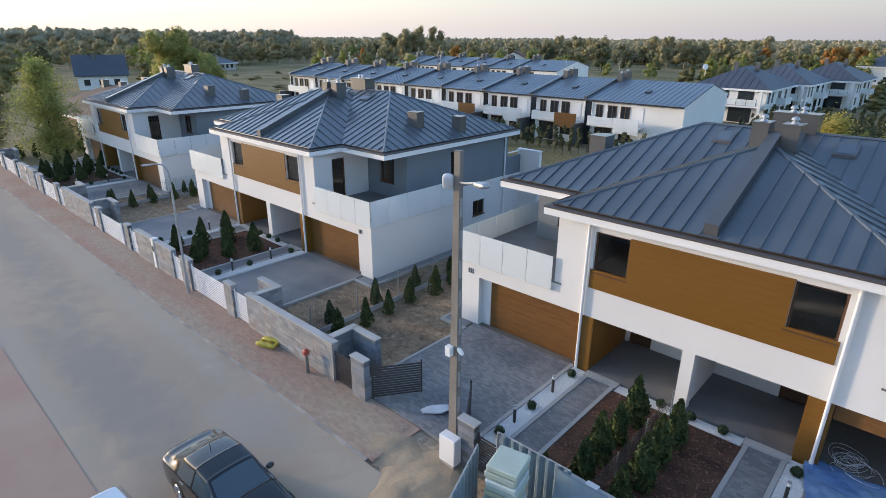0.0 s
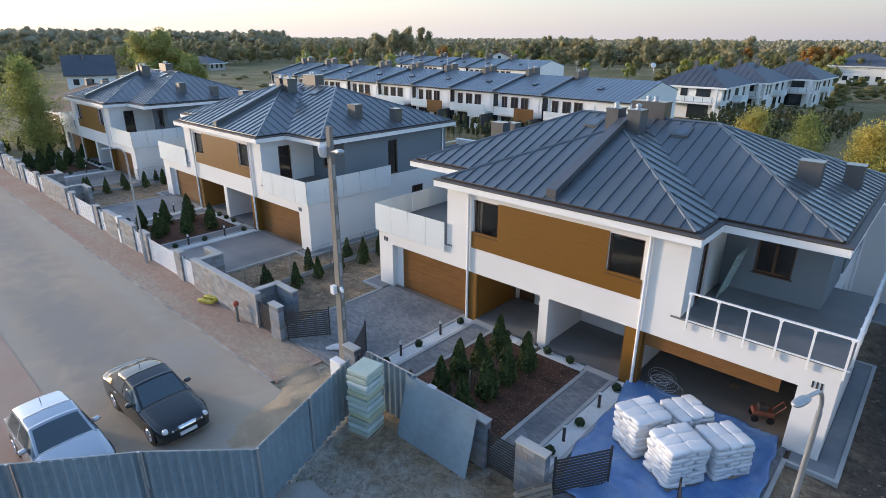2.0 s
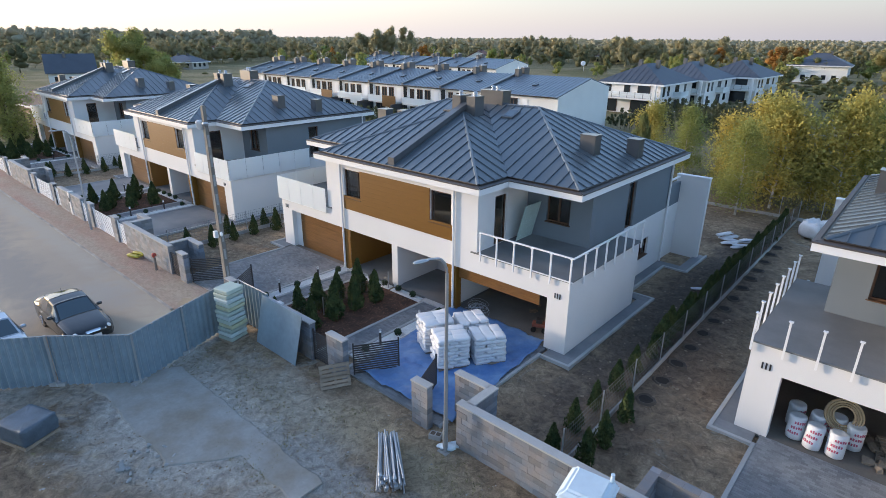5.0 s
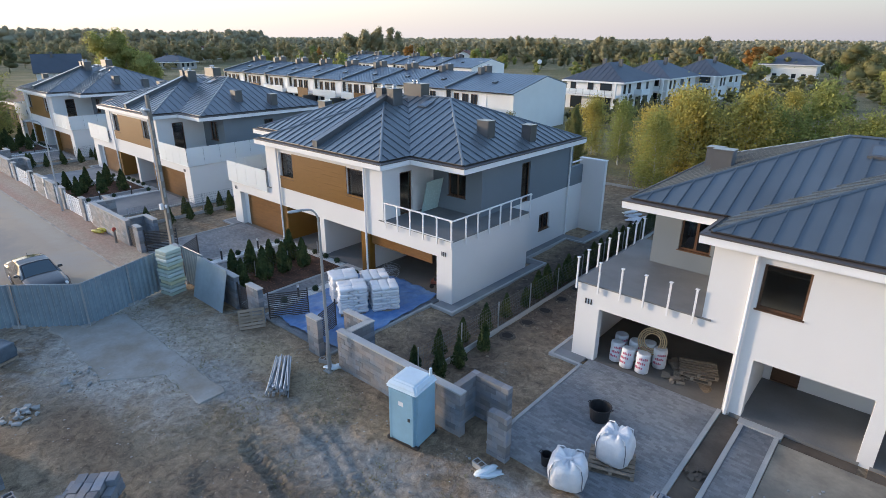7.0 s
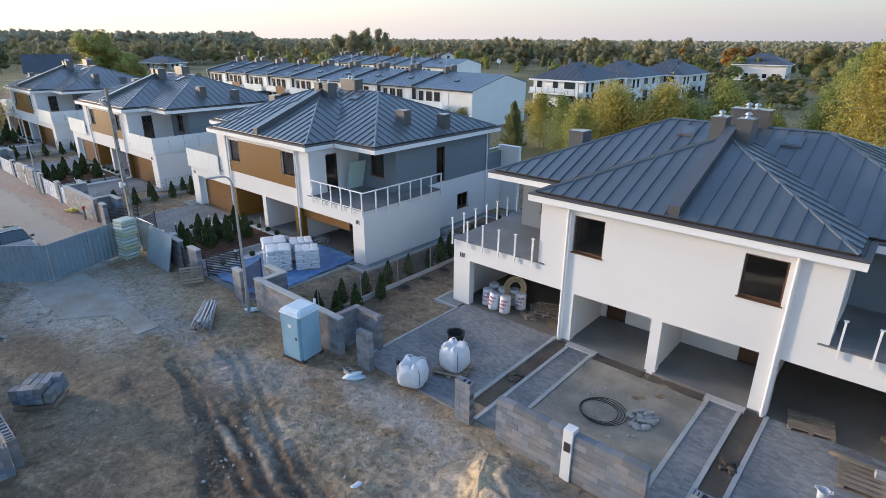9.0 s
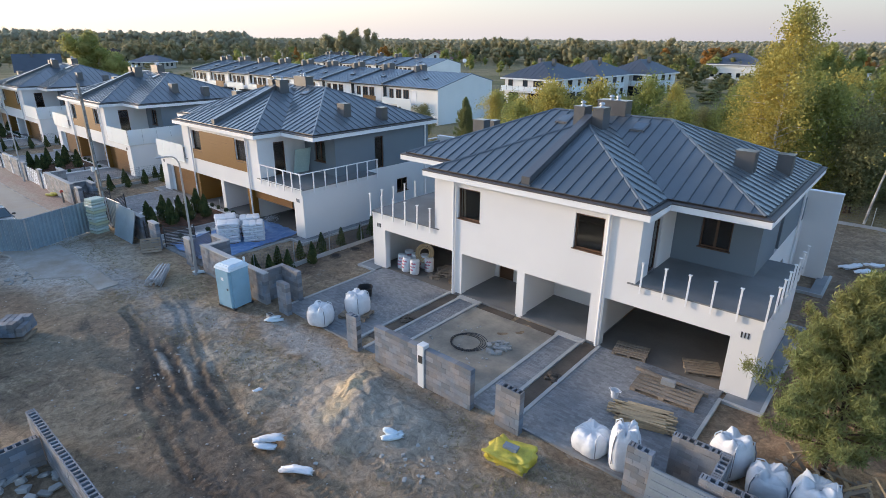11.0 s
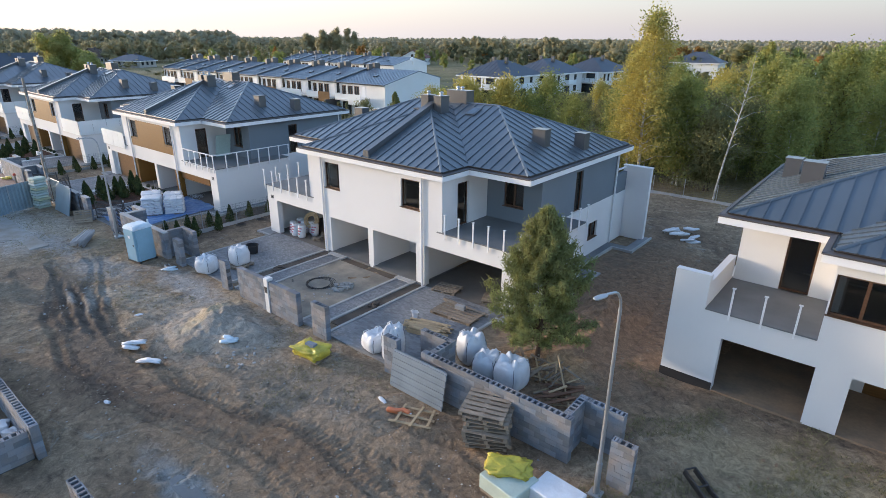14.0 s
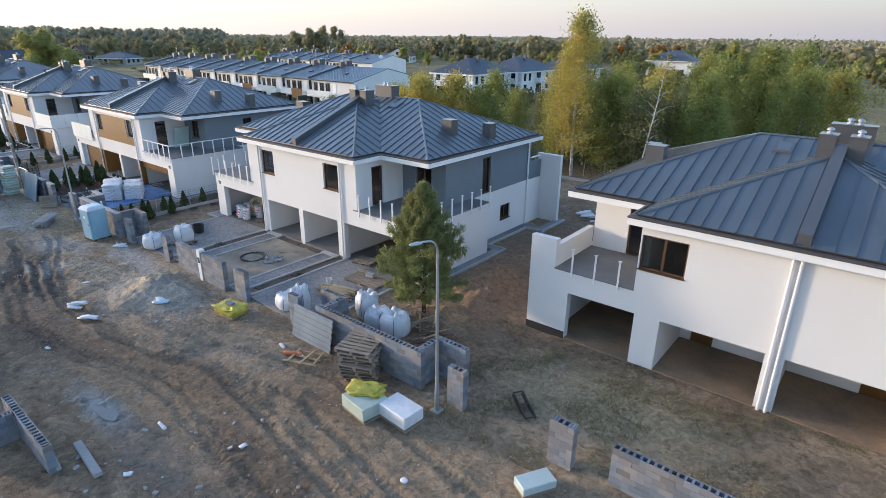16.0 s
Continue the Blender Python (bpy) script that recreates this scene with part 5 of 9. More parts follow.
for key, k in (("a", -3), ("b", -2), ("c", -1), ("d", 0), ("e", 1)):
    cx = HX + k * PERIOD + (0.2 if key == "e" else 0)
    raw, far = key in "de", key in "ab"
    lab = RAWWALL if raw else GREYWALL
    if key != "e":
        for s in (1, -1):
            niche(cx, s, raw and s > 0, not raw, far)
        # run to the next pair
        block_wall("garden_wall", RAWWALL if key == "d" else GREYWALL, pose(cx + 9.95, 10.02, 0), 6.0, 8, 0.25, key == "d", key != "d", far)
    else:
        niche(cx, -1, True, False, False)
    if key in "abcd":
        block_wall("garden_wall", lab, pose(cx - 2.2, 10.02, 0), 2.3, 8, 0.25, False, not raw, far)
        block_wall("garden_wall", lab, pose(cx + 0.45, 10.02, 0), 2.1, 8, 0.25, False, not raw, far)
        post = thing("intercom_post", "white intercom post between the garden walls", "post", "intercom posts", m=pose(cx + 0.12, 9.98, 0))
        bpart("body", (0, 0.31, 0, 0.32, -0.1, 1.72), WHITE, post, bevel=0.01)
        bpart("letterbox", (0.06, 0.25, -0.02, 0.01, 1.0, 1.3), DARKMETAL, post)
        block_wall("gate_pier", "grey split-face block gate pier", pose(cx - 3.85, 10.0, 0), 0.62, 8, 0.25, raw, not raw, far, "gate piers")
        block_wall("gate_pier", "grey split-face block gate pier", pose(cx + 3.6, 10.0, 0), 0.95, 8, 0.25, raw, not raw, far, "gate piers")
block_wall("gate_pier", RAWWALL, pose(42.45, 9.75, 0), 0.8, 8, 0.3, True, False, False, "gate piers")
block_wall("garden_wall", RAWWALL, pose(44.35, 10.0, 0), 3.6, 7, 0.25, True)


def slat_gate(m, width, material, height=1.35, group="slatted gates", colour="dark", slats=13):
    g = thing("slatted_gate", colour + " metal gate with horizontal slats", "gate", group, m=m)
    bpart("post", (0, 0.05, -0.025, 0.025, 0.06, height + 0.06), material, g)
    bpart("post", (width - 0.05, width, -0.025, 0.025, 0.06, height + 0.06), material, g)
    for i in range(slats):
        z = 0.12 + i * (height - 0.12) / slats
        bpart("slat", (0.05, width - 0.05, -0.012, 0.012, z, z + (height - 0.12) / slats * 0.55), material, g)
    return g


c0 = HX - PERIOD
slat_gate(pose(c0 - 8.02, 10.3, 0, 0, 0, 55), 1.75, DARKMETAL)
slat_gate(pose(c0 - 3.9, 10.4, 0, 0, 0, 125), 1.9, DARKMETAL)
slat_gate(pose(c0 - 3.2, 10.12, 0), 0.95, DARKMETAL)
slat_gate(pose(c0 + 2.58, 10.12, 0), 0.98, DARKMETAL)
slat_gate(pose(c0 + 4.6, 10.4, 0, 0, 0, 58), 1.75, DARKMETAL)
slat_gate(pose(c0 + 8.0, 10.35, 0, 0, 0, 112), 1.75, DARKMETAL)
slat_gate(pose(c0 - 10.12, 10.12, 0), 1.35, DARKMETAL)
for cx in (HX - 2 * PERIOD, HX - 3 * PERIOD):
    for s in (1, -1):
        slat_gate(pose(cx + (4.6 if s > 0 else -8.02), 10.12, 0), 3.42, WHITE_TRIM, 1.4, "white gates", "white")
        slat_gate(pose(cx + (8.78 if s > 0 else -10.12), 10.12, 0), 1.35, WHITE_TRIM, 1.4, "white gates", "white")
        slat_gate(pose(cx + (2.58 if s > 0 else -3.2), 10.12, 0), 0.95, WHITE_TRIM, 1.4, "white gates", "white")


# ---- the building site across the street ----
for x, n, ln in ((0.5, 5, 2.6), (4.7, 5, 4.3), (14.2, 6, 6.0), (20.6, 6, 3.9), (27.4, 5, 3.9)):
    block_wall("garden_wall", RAWWALL, pose(x, -0.32, 0), ln, n, 0.25, True)
for x in (3.35, 9.25, 15.6, 20.1, 24.3, 28.7):
    block_wall("garden_wall", RAWWALL, pose(x, -1.75, 0, 0, 0, 90), 1.4, 5, 0.25, True)

# ---- sheet-steel site fence ----
def site_fence(pts):
    fence = thing("site_fence", "temporary site fence of ribbed grey-blue sheet steel", "fence")
    for a, b in zip(pts, pts[1:]):
        a, b = Vector((*a, 0)), Vector((*b, 0))
        d = b - a
        ln = d.length
        d.normalize()
        q = Vector((-d.y, d.x, 0))
        n = max(4, round(ln / 0.065))
        verts, faces = [], []
        for i in range(n + 1):
            off = 0.035 if i % 4 < 2 else -0.035
            for side in (0, 0.004):
                for z in (0.02, 2.0):
                    p = a + d * (ln * i / n) + q * (off + side)
                    verts.append((p.x, p.y, z))
        for i in range(n):
            o, e = i * 4, (i + 1) * 4
            faces += [(o, e, e + 1, o + 1), (o + 2, o + 3, e + 3, e + 2), (o + 1, e + 1, e + 3, o + 3)]
        raw_mesh("sheet_panel", verts, faces, SHEET, fence)
        bm = bmesh.new()
        tube(bm, a - q * 0.08, a - q * 0.08 + Vector((0, 0, 2.08)), 0.04, 0.04, 8)
        part("post", bm, STEEL, fence)
        bm = bmesh.new()
        tube(bm, a + Vector((0, 0, 2.02)), b + Vector((0, 0, 2.02)), 0.02, 0.02, 8)
        part("top_rail", bm, STEEL, fence, "galvanised top rail")
        bm = bmesh.new()
        obox(bm, Matrix.Translation(a) @ Matrix.Rotation(math.atan2(d.y, d.x), 4, "Z"), 0.55, 0.22, 0.13)
        part("foot_block", bm, CONCRETE, fence)


site_fence([(-14.2, -4.6), (-12.0, -2.4), (-9.5, 0.5), (-7.6, 2.85), (-5.55, 4.85), (-6.35, 7.0), (-7.15, 9.15)])
site_fence([(-7.0, 9.9), (-4.9, 9.95)])


def leaning_sheets(m, width, height, n, material, label, ribs):
    t = thing("leaning_panels", label, "panels", m=m)
    for i in range(n):
        pan = bpart("panel", (0.05 * i, width + 0.05 * i, -0.03 * i - 0.02, -0.03 * i, 0.0, height), material, t)
        if ribs and i == n - 1:
            for k in range(ribs):
                z = height * (k + 0.5) / ribs
                bpart("rib", (0.05 * i, width + 0.05 * i, -0.03 * i - 0.06, -0.03 * i - 0.021, z - 0.05, z + 0.05), material, pan)
    return t


leaning_sheets(pose(-5.2, 9.42, 0, -14), 2.75, 2.0, 4, SHEET, "flat grey steel panels leaning on the garden wall", 0)
leaning_sheets(pose(29.85, 9.55, 0, -11), 2.5, 1.45, 3, SHUTTER, "ribbed steel shuttering panels leaning on the block wall", 6)


# ---- pallets, sacks, bags ----
def build_pallet(label="weathered grey wooden pallet"):
    p = thing("pallet", label, "pallet", "pallets")
    for i in range(6):
        bpart("deck_board", (-0.6, 0.6, -0.4 + i * 0.14, -0.4 + i * 0.14 + 0.095, 0.122, 0.144), WOODOLD, p)
    for x in (-0.6, -0.05, 0.5):
        for yy in (-0.4, -0.07, 0.3):
            bpart("block", (x, x + 0.1, yy, yy + 0.1, 0.022, 0.1), WOODOLD, p)
        bpart("stringer", (x, x + 0.1, -0.4, 0.4, 0.1, 0.122), WOODOLD, p)
    for yy in (-0.4, -0.05, 0.3):
        bpart("bottom_board", (-0.6, 0.6, yy, yy + 0.1, 0.0, 0.022), WOODOLD, p)
    return p


pallet0 = build_pallet()
pallet0.matrix_basis = pose(34.45, 9.42, 0.0, 0, 0, 28) @ Matrix.Diagonal((1.1, 1.3, 1, 1))
rng = random.Random(11)
for i in range(1, 9):
    copy_thing(pallet0, pose(34.45 + rng.uniform(-.1, .1), 9.42 + rng.uniform(-.1, .1), 0.145 * i, 0, 0, 28 + rng.uniform(-10, 10)) @ Matrix.Diagonal((1.1, 1.3, 1, 1)))
copy_thing(pallet0, pose(-0.2, 9.6, 0.40, 72, 0, 62) @ Matrix.Scale(0.82, 4))
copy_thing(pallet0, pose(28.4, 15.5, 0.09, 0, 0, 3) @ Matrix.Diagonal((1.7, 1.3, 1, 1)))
bb = thing("aerated_block", "white aerated concrete block lying on a pallet", "block", m=pose(28.35, 15.75, 0.24, 0, 0, 8))
bpart("body", (-0.25, 0.25, -0.12, 0.12, 0, 0.2), CONCRETE, bb, bevel=0.01)
wb = thing("timber_beam", "grey timber beam lying behind the pallet", "beam", m=pose(28.3, 16.2, 0.09, 0, 0, -2))
bpart("body", (-1.35, 1.35, -0.06, 0.06, 0, 0.12), WOODOLD, wb, bevel=0.008)
copy_thing(pallet0, pose(26.3, 17.3, 0.07, 0, 0, 10))
copy_thing(pallet0, pose(28.9, 17.9, 0.07, 0, 0, 25))
bf = thing("batten_frame", "open frame of pale battens lying on the earth", "frame", m=pose(31.95, 8.6, 0.06, 0, 0, 20))
for k, (x, yy, a, ln) in enumerate(((0, -0.42, 3, 1.5), (0, 0.0, -2, 1.5), (0.1, 0.4, 1, 1.3), (-0.5, 0, 91, 1.0), (0.1, 0, 86, 1.1), (0.6, 0.05, 94, 0.9))):
    bm = bmesh.new()
    obox(bm, pose(x, yy, 0.03 + 0.035 * (k > 2), 0, 0, a), ln, 0.085, 0.03)
    part("batten", bm, WOODRAW, bf)
copy_thing(pallet0, pose(9.6, 40.2, 0.0, 0, 0, 10))
copy_thing(pallet0, pose(15.4, 12.05, 0.1, 0, 0, 20))


def soft_box(bm, sx, sy, sz, power=4.0, rough=0.02, seed=0, nu=20, nv=12, slump=0.0):
    """A rounded, slightly crumpled bag standing on the origin."""
    rows = []
    for j in range(nv + 1):
        t = -math.pi / 2 + math.pi * j / nv
        row = []
        for i in range(nu):
            a = 2 * math.pi * i / nu
            def sp(c):
                return math.copysign(abs(c) ** (2 / power), c)
            x, y, z = sp(math.cos(t)) * sp(math.cos(a)), sp(math.cos(t)) * sp(math.sin(a)), sp(math.sin(t))
            k = 1 + slump * (0.5 - z / 2) * (1 - abs(z))
            d = 1 + rough * (noise.noise((x * 2.2 + seed, y * 2.2, z * 2.2)) + 0.5 * noise.noise((x * 5 + seed, y * 5, z * 5)))
            row.append(bm.verts.new((x * sx / 2 * k * d, y * sy / 2 * k * d, (z * d + 1) * sz / 2)))
        rows.append(row)
    for j in range(nv):
        for i in range(nu):
            bm.faces.new((rows[j][i], rows[j][(i + 1) % nu], rows[j + 1][(i + 1) % nu], rows[j + 1][i]))
    bmesh.ops.remove_doubles(bm, verts=bm.verts[:], dist=0.0005)


SACKMESH = []
for k in range(3):
    bm = bmesh.new()
    soft_box(bm, 0.66, 0.44, 0.15, 5.0, 0.14, k * 9 + 1, 18, 8)
    SACKMESH.append(mesh_of("sack", bm, SACK, True))


def sack_stack(x, y, turn, layers=8):
    s = thing("sack_stack", "stack of white cement sacks wrapped on a pallet", "sack stack", "stacks of sacks", m=pose(x, y, 0.12, 0, 0, turn) @ Matrix.Diagonal((0.93, 0.93, 1.04, 1)))
    rng = random.Random(round(x * 31))
    bpart("pallet_base", (-0.64, 0.64, -0.55, 0.55, 0.0, 0.1), WOODOLD, s)
    for l in range(layers):
        cells = [(-0.31, -0.22, 0), (0.31, -0.22, 0), (-0.31, 0.22, 0), (0.31, 0.22, 0)] if l % 2 == 0 else [(-0.42, 0, 90), (0.0, 0.3, 90), (0.42, 0, 90), (0.0, -0.3, 90)]
        if l % 2:
            cells = [(-0.44, 0.27, 90), (0.0, 0.27, 90), (0.44, 0.27, 90), (-0.44, -0.27, 90), (0.0, -0.27, 90), (0.44, -0.27, 90)]
        else:
            cells = [(-0.33, -0.38, 0), (0.33, -0.38, 0), (-0.33, 0.0, 0), (0.33, 0.0, 0), (-0.33, 0.38, 0), (0.33, 0.38, 0)]
        for cx, cy, a in cells:
            ob = new("sack", SACKMESH[rng.randrange(3)])
            ob.parent = s
            ob.matrix_basis = pose(cx + rng.uniform(-.025, .025), cy + rng.uniform(-.025, .025), 0.09 + l * 0.130, rng.uniform(-3, 3), rng.uniform(-3, 3), a + rng.uniform(-4, 4)) @ Matrix.Diagonal((1.1 if a == 0 else 0.95, 1.0, 1.0, 1))
    return s


for x, yy, a in ((2.05, 13.4, 58), (0.78, 13.95, 62), (2.9, 14.6, 56), (1.62, 15.15, 60)):
    sack_stack(x, yy, a, 8 if yy > 14.5 else 9)


STRAP = surface("grey_webbing", (0.16, 0.17, 0.20), 0.8, 0.1, 3, 40, 0.1)


def big_bag(x, y, sx, sz, seed, label="full white woven builder's bag with lifting loops", z=0.1, top=True):
    b = thing("big_bag", label, "bag", "builder's bags", m=pose(x, y, z, 0, 0, seed * 37 % 90))
    def ring(bm, r, z, lift, n=48):
        """One creased, square-cornered round of the cloth."""
        out = []
        for i in range(n):
            t = 2 * math.pi * i / n
            c, q = math.cos(t), math.sin(t)
            sq = (abs(c) ** 3.6 + abs(q) ** 3.6) ** (-1 / 3.6)
            crease = 1 + 0.05 * noise.noise((c * 3 + seed, q * 3, z * 2.4)) + 0.035 * noise.noise((c * 9 + seed, q * 9, z * 3.5)) + 0.012 * math.sin(23 * t + seed + 5 * z)
            corner = max(0.0, abs(math.sin(2 * t)) - 0.5) * 2
            out.append(bm.verts.new((r * sq * c * crease, r * 0.95 * sq * q * crease, z + lift * (corner * max(0.0, 0.25 + 0.9 * noise.noise((c * 1.4 + seed, q * 1.4, seed))) + 0.7 * noise.noise((c * 3 + seed, q * 3, 1))))))
        return out

    def skin(bm, rings):
        for lo, hi in zip(rings, rings[1:]):
            for i in range(len(lo)):
                j = (i + 1) % len(lo)
                bm.faces.new((lo[i], lo[j], hi[j], hi[i]))
    bm = bmesh.new()
    half = sx / 2
    rings = [ring(bm, half * r, sz * z, 0.0) for r, z in ((0.60, 0.0), (0.84, 0.015), (0.95, 0.09), (1.0, 0.22), (1.03, 0.38), (1.04, 0.52), (1.02, 0.66), (0.98, 0.78), (0.92, 0.86))]
    rings.append(ring(bm, half * 0.80, sz * 0.92, 0.05 * sz))
    skin(bm, rings)
    bm.faces.new(rings[0][::-1])
    if not top:
        bm.faces.new(rings[-1])
    part("bag_body", bm, PLASTICW, b, smooth=True)
    if top:
        bm = bmesh.new()
        rings = [ring(bm, half * r, sz * z, l * sz) for r, z, l in ((0.84, 0.90, 0.05), (0.78, 0.97, 0.16), (0.66, 1.02, 0.22), (0.48, 1.00, 0.22), (0.22, 0.95, 0.14))]
        skin(bm, rings)
        bm.faces.new(rings[-1])
        part("collar", bm, PLASTICW, b, "crumpled open collar", smooth=True)
    for sxn, syn in ((1, 1), (1, -1), (-1, 1), (-1, -1)):
        bm = bmesh.new()
        k = 0.37 * sx
        p = [(sxn * k, syn * k, sz * 0.75), (sxn * k * 0.95, syn * k * 0.95, sz * 1.02), (sxn * k * 0.5, syn * k * 0.8, sz * 1.1), (sxn * k * 0.3, syn * k * 0.9, sz * 0.98)]
        pipe(bm, p, 0.018, 6)
        part("lifting_loop", bm, PLASTICW, b)
        bm = bmesh.new()
        pipe(bm, [(sxn * k * 1.16, syn * k * 1.12, sz * f) for f in (0.2, 0.45, 0.7)] + [(sxn * k, syn * k, sz * 0.93)], 0.014, 5)
        part("corner_strap", bm, STRAP, b)
    return b


big_bag(14.75, 10.55, 1.05, 0.85, 3)
big_bag(15.4, 12.15, 1.0, 0.95, 5, z=0.245)
big_bag(27.7, 10.95, 1.1, 0.7, 7, "half-full white woven builder's bag")
big_bag(28.75, 10.85, 0.85, 1.35, 8, "tall white woven builder's bag")
big_bag(31.2, 12.85, 1.05, 1.15, 9, z=0.02)
big_bag(32.3, 12.4, 1.05, 0.9, 10, "open white woven builder's bag filled with sand", z=0.02)
big_bag(33.4, 12.4, 1.15, 1.1, 12, z=0.02)
big_bag(9.6, 40.2, 1.6, 1.0, 14, z=0.145)


def bucket(x, y, r, h, mat, label, z=0.1):
    b = thing("bucket", label, "bucket", m=pose(x, y, z))
    bm = bmesh.new()
    n = 24
    rings = []
    for rr, zz in ((r * 0.8, 0), (r, h), (r * 1.06, h), (r * 1.06, h - 0.03), (r * 0.95, h - 0.01), (r * 0.77, 0.03)):
        rings.append([bm.verts.new((rr * math.cos(2 * math.pi * i / n), rr * math.sin(2 * math.pi * i / n), zz)) for i in range(n)])
    for a, c in zip(rings, rings[1:]):
        for i in range(n):
            bm.faces.new((a[i], a[(i + 1) % n], c[(i + 1) % n], c[i]))
    bm.faces.new(rings[0][::-1])
    bm.faces.new(rings[-1])
    part("tub", bm, mat, b, smooth=False)
    for s in (1, -1):
        bm = bmesh.new()
        pipe(bm, [(s * r, -0.06, h), (s * (r + 0.06), -0.05, h), (s * (r + 0.06), 0.05, h), (s * r, 0.06, h)], 0.015, 6)
        part("handle", bm, mat, b)


bucket(14.15, 13.75, 0.36, 0.5, CABLE, "large black mortar tub standing on the drive")
bucket(13.95, 10.75, 0.17, 0.36, CABLE, "black bucket beside a builder's bag")
bucket(27.1, 13.95, 0.15, 0.3, PLASTICW, "white plastic bucket on the drive")


# crumpled blue tarpaulin under the sacks
def tarp():
    n, m = 60, 70
    v, f = [], []
    for j in range(m):
        for i in range(n):
            u, w = i / (n - 1), j / (m - 1)
            x = -0.65 + 4.85 * u + 0.25 * noise.noise((w * 5, 0, u)) + (0.5 - w) * 0.6
            y = 10.7 + 6.6 * w + 0.25 * noise.noise((u * 5, 3, w))
            h = 0.125 + 0.10 * abs(noise.noise((x * 1.6, y * 1.6, 4))) + 0.09 * abs(noise.noise((x * 4.0 + 1, y * 4.0, 9))) + 0.03 * noise.noise((x * 9, y * 9, 2))
            v.append((x, y, max(0.112, h)))
    for j in range(m - 1):
        for i in range(n - 1):
            f.append((j * n + i, j * n + i + 1, (j + 1) * n + i + 1, (j + 1) * n + i))
    t = raw_mesh("tarpaulin", v, f, TARP, smooth=True)
    mod = t.modifiers.new("thickness", "SOLIDIFY")
    mod.thickness = 0.004
    tagged(t, "crumpled bright blue tarpaulin spread under cement sacks", "tarpaulin")


tarp()


# ---- portable toilet ----
def portable_toilet(m):
    t = thing("portable_toilet", "pale blue plastic portable toilet with a white roof", "toilet", m=m)
    bm = bmesh.new()
    box(bm, -0.55, 0.55, -0.55, 0.55, 0.1, 1.95)
    bmesh.ops.bevel(bm, geom=[e for e in bm.edges if abs(e.verts[0].co.z - e.verts[1].co.z) > 1], offset=0.09, segments=2, affect="EDGES")
    part("cabin", bm, TOILET, t)
    for x in (-0.3, 0.0, 0.3):
        for s in (1, -1):
            bpart("rib", (x - 0.06, x + 0.06, *sorted((s * 0.55, s * 0.565)), 0.25, 1.8) if s > 0 else (-0.565, -0.55, x - 0.06, x + 0.06, 0.25, 1.8), TOILET, t)
    door = bpart("door", (-0.38, 0.38, -0.578, -0.552, 0.2, 1.9), TOILET, t)
    bpart("door_frame", [(-0.45, -0.38, -0.585, -0.552, 0.12, 1.95), (0.38, 0.45, -0.585, -0.552, 0.12, 1.95), (-0.38, 0.38, -0.585, -0.552, 1.9, 1.95)], TOILET, t)
    bpart("latch", (0.26, 0.34, -0.60, -0.578, 1.0, 1.1), DARKMETAL, door)
    bpart("plate", (-0.09, 0.09, -0.582, -0.578, 1.45, 1.6), WHITE_TRIM, door)
    bm = bmesh.new()
    lo = [bm.verts.new((x, y, 1.95)) for x, y in ((-0.6, -0.6), (0.6, -0.6), (0.6, 0.6), (-0.6, 0.6))]
    mi = [bm.verts.new((x, y, 2.06)) for x, y in ((-0.58, -0.58), (0.58, -0.58), (0.58, 0.58), (-0.58, 0.58))]
    hi = [bm.verts.new((x, y, 2.20)) for x, y in ((-0.42, -0.42), (0.42, -0.42), (0.42, 0.42), (-0.42, 0.42))]
    for a, b in ((lo, mi), (mi, hi)):
        for i in range(4):
            bm.faces.new((a[i], a[(i + 1) % 4], b[(i + 1) % 4], b[i]))
    bm.faces.new(hi)
    bm.faces.new(lo[::-1])
    bmesh.ops.bevel(bm, geom=bm.edges[:], offset=0.055, segments=4, affect="EDGES")
    part("roof", bm, TOILET_ROOF, t, "translucent white roof")
    bm = bmesh.new()
    tube(bm, (0.42, 0.42, 1.9), (0.42, 0.42, 2.4), 0.05, 0.05, 10)
    part("vent_pipe", bm, TOILET_ROOF, t)
    bpart("skid", [(-0.58, 0.58, -0.56, -0.4, 0.0, 0.1), (-0.58, 0.58, 0.4, 0.56, 0.0, 0.1)], DARKMETAL, t)


portable_toilet(pose(10.0, 9.15, 0.0, 0, 0, 8))


# ---- lamps and pole ----
def street_lamp(x, y, h=6.45, reach=0.62):
    l = thing("street_lamp", "slim galvanised street lamp with a curved arm", "street lamp", "street lamps", m=pose(x, y, 0))
    bm = bmesh.new()
    tube(bm, (0, 0, 0), (0, 0, 1.1), 0.085, 0.08, 12)
    tube(bm, (0, 0, 1.1), (0, 0, h - 0.5), 0.062, 0.045, 12)
    part("pole", bm, STEEL, l)
    bpart("base_plate", (-0.18, 0.18, -0.18, 0.18, -0.05, 0.04), CONCRETE, l)
    bpart("service_door", (-0.04, 0.04, -0.095, -0.075, 0.45, 0.8), STEEL, l)
    bm = bmesh.new()
    ax, ay = -0.27, -0.96      # which way the arm points
    pts = [(0, 0, h - 0.5)] + [(ax * r, ay * r, h - 0.5 + 0.5 * math.sin(t)) for t, r in ((t, 0.34 * (1 - math.cos(t))) for t in np.linspace(0.25, math.pi / 2, 6))] + [(ax * reach, ay * reach, h + 0.03)]
    pipe(bm, pts, 0.035, 8)
    part("arm", bm, STEEL, l)
    bm = bmesh.new()
    soft_box(bm, 0.46, 0.17, 0.085, 3, 0.0, 0, 14, 8)
    part("lantern", bm, STEEL, l, smooth=True, m=pose(ax * (reach + 0.2), ay * (reach + 0.2), h - 0.03, 0, 0, 74))


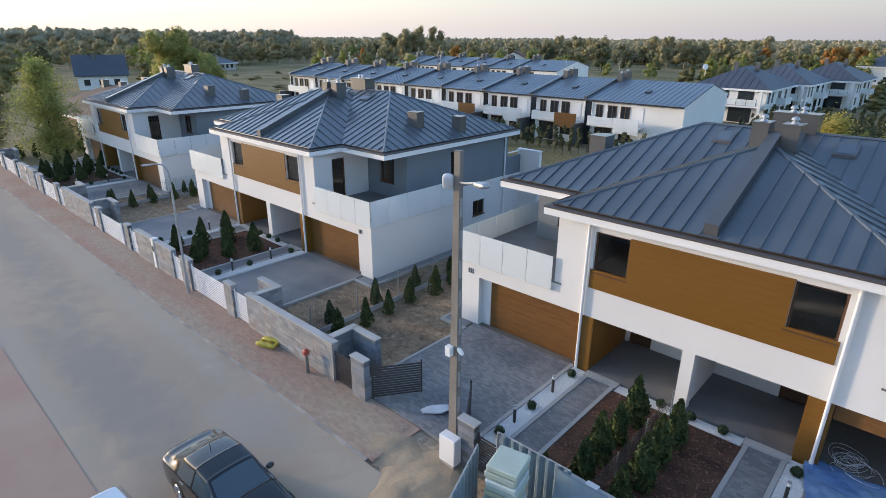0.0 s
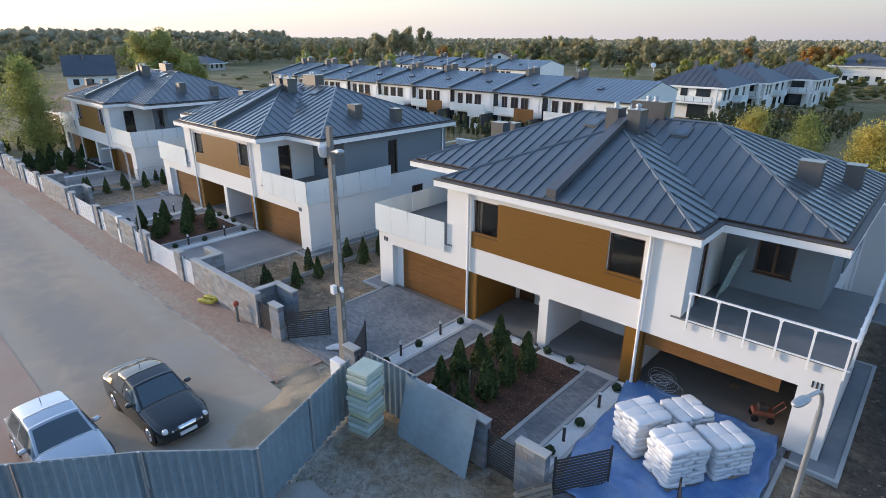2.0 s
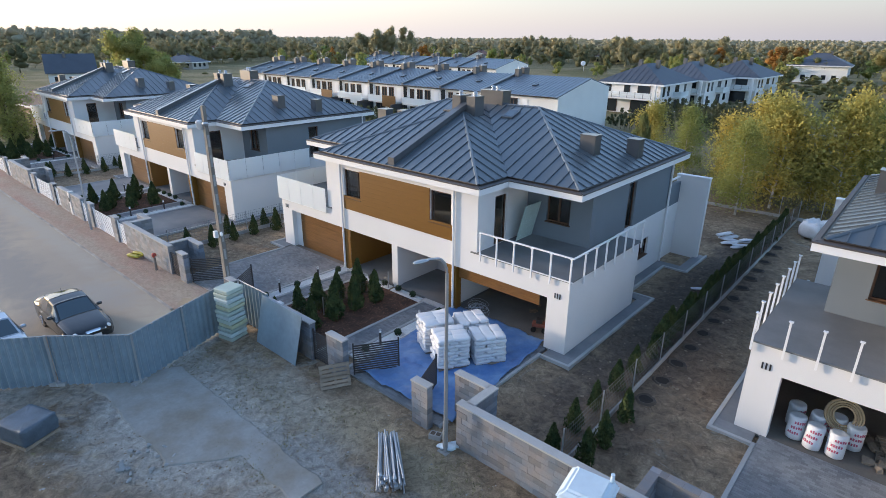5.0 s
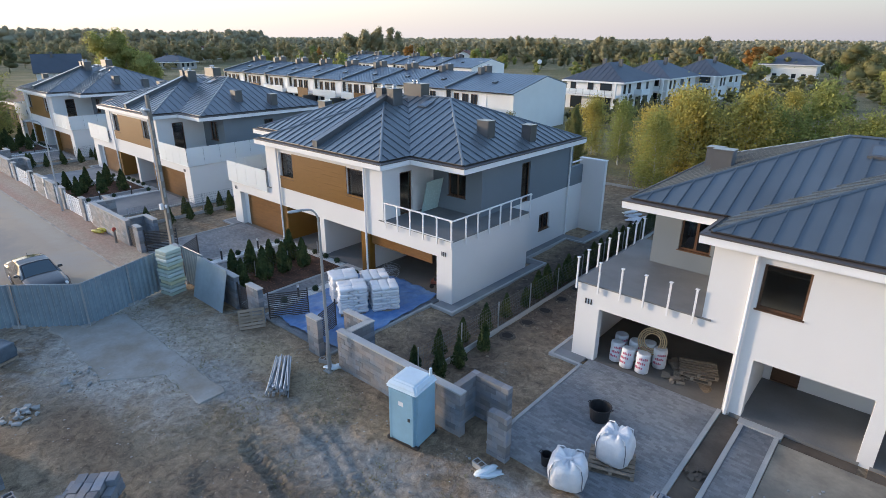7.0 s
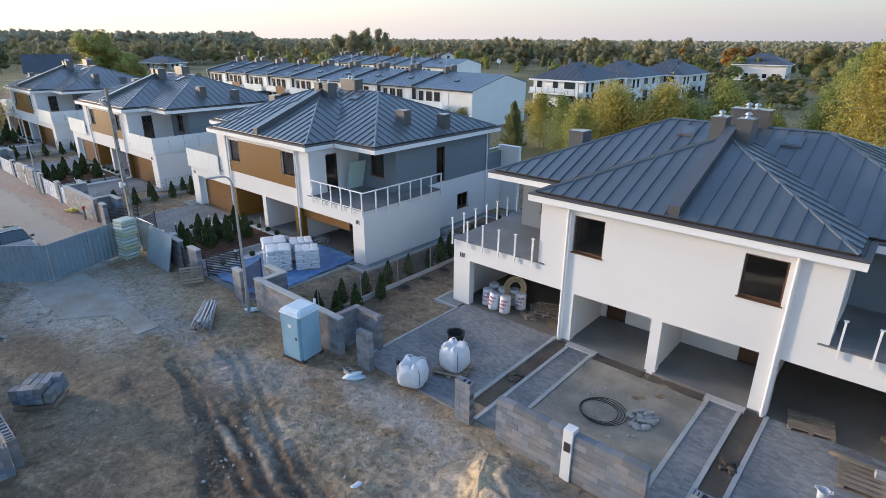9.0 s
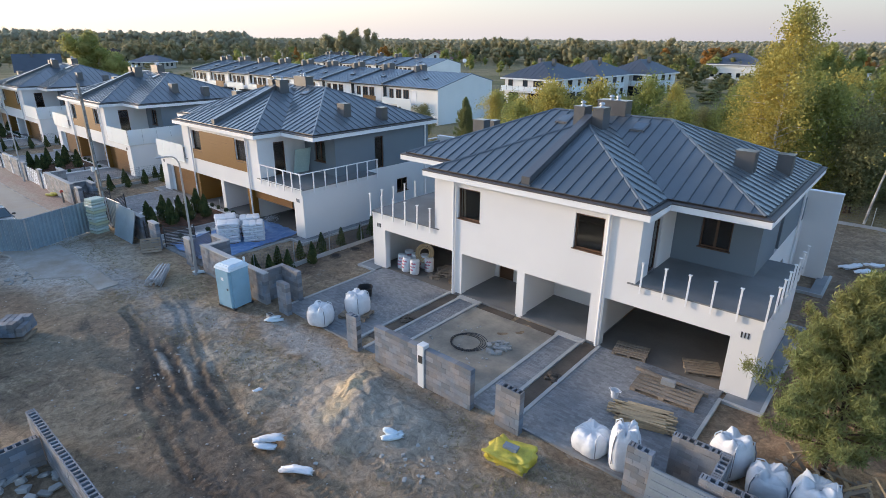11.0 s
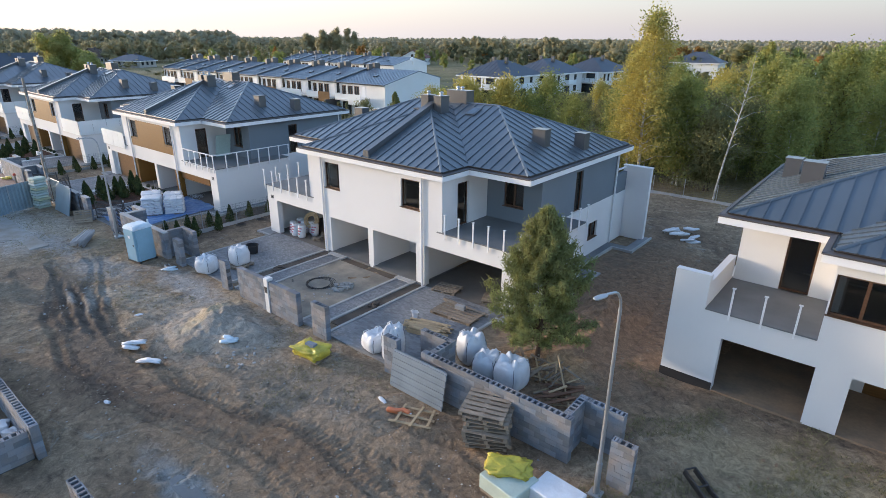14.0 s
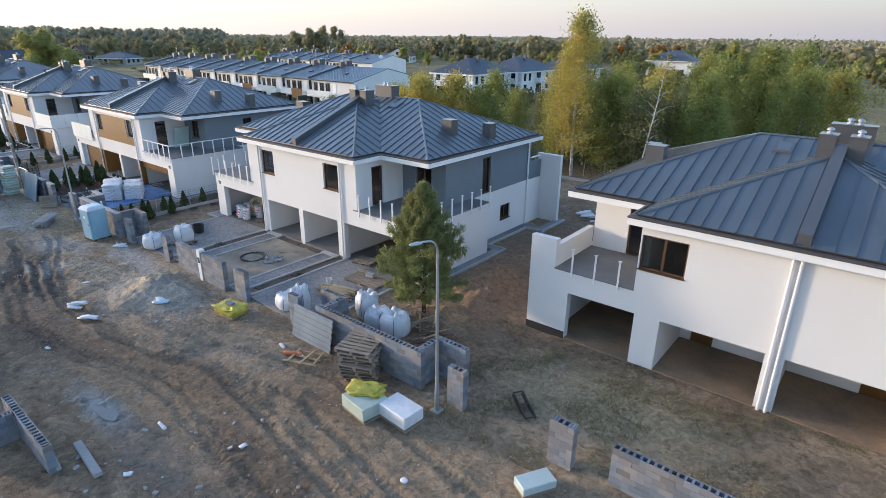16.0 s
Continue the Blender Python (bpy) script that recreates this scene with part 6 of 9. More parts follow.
street_lamp(-25.75, 9.75)
street_lamp(5.1, 9.68)
street_lamp(38.2, 9.5)
street_lamp(-70.0, 9.75)


def utility_pole(x, y, h=9.2):
    p = thing("utility_pole", "weathered concrete utility pole with a floodlight", "utility pole", m=pose(x, y, 0))
    bm = bmesh.new()
    vs = box(bm, -0.15, 0.15, -0.11, 0.11, 0, h)
    for v in vs:
        if v.co.z > 1:
            v.co.x, v.co.y = v.co.x * 0.62, v.co.y * 0.62
    part("pole", bm, POLEMAT, p)
    for i in range(9):
        z = 0.7 + i * 0.85
        w = 0.155 - 0.05 * z / h
        bpart("recess", (-w, w, -0.045, 0.045, z, z + 0.5), CONCRETE, p)
    bm = bmesh.new()
    pipe(bm, [(0, 0, 8.4), (0.5, -0.25, 8.5), (0.95, -0.45, 8.62)], 0.03, 8)
    part("lamp_arm", bm, STEEL, p)
    bm = bmesh.new()
    soft_box(bm, 0.62, 0.26, 0.15, 3, 0, 0, 16, 8)
    part("lantern", bm, STEEL, p, smooth=True, m=pose(1.2, -0.57, 8.56, 0, -8, -26))
    bm = bmesh.new()
    soft_box(bm, 0.3, 0.2, 0.42, 4, 0, 0, 14, 8)
    part("floodlight", bm, PLASTICW, p, smooth=True, m=pose(-0.28, -0.05, 8.2, 20, 0, 30))
    bm = bmesh.new()
    soft_box(bm, 0.3, 0.12, 0.12, 3, 0, 0, 12, 6)
    part("camera_housing", bm, WHITE_TRIM, p, smooth=True, m=pose(0.25, -0.1, 3.6, 0, 12, -20))
    bpart("junction_box", (-0.16, 0.02, -0.28, -0.12, 3.45, 3.75), WHITE_TRIM, p)


utility_pole(-8.95, 10.3)
cab = thing("cable_cabinet", "small white electrical cabinet at the pole", "cabinet", m=pose(-8.72, 9.85, 0))
bpart("body", (-0.3, 0.3, -0.16, 0.16, 0.1, 1.0), WHITE_TRIM, cab, bevel=0.02)
bpart("plinth", (-0.27, 0.27, -0.14, 0.14, 0.0, 0.1), CONCRETE, cab)


# ---- small things along the pavement ----
hyd = thing("fire_hydrant", "red and grey fire hydrant on the pavement", "hydrant", m=pose(-15.75, 9.72, 0.06))
bm = bmesh.new()
tube(bm, (0, 0, 0), (0, 0, 0.75), 0.07, 0.06, 12)
part("stem", bm, POLEMAT, hyd)
bm = bmesh.new()
soft_box(bm, 0.24, 0.24, 0.26, 2.5, 0, 0, 14, 8)
part("cap", bm, REDPLAST, hyd, smooth=True, m=pose(0, 0, 0.72))
for s in (1, -1):
    bm = bmesh.new()
    tube(bm, (0, 0, 0.8), (s * 0.18, 0, 0.8), 0.05, 0.05, 10)
    part("outlet", bm, CHROME, hyd)
yb = thing("yellow_barrier", "yellow plastic cable drum frame lying on the pavement", "barrier", m=pose(-18.5, 9.75, 0.06, 0, 0, 20))
for i in range(2):
    bm = bmesh.new()
    soft_box(bm, 0.95, 0.22, 0.2, 3, 0.06, i, 16, 8)
    part("side_bar", bm, YELLOW, yb, smooth=True, m=pose(0, -0.2 + 0.4 * i, 0.05))
for i in range(3):
    bpart("cross_bar", (-0.4 + i * 0.36, -0.32 + i * 0.36, -0.2, 0.2, 0.08, 0.18), YELLOW, yb)


# ---- insulation packs ----
def insulation_stack(m, layers, sx, sy, hz, mats, label):
    s = thing("insulation_stack", label, "insulation", m=m)
    bpart("pallet_base", (-sx / 2, sx / 2, -sy / 2, sy / 2, 0, 0.12), WOODOLD, s)
    rng = random.Random(4)
    for i in range(layers):
        dx, dy = rng.uniform(-.04, .04), rng.uniform(-.04, .04)
        bpart("pack", (-sx / 2 + dx, sx / 2 + dx, -sy / 2 + dy, sy / 2 + dy, 0.13 + i * hz, 0.12 + (i + 1) * hz - 0.02), mats[i % len(mats)] if i < layers - 1 else mats[0], s, bevel=0.025)


insulation_stack(pose(-6.0, 8.85, 0.0, 0, 0, 12), 12, 0.80, 0.85, 0.191, (XPS, XPS_WRAP, XPS, XPS_OLD), "tall stack of pale green wrapped insulation boards")
insulation_stack(pose(36.3, 7.9, 0.0, 0, 0, -8), 1, 1.3, 1.1, 0.52, (XPS,), "low stack of pale green insulation boards")
insulation_stack(pose(37.6, 8.35, 0.0, 0, 0, -4), 1, 1.3, 0.9, 0.5, (PLASTICW,), "white wrapped pack of insulation")
bm = bmesh.new()
soft_box(bm, 1.2, 0.8, 0.16, 4, 0.5, 3, 40, 20)
fo = part("yellow_foil", bm, YELLOW, smooth=True)
fo.matrix_basis = pose(36.1, 8.15, 0.60, 4, 3, 30)
tagged(fo, "crumpled yellow foil on the insulation stack", "foil")
yp = thing("foil_wrapped_pallet", "low pallet of grey blocks half wrapped in yellow foil", "pallet", m=pose(26.1, 8.85, 0.02, 0, 0, 8))
bpart("pallet_base", (-0.6, 0.6, -0.42, 0.42, 0, 0.12), WOODOLD, yp)
bm = bmesh.new()
soft_box(bm, 1.4, 0.95, 0.42, 5, 0.30, 8, 44, 22)
part("foil", bm, YELLOW, yp, smooth=True, m=pose(0, 0, 0.08))
bpart("block", (-0.25, 0.2, -0.12, 0.12, 0.47, 0.6), BLOCK, yp)

# pile of blocks on a pallet beside the street
bp = thing("block_pallet", "pallet of grey concrete blocks stacked loosely", "pallet", m=pose(5.75, 1.25, 0, 0, 0, 48))
bpart("pallet_base", (-0.65, 0.65, -0.5, 0.5, 0, 0.14), WOODOLD, bp)
rng = random.Random(6)
for l in range(3):
    for i in range(5):
        for j in range(3):
            if l == 2 and i in (0, 4) and (i + j) % 3:
                continue
            bm = bmesh.new()
            obox(bm, pose(-0.52 + i * 0.26 + rng.uniform(-.03, .03), -0.36 + j * 0.36 + rng.uniform(-.03, .03), 0.24 + l * 0.195, 0, 0, rng.uniform(-5, 5)), 0.235, 0.34, 0.185)
            part("block", bm, BLOCK, bp)
bt = thing("block_pallet", "broken stack of grey blocks under torn foil", "pallet", m=pose(-5.05, 1.38, 0, 0, 0, 20))
bpart("pallet_base", (-0.6, 0.6, -0.55, 0.55, 0, 0.14), WOODOLD, bt)
for l in range(3):
    for i in range(4):
        bpart("block", (-0.56 + i * 0.28, -0.285 + i * 0.28, -0.5 + 0.03 * l, 0.5 - 0.02 * l, 0.145 + l * 0.18, 0.32 + l * 0.18), BLOCK, bt, bevel=0.012)
GREYFOIL = surface("blue_grey_foil", (0.10, 0.13, 0.16), 0.4, 0.3, 3.0, 20, 0.3)
bm = bmesh.new()
soft_box(bm, 1.24, 1.16, 0.62, 11, 0.07, 9, 56, 28)
part("foil", bm, GREYFOIL, bt, "crumpled blue-grey foil", smooth=True, m=pose(0, 0, 0.13))

# bundle of scaffold tubes
sb = thing("scaffold_bundle", "bundle of galvanised scaffold tubes lying on the ground", "scaffold tubes", m=pose(4.35, 8.05, 0.1, 0, -4, 140))
rng = random.Random(8)
for i in range(40):
    bm = bmesh.new()
    a, b = rng.uniform(-.42, .42), rng.uniform(0, .42)
    tube(bm, (-1.0 + rng.uniform(-.15, .15), a, b), (1.0 + rng.uniform(-.1, .1), a * 0.6 + rng.uniform(-.08, .08), b * 0.8 + rng.uniform(-.03, .06)), 0.03, 0.03, 8)
    part("scaffold_tube", bm, STEEL, sb)
for i in range(16):
    bm = bmesh.new()
    soft_box(bm, 0.15, 0.12, 0.12, 3, 0.1, i, 10, 6)
    part("coupler", bm, STEEL, sb, m=pose(-0.9 + rng.uniform(-.15, .2), rng.uniform(-.3, .3), 0.05 + rng.uniform(0, .3)))

# timber on the drive and the broken pallets by the pine
ts = thing("timber_stack", "loose stack of raw timber battens on the drive", "timber", m=pose(28.35, 13.4, 0.1, 0, 0, 16))
rng = random.Random(9)
for i in range(52):
    x, yy, z = rng.uniform(-.2, .2), -0.48 + (i % 11) * 0.095, (i // 11) * 0.06
    bm = bmesh.new()
    obox(bm, pose(x, yy, z, 0, 0, rng.uniform(-5, 5)), rng.uniform(1.4, 2.1), 0.085, 0.045)
    part("batten", bm, WOODRAW, ts)
WOODBROWN = surface("brown_stained_board", (0.19, 0.10, 0.06), 0.75, 0.25, 1.5, 15, 0.2, rand=0.2)
wh = thing("scrap_wood_heap", "heap of loose scrap boards and sticks", "wood heap", m=pose(34.4, 13.2, 0.05))
for i in range(46):
    bm = bmesh.new()
    dx, dy = rng.uniform(-1.9, 1.1), rng.gauss(0, 0.4)
    dy += 0.25 - 0.45 * dx
    obox(bm, pose(dx, dy, 0.06 + rng.uniform(0.02, 0.45), rng.uniform(-25, 25), rng.uniform(-22, 22), rng.choice((25, 115, 70)) + rng.uniform(-25, 25)), rng.uniform(0.5, 1.5), rng.uniform(0.05, 0.11), 0.028)
    part("board", bm, WOODOLD if i % 3 else WOODRAW, wh)
for i in range(9):
    bm = bmesh.new()
    obox(bm, pose(0.85 + rng.uniform(-.35, .35), -0.9 + 0.11 * i, 0.18 + rng.uniform(0, 0.2), rng.uniform(-8, 8), rng.uniform(-12, 12), 40 + rng.uniform(-9, 9)), rng.uniform(0.9, 1.4), 0.12, 0.035)
    part("board", bm, WOODBROWN, wh, "dark brown stained board")
# a broken crate side leaning over the heap, its slats askew
lean = Matrix.Translation((35.25, 12.2, 0.2)) @ Matrix.Rotation(radians(33), 4, "Z") @ Matrix.Rotation(radians(142), 4, "X")
cr = thing("crate_side", "broken crate side of crossed slats leaning on scrap", "crate side", m=lean)
for i in range(5):
    x = -0.62 + i * 0.31
    bpart("slat", (x - 0.05, x + 0.05, -1.5, 0.02, 0.0, 0.03), WOODOLD, cr)
for i, (yy, a) in enumerate(((-0.1, 2), (-0.55, -14), (-0.95, 20), (-1.4, -3))):
    bm = bmesh.new()
    obox(bm, pose(0, yy, 0.05, 0, 0, a), 1.5, 0.09, 0.03)
    part("slat", bm, WOODOLD if i % 2 else WOODRAW, cr)
pole = thing("wooden_batten", "long pale batten leaning on the scrap boards", "batten")
bm = bmesh.new()
tube(bm, (34.5, 13.85, 1.05), (35.85, 12.35, 0.06), 0.035, 0.035, 4)
part("body", bm, WOODRAW, pole)

sl = thing("steel_sledge", "small black steel frame lying on the ground", "frame", m=pose(40.5, 11.6, 0.05, 0, 12, -35))
for a, b in (((-0.6, -0.18), (0.6, -0.18)), ((-0.6, 0.18), (0.6, 0.18)), ((-0.6, -0.18), (-0.6, 0.18)), ((0.6, -0.18), (0.6, 0.18)), ((0, -0.18), (0, 0.18))):
    bm = bmesh.new()
    tube(bm, (*a, 0.12), (*b, 0.12), 0.03, 0.03, 8)
    part("bar", bm, DARKMETAL, sl)
bpart("skid", [(-0.6, 0.6, -0.21, -0.15, -0.05, 0.1), (-0.6, 0.6, 0.15, 0.21, -0.05, 0.1)], DARKMETAL, sl)

# cable coil and rubble in the sandy bed
co = thing("cable_coil", "loose coil of black cable on sand", "cable", m=pose(20.7, 13.5, 0.09))
for k in range(4):
    bm = bmesh.new()
    r = 0.62 + 0.06 * k
    pts = [(r * math.cos(t) + 0.05 * k, (r * 0.95) * math.sin(t), 0.012 + 0.02 * k + 0.015 * math.sin(3 * t + k)) for t in np.linspace(0, 2 * math.pi, 30)]
    pipe(bm, pts, 0.014, 6)
    part("loop", bm, CABLE, co)


PALELUMP = surface("pale_mortar_lump", (0.40, 0.39, 0.37), 0.9, 0.2, 1.5, 12, 0.4, rand=0.2)


def rubble(name, label, x, y, r, n, mat, size, z=0.07, seed=1):
    t = thing(name, label, "rubble", m=pose(x, y, z))
    rng = random.Random(seed)
    for i in range(n):
        bm = bmesh.new()
        soft_box(bm, size * rng.uniform(.5, 1.3), size * rng.uniform(.4, 1.0), size * rng.uniform(.25, .6), 5, 0.35, seed * 50 + i, 9, 5)
        d, a = r * math.sqrt(rng.random()), rng.uniform(0, 6.3)
        part("piece", bm, mat, t, m=pose(d * math.cos(a), d * math.sin(a), -0.01 + (0.12 * size / 0.25) * max(0, 1 - d / r) * rng.random(), rng.uniform(-20, 20), rng.uniform(-20, 20), rng.uniform(0, 360)))


rubble("rubble_heap", "small heap of grey mortar rubble", 21.95, 14.0, 0.55, 26, CONCRETE, 0.25, seed=2)
rubble("rubble_heap", "scattered mortar crumbs in the sandy bed", 21.0, 13.2, 2.0, 46, CONCRETE, 0.10, 0.06, 22)
rubble("rubble_heap", "lumps of dug soil along the trench", 17.35, 13.4, 0.3, 14, SOIL, 0.22, 0.05, 23)
rubble("rubble_heap", "lumps of dug soil along the trench", 24.75, 13.6, 0.3, 14, SOIL, 0.22, 0.05, 24)
rubble("rubble_heap", "scattered stones and mortar lumps on the earth", 23.6, 7.1, 1.2, 22, CONCRETE, 0.14, 0.0, 3)
rubble("rubble_heap", "rubble and broken blocks behind the wall", 16.9, -1.5, 1.4, 30, CONCRETE, 0.35, 0.0, 4)
rubble("rubble_heap", "rubble and foil scraps behind the wall", 22.4, -1.5, 1.5, 30, SACK, 0.4, 0.0, 5)
rubble("rubble_heap", "pale foil and stones on the earth", -1.2, 3.3, 0.9, 20, CONCRETE, 0.15, 0.0, 6)
rubble("rubble_heap", "crumpled pale foil and stones on the earth", -0.4, 1.1, 0.55, 26, PALELUMP, 0.2, 0.0, 7)
rubble("rubble_heap", "scraps and stones on the earth", 34.5, 2.4, 4.0, 30, CONCRETE, 0.16, 0.0, 8)
rubble("rubble_heap", "small clods and stones on the earth", 16.0, 6.0, 6.0, 30, CONCRETE, 0.10, 0.0, 9)
rubble("rubble_heap", "small clods and stones on the earth", 41.5, 12.5, 4.0, 40, HEAP_EARTH, 0.10, 0.0, 10)
rubble("rubble_heap", "pale mortar lumps in churned mud", 13.0, 4.9, 1.7, 14, PALELUMP, 0.10, -0.03, 12)
rubble("rubble_heap", "pale mortar lumps beside a puddle", 28.6, 1.9, 1.6, 14, PALELUMP, 0.10, 0.0, 13)
rubble("rubble_heap", "small clods on the earth bank", 34.5, 22.0, 4.0, 40, HEAP_EARTH, 0.12, 0.05, 11)


def loose_sacks(x, y, n, label, spread=0.5, mat=PLASTICW, seed=1, z=0.0, sx=1.0):
    t = thing("empty_sacks", label, "sacks", m=pose(x, y, z))
    rng = random.Random(seed)
    for i in range(n):
        bm = bmesh.new()
        soft_box(bm, sx * rng.uniform(0.8, 1.2), sx * 0.38, 0.11, 2.6, 0.5, seed * 20 + i, 20, 10)
        part("sack", bm, mat, t, smooth=True, m=pose(rng.uniform(-spread, spread), rng.uniform(-spread, spread), 0.02 + i * 0.05, rng.uniform(-10, 10), rng.uniform(-8, 8), 40 + rng.uniform(-30, 30)))


loose_sacks(19.75, 4.45, 4, "heap of empty white sacks on the mud", 0.3, seed=3, sx=0.8)
loose_sacks(21.5, 4.3, 2, "crumpled white sack on the mud", 0.2, seed=4, sx=0.75)
loose_sacks(22.6, 7.0, 2, "torn clear foil on the sand heap", 0.25, TOILET_ROOF, 5, 0.15, 0.7)
loose_sacks(6.1, 35.2, 9, "heap of white sacks on the bare garden", 0.8, seed=6)
loose_sacks(6.9, 27.1, 1, "single white sack on the bare garden", 0.1, seed=7, sx=0.8)
loose_sacks(32.6, 34.0, 9, "torn white foil on the bare garden", 1.2, seed=8)
loose_sacks(-10.6, 11.3, 1, "white cement sack lying on the drive", 0.05, seed=9, z=0.1)
loose_sacks(13.0, 9.3, 2, "torn pale foil beside the gate pier", 0.3, TOILET_ROOF, 10, 0.0, 0.7)
loose_sacks(5.1, 9.7, 2, "torn pale foil at the foot of the lamp", 0.3, TOILET_ROOF, 11, 0.0, 0.7)
for x, yy, a in ((4.5, 9.9, 20), (12.5, 9.4, -10)):
    b = thing("concrete_block", "single hollow concrete block on the ground", "block", "loose blocks", m=pose(x, yy, 0.0, 0, 0, a))
    bm = bmesh.new()
    box(bm, -0.2, 0.2, -0.12, 0.12, 0, 0.2)
    part("body", bm, CONCRETE, b)
    # thin dark plates on the solid top paint the shade of two holes
    bpart("hollow", [(-0.16, -0.02, -0.08, 0.08, 0.2, 0.203), (0.02, 0.16, -0.08, 0.08, 0.2, 0.203)], SOIL, b)
for i, (x, yy, a) in enumerate(((31.5, 0.65, -4), (30.3, -0.05, -4))):
    b = thing("concrete_beam", "grey concrete fence beam lying on the earth", "beam", "fence beams", m=pose(x, yy, 0.02, 0, 0, a))
    bpart("beam", (-1.0, 1.0, -0.12, 0.12, 0, 0.16), CONCRETE, b, bevel=0.015)
# poured concrete strip where the street will continue
def poured_strip():
    v, f = [], []
    n = 60
    for i in range(n):
        x = -6.7 + 10.1 * i / (n - 1)
        lo = 5.3 + 0.25 * noise.noise((x * 1.2, 0, 1)) + 0.08 * noise.noise((x * 5, 0, 2)) - 1.7 * max(0.0, min(1.0, (0.7 - x) / 1.2))
        hi = 6.45 + 0.10 * noise.noise((x * 1.5, 5, 1)) + 0.05 * noise.noise((x * 5, 5, 2)) - 2.0 * max(0.0, (-5.5 - x) / 1.2)
        mid = (lo + hi) / 2
        v += [(x, lo, -0.06), (x, lo + 0.12, 0.04), (x, mid, 0.052), (x, hi - 0.12, 0.04), (x, hi, -0.06)]
    for i in range(n - 1):
        for k in range(4):
            f.append((i * 5 + k, i * 5 + 5 + k, i * 5 + 6 + k, i * 5 + 1 + k))
    f += [(0, 1, 2, 3, 4), tuple(range((n - 1) * 5 + 4, (n - 1) * 5 - 1, -1))]
    return tagged(raw_mesh("concrete_strip", v, f, OLDSLAB), "thin strip of poured concrete on the earth", "concrete strip", kind="structure")


poured_strip()


def puddle(x, y, rx, ry, seed):
    """Shallow standing water with an uneven rim."""
    v, f = [(x, y, 0.045)], []
    n = 40
    for i in range(n):
        a = 2 * math.pi * i / n
        k = 1 + 0.45 * noise.noise((math.cos(a) * 1.5 + seed, math.sin(a) * 1.5, 0))
        v.append((x + rx * k * math.cos(a), y + ry * k * math.sin(a), 0.045))
    for i in range(n):
        f.append((0, 1 + i, 1 + (i + 1) % n))
    return tagged(raw_mesh("puddle", v, f, WETMUD), "shallow grey puddle in the mud", "puddle", kind="structure")


WETMUD = surface("wet_grey_mud", (0.17, 0.165, 0.155), 0.16, 0.15, 1.2, 6, 0.05, spec=0.6)
puddle(29.2, 2.0, 1.1, 0.26, 3)


# ---- in the open garages ----
def wool_roll(x, y, a, lean):
    r = thing("insulation_roll", "white foil roll of mineral wool with red print", "insulation roll", "insulation rolls", m=pose(x, y, 0.08, lean, 0, a))
    bm = bmesh.new()
    prof = ((0.20, 0.0), (0.245, 0.03), (0.255, 0.2), (0.25, 0.45), (0.255, 0.72), (0.24, 0.79), (0.19, 0.80), (0.05, 0.77))
    rows = [[bm.verts.new((p * (1 + 0.03 * noise.noise((math.cos(t) * 2 + x, math.sin(t) * 2, z * 4))) * math.cos(t), p * math.sin(t), z)) for t in np.linspace(0, 2 * math.pi, 24, endpoint=False)] for p, z in prof]
    for u, w in zip(rows, rows[1:]):
        for k in range(24):
            bm.faces.new((u[k], u[(k + 1) % 24], w[(k + 1) % 24], w[k]))
    bm.faces.new(rows[0][::-1])
    bm.faces.new(rows[-1])
    part("roll", bm, PLASTICW, r, smooth=True)
    for z, tilt in ((0.22, -0.3), (0.40, 0.0), (0.58, 0.3)):
        for k in range(5):
            t = -math.pi / 2 + tilt + (k - 2) * 0.26
            bm = bmesh.new()
            obox(bm, Matrix.Translation((0.256 * math.cos(t), 0.256 * math.sin(t), z)) @ Matrix.Rotation(t, 4, "Z"), 0.012, 0.045, 0.09 if k % 2 else 0.07)
            part("print_bar", bm, REDINK, r)


for x, yy, a, l in ((12.95, 17.55, 10, -6), (13.45, 17.35, -8, -8), (14.05, 17.4, 5, -5), (12.8, 18.3, 30, 0), (14.4, 18.2, 15, 0), (13.4, 18.2, 60, 4), (13.9, 18.4, -30, 0)):
    wool_roll(x, yy, a, l)
pr = thing("pipe_coil", "coil of pale corrugated pipe in the garage", "pipe coil", m=pose(14.0, 18.3, 1.0, 62, 0, 20))
for k in range(8):
    bm = bmesh.new()
    pipe(bm, [((0.30 + 0.07 * (k % 4)) * math.cos(t), (0.30 + 0.07 * (k % 4)) * math.sin(t), 0.07 * (k // 4)) for t in np.linspace(0, 2 * math.pi, 26)], 0.03, 6)
    part("loop", bm, WOODRAW, pr)
copy_thing(pallet0, pose(15.6, 18.6, 0.08, 0, 0, 10))
copy_thing(pallet0, pose(15.7, 18.7, 0.23, 0, 0, 20))
rubble("scrap_heap", "scrap boards and cartons in the garage", 15.2, 18.4, 0.9, 16, WOODOLD, 0.3, 0.07, 21)
RUSTRED = surface("dull_red_enamel", (0.26, 0.085, 0.055), 0.6, 0.25, 4, 20, 0.1)
cart = thing("site_cart", "small dull red site cart in the open garage", "cart", m=pose(3.2, 17.95, 0.08, 0, 0, 25) @ Matrix.Scale(0.78, 4))
bpart("tray", (-0.4, 0.4, -0.25, 0.25, 0.3, 0.5), RUSTRED, cart, bevel=0.03)
bpart("engine", (-0.2, 0.15, -0.18, 0.18, 0.5, 0.75), DARKMETAL, cart, bevel=0.03)
for sx, sy in ((0.3, 0.26), (-0.3, 0.26), (0.3, -0.26), (-0.3, -0.26)):
    bm = bmesh.new()
    tube(bm, (sx, sy - 0.03, 0.15), (sx, sy + 0.03, 0.15), 0.15, 0.15, 14)
    part("wheel", bm, TYRE, cart)
bm = bmesh.new()
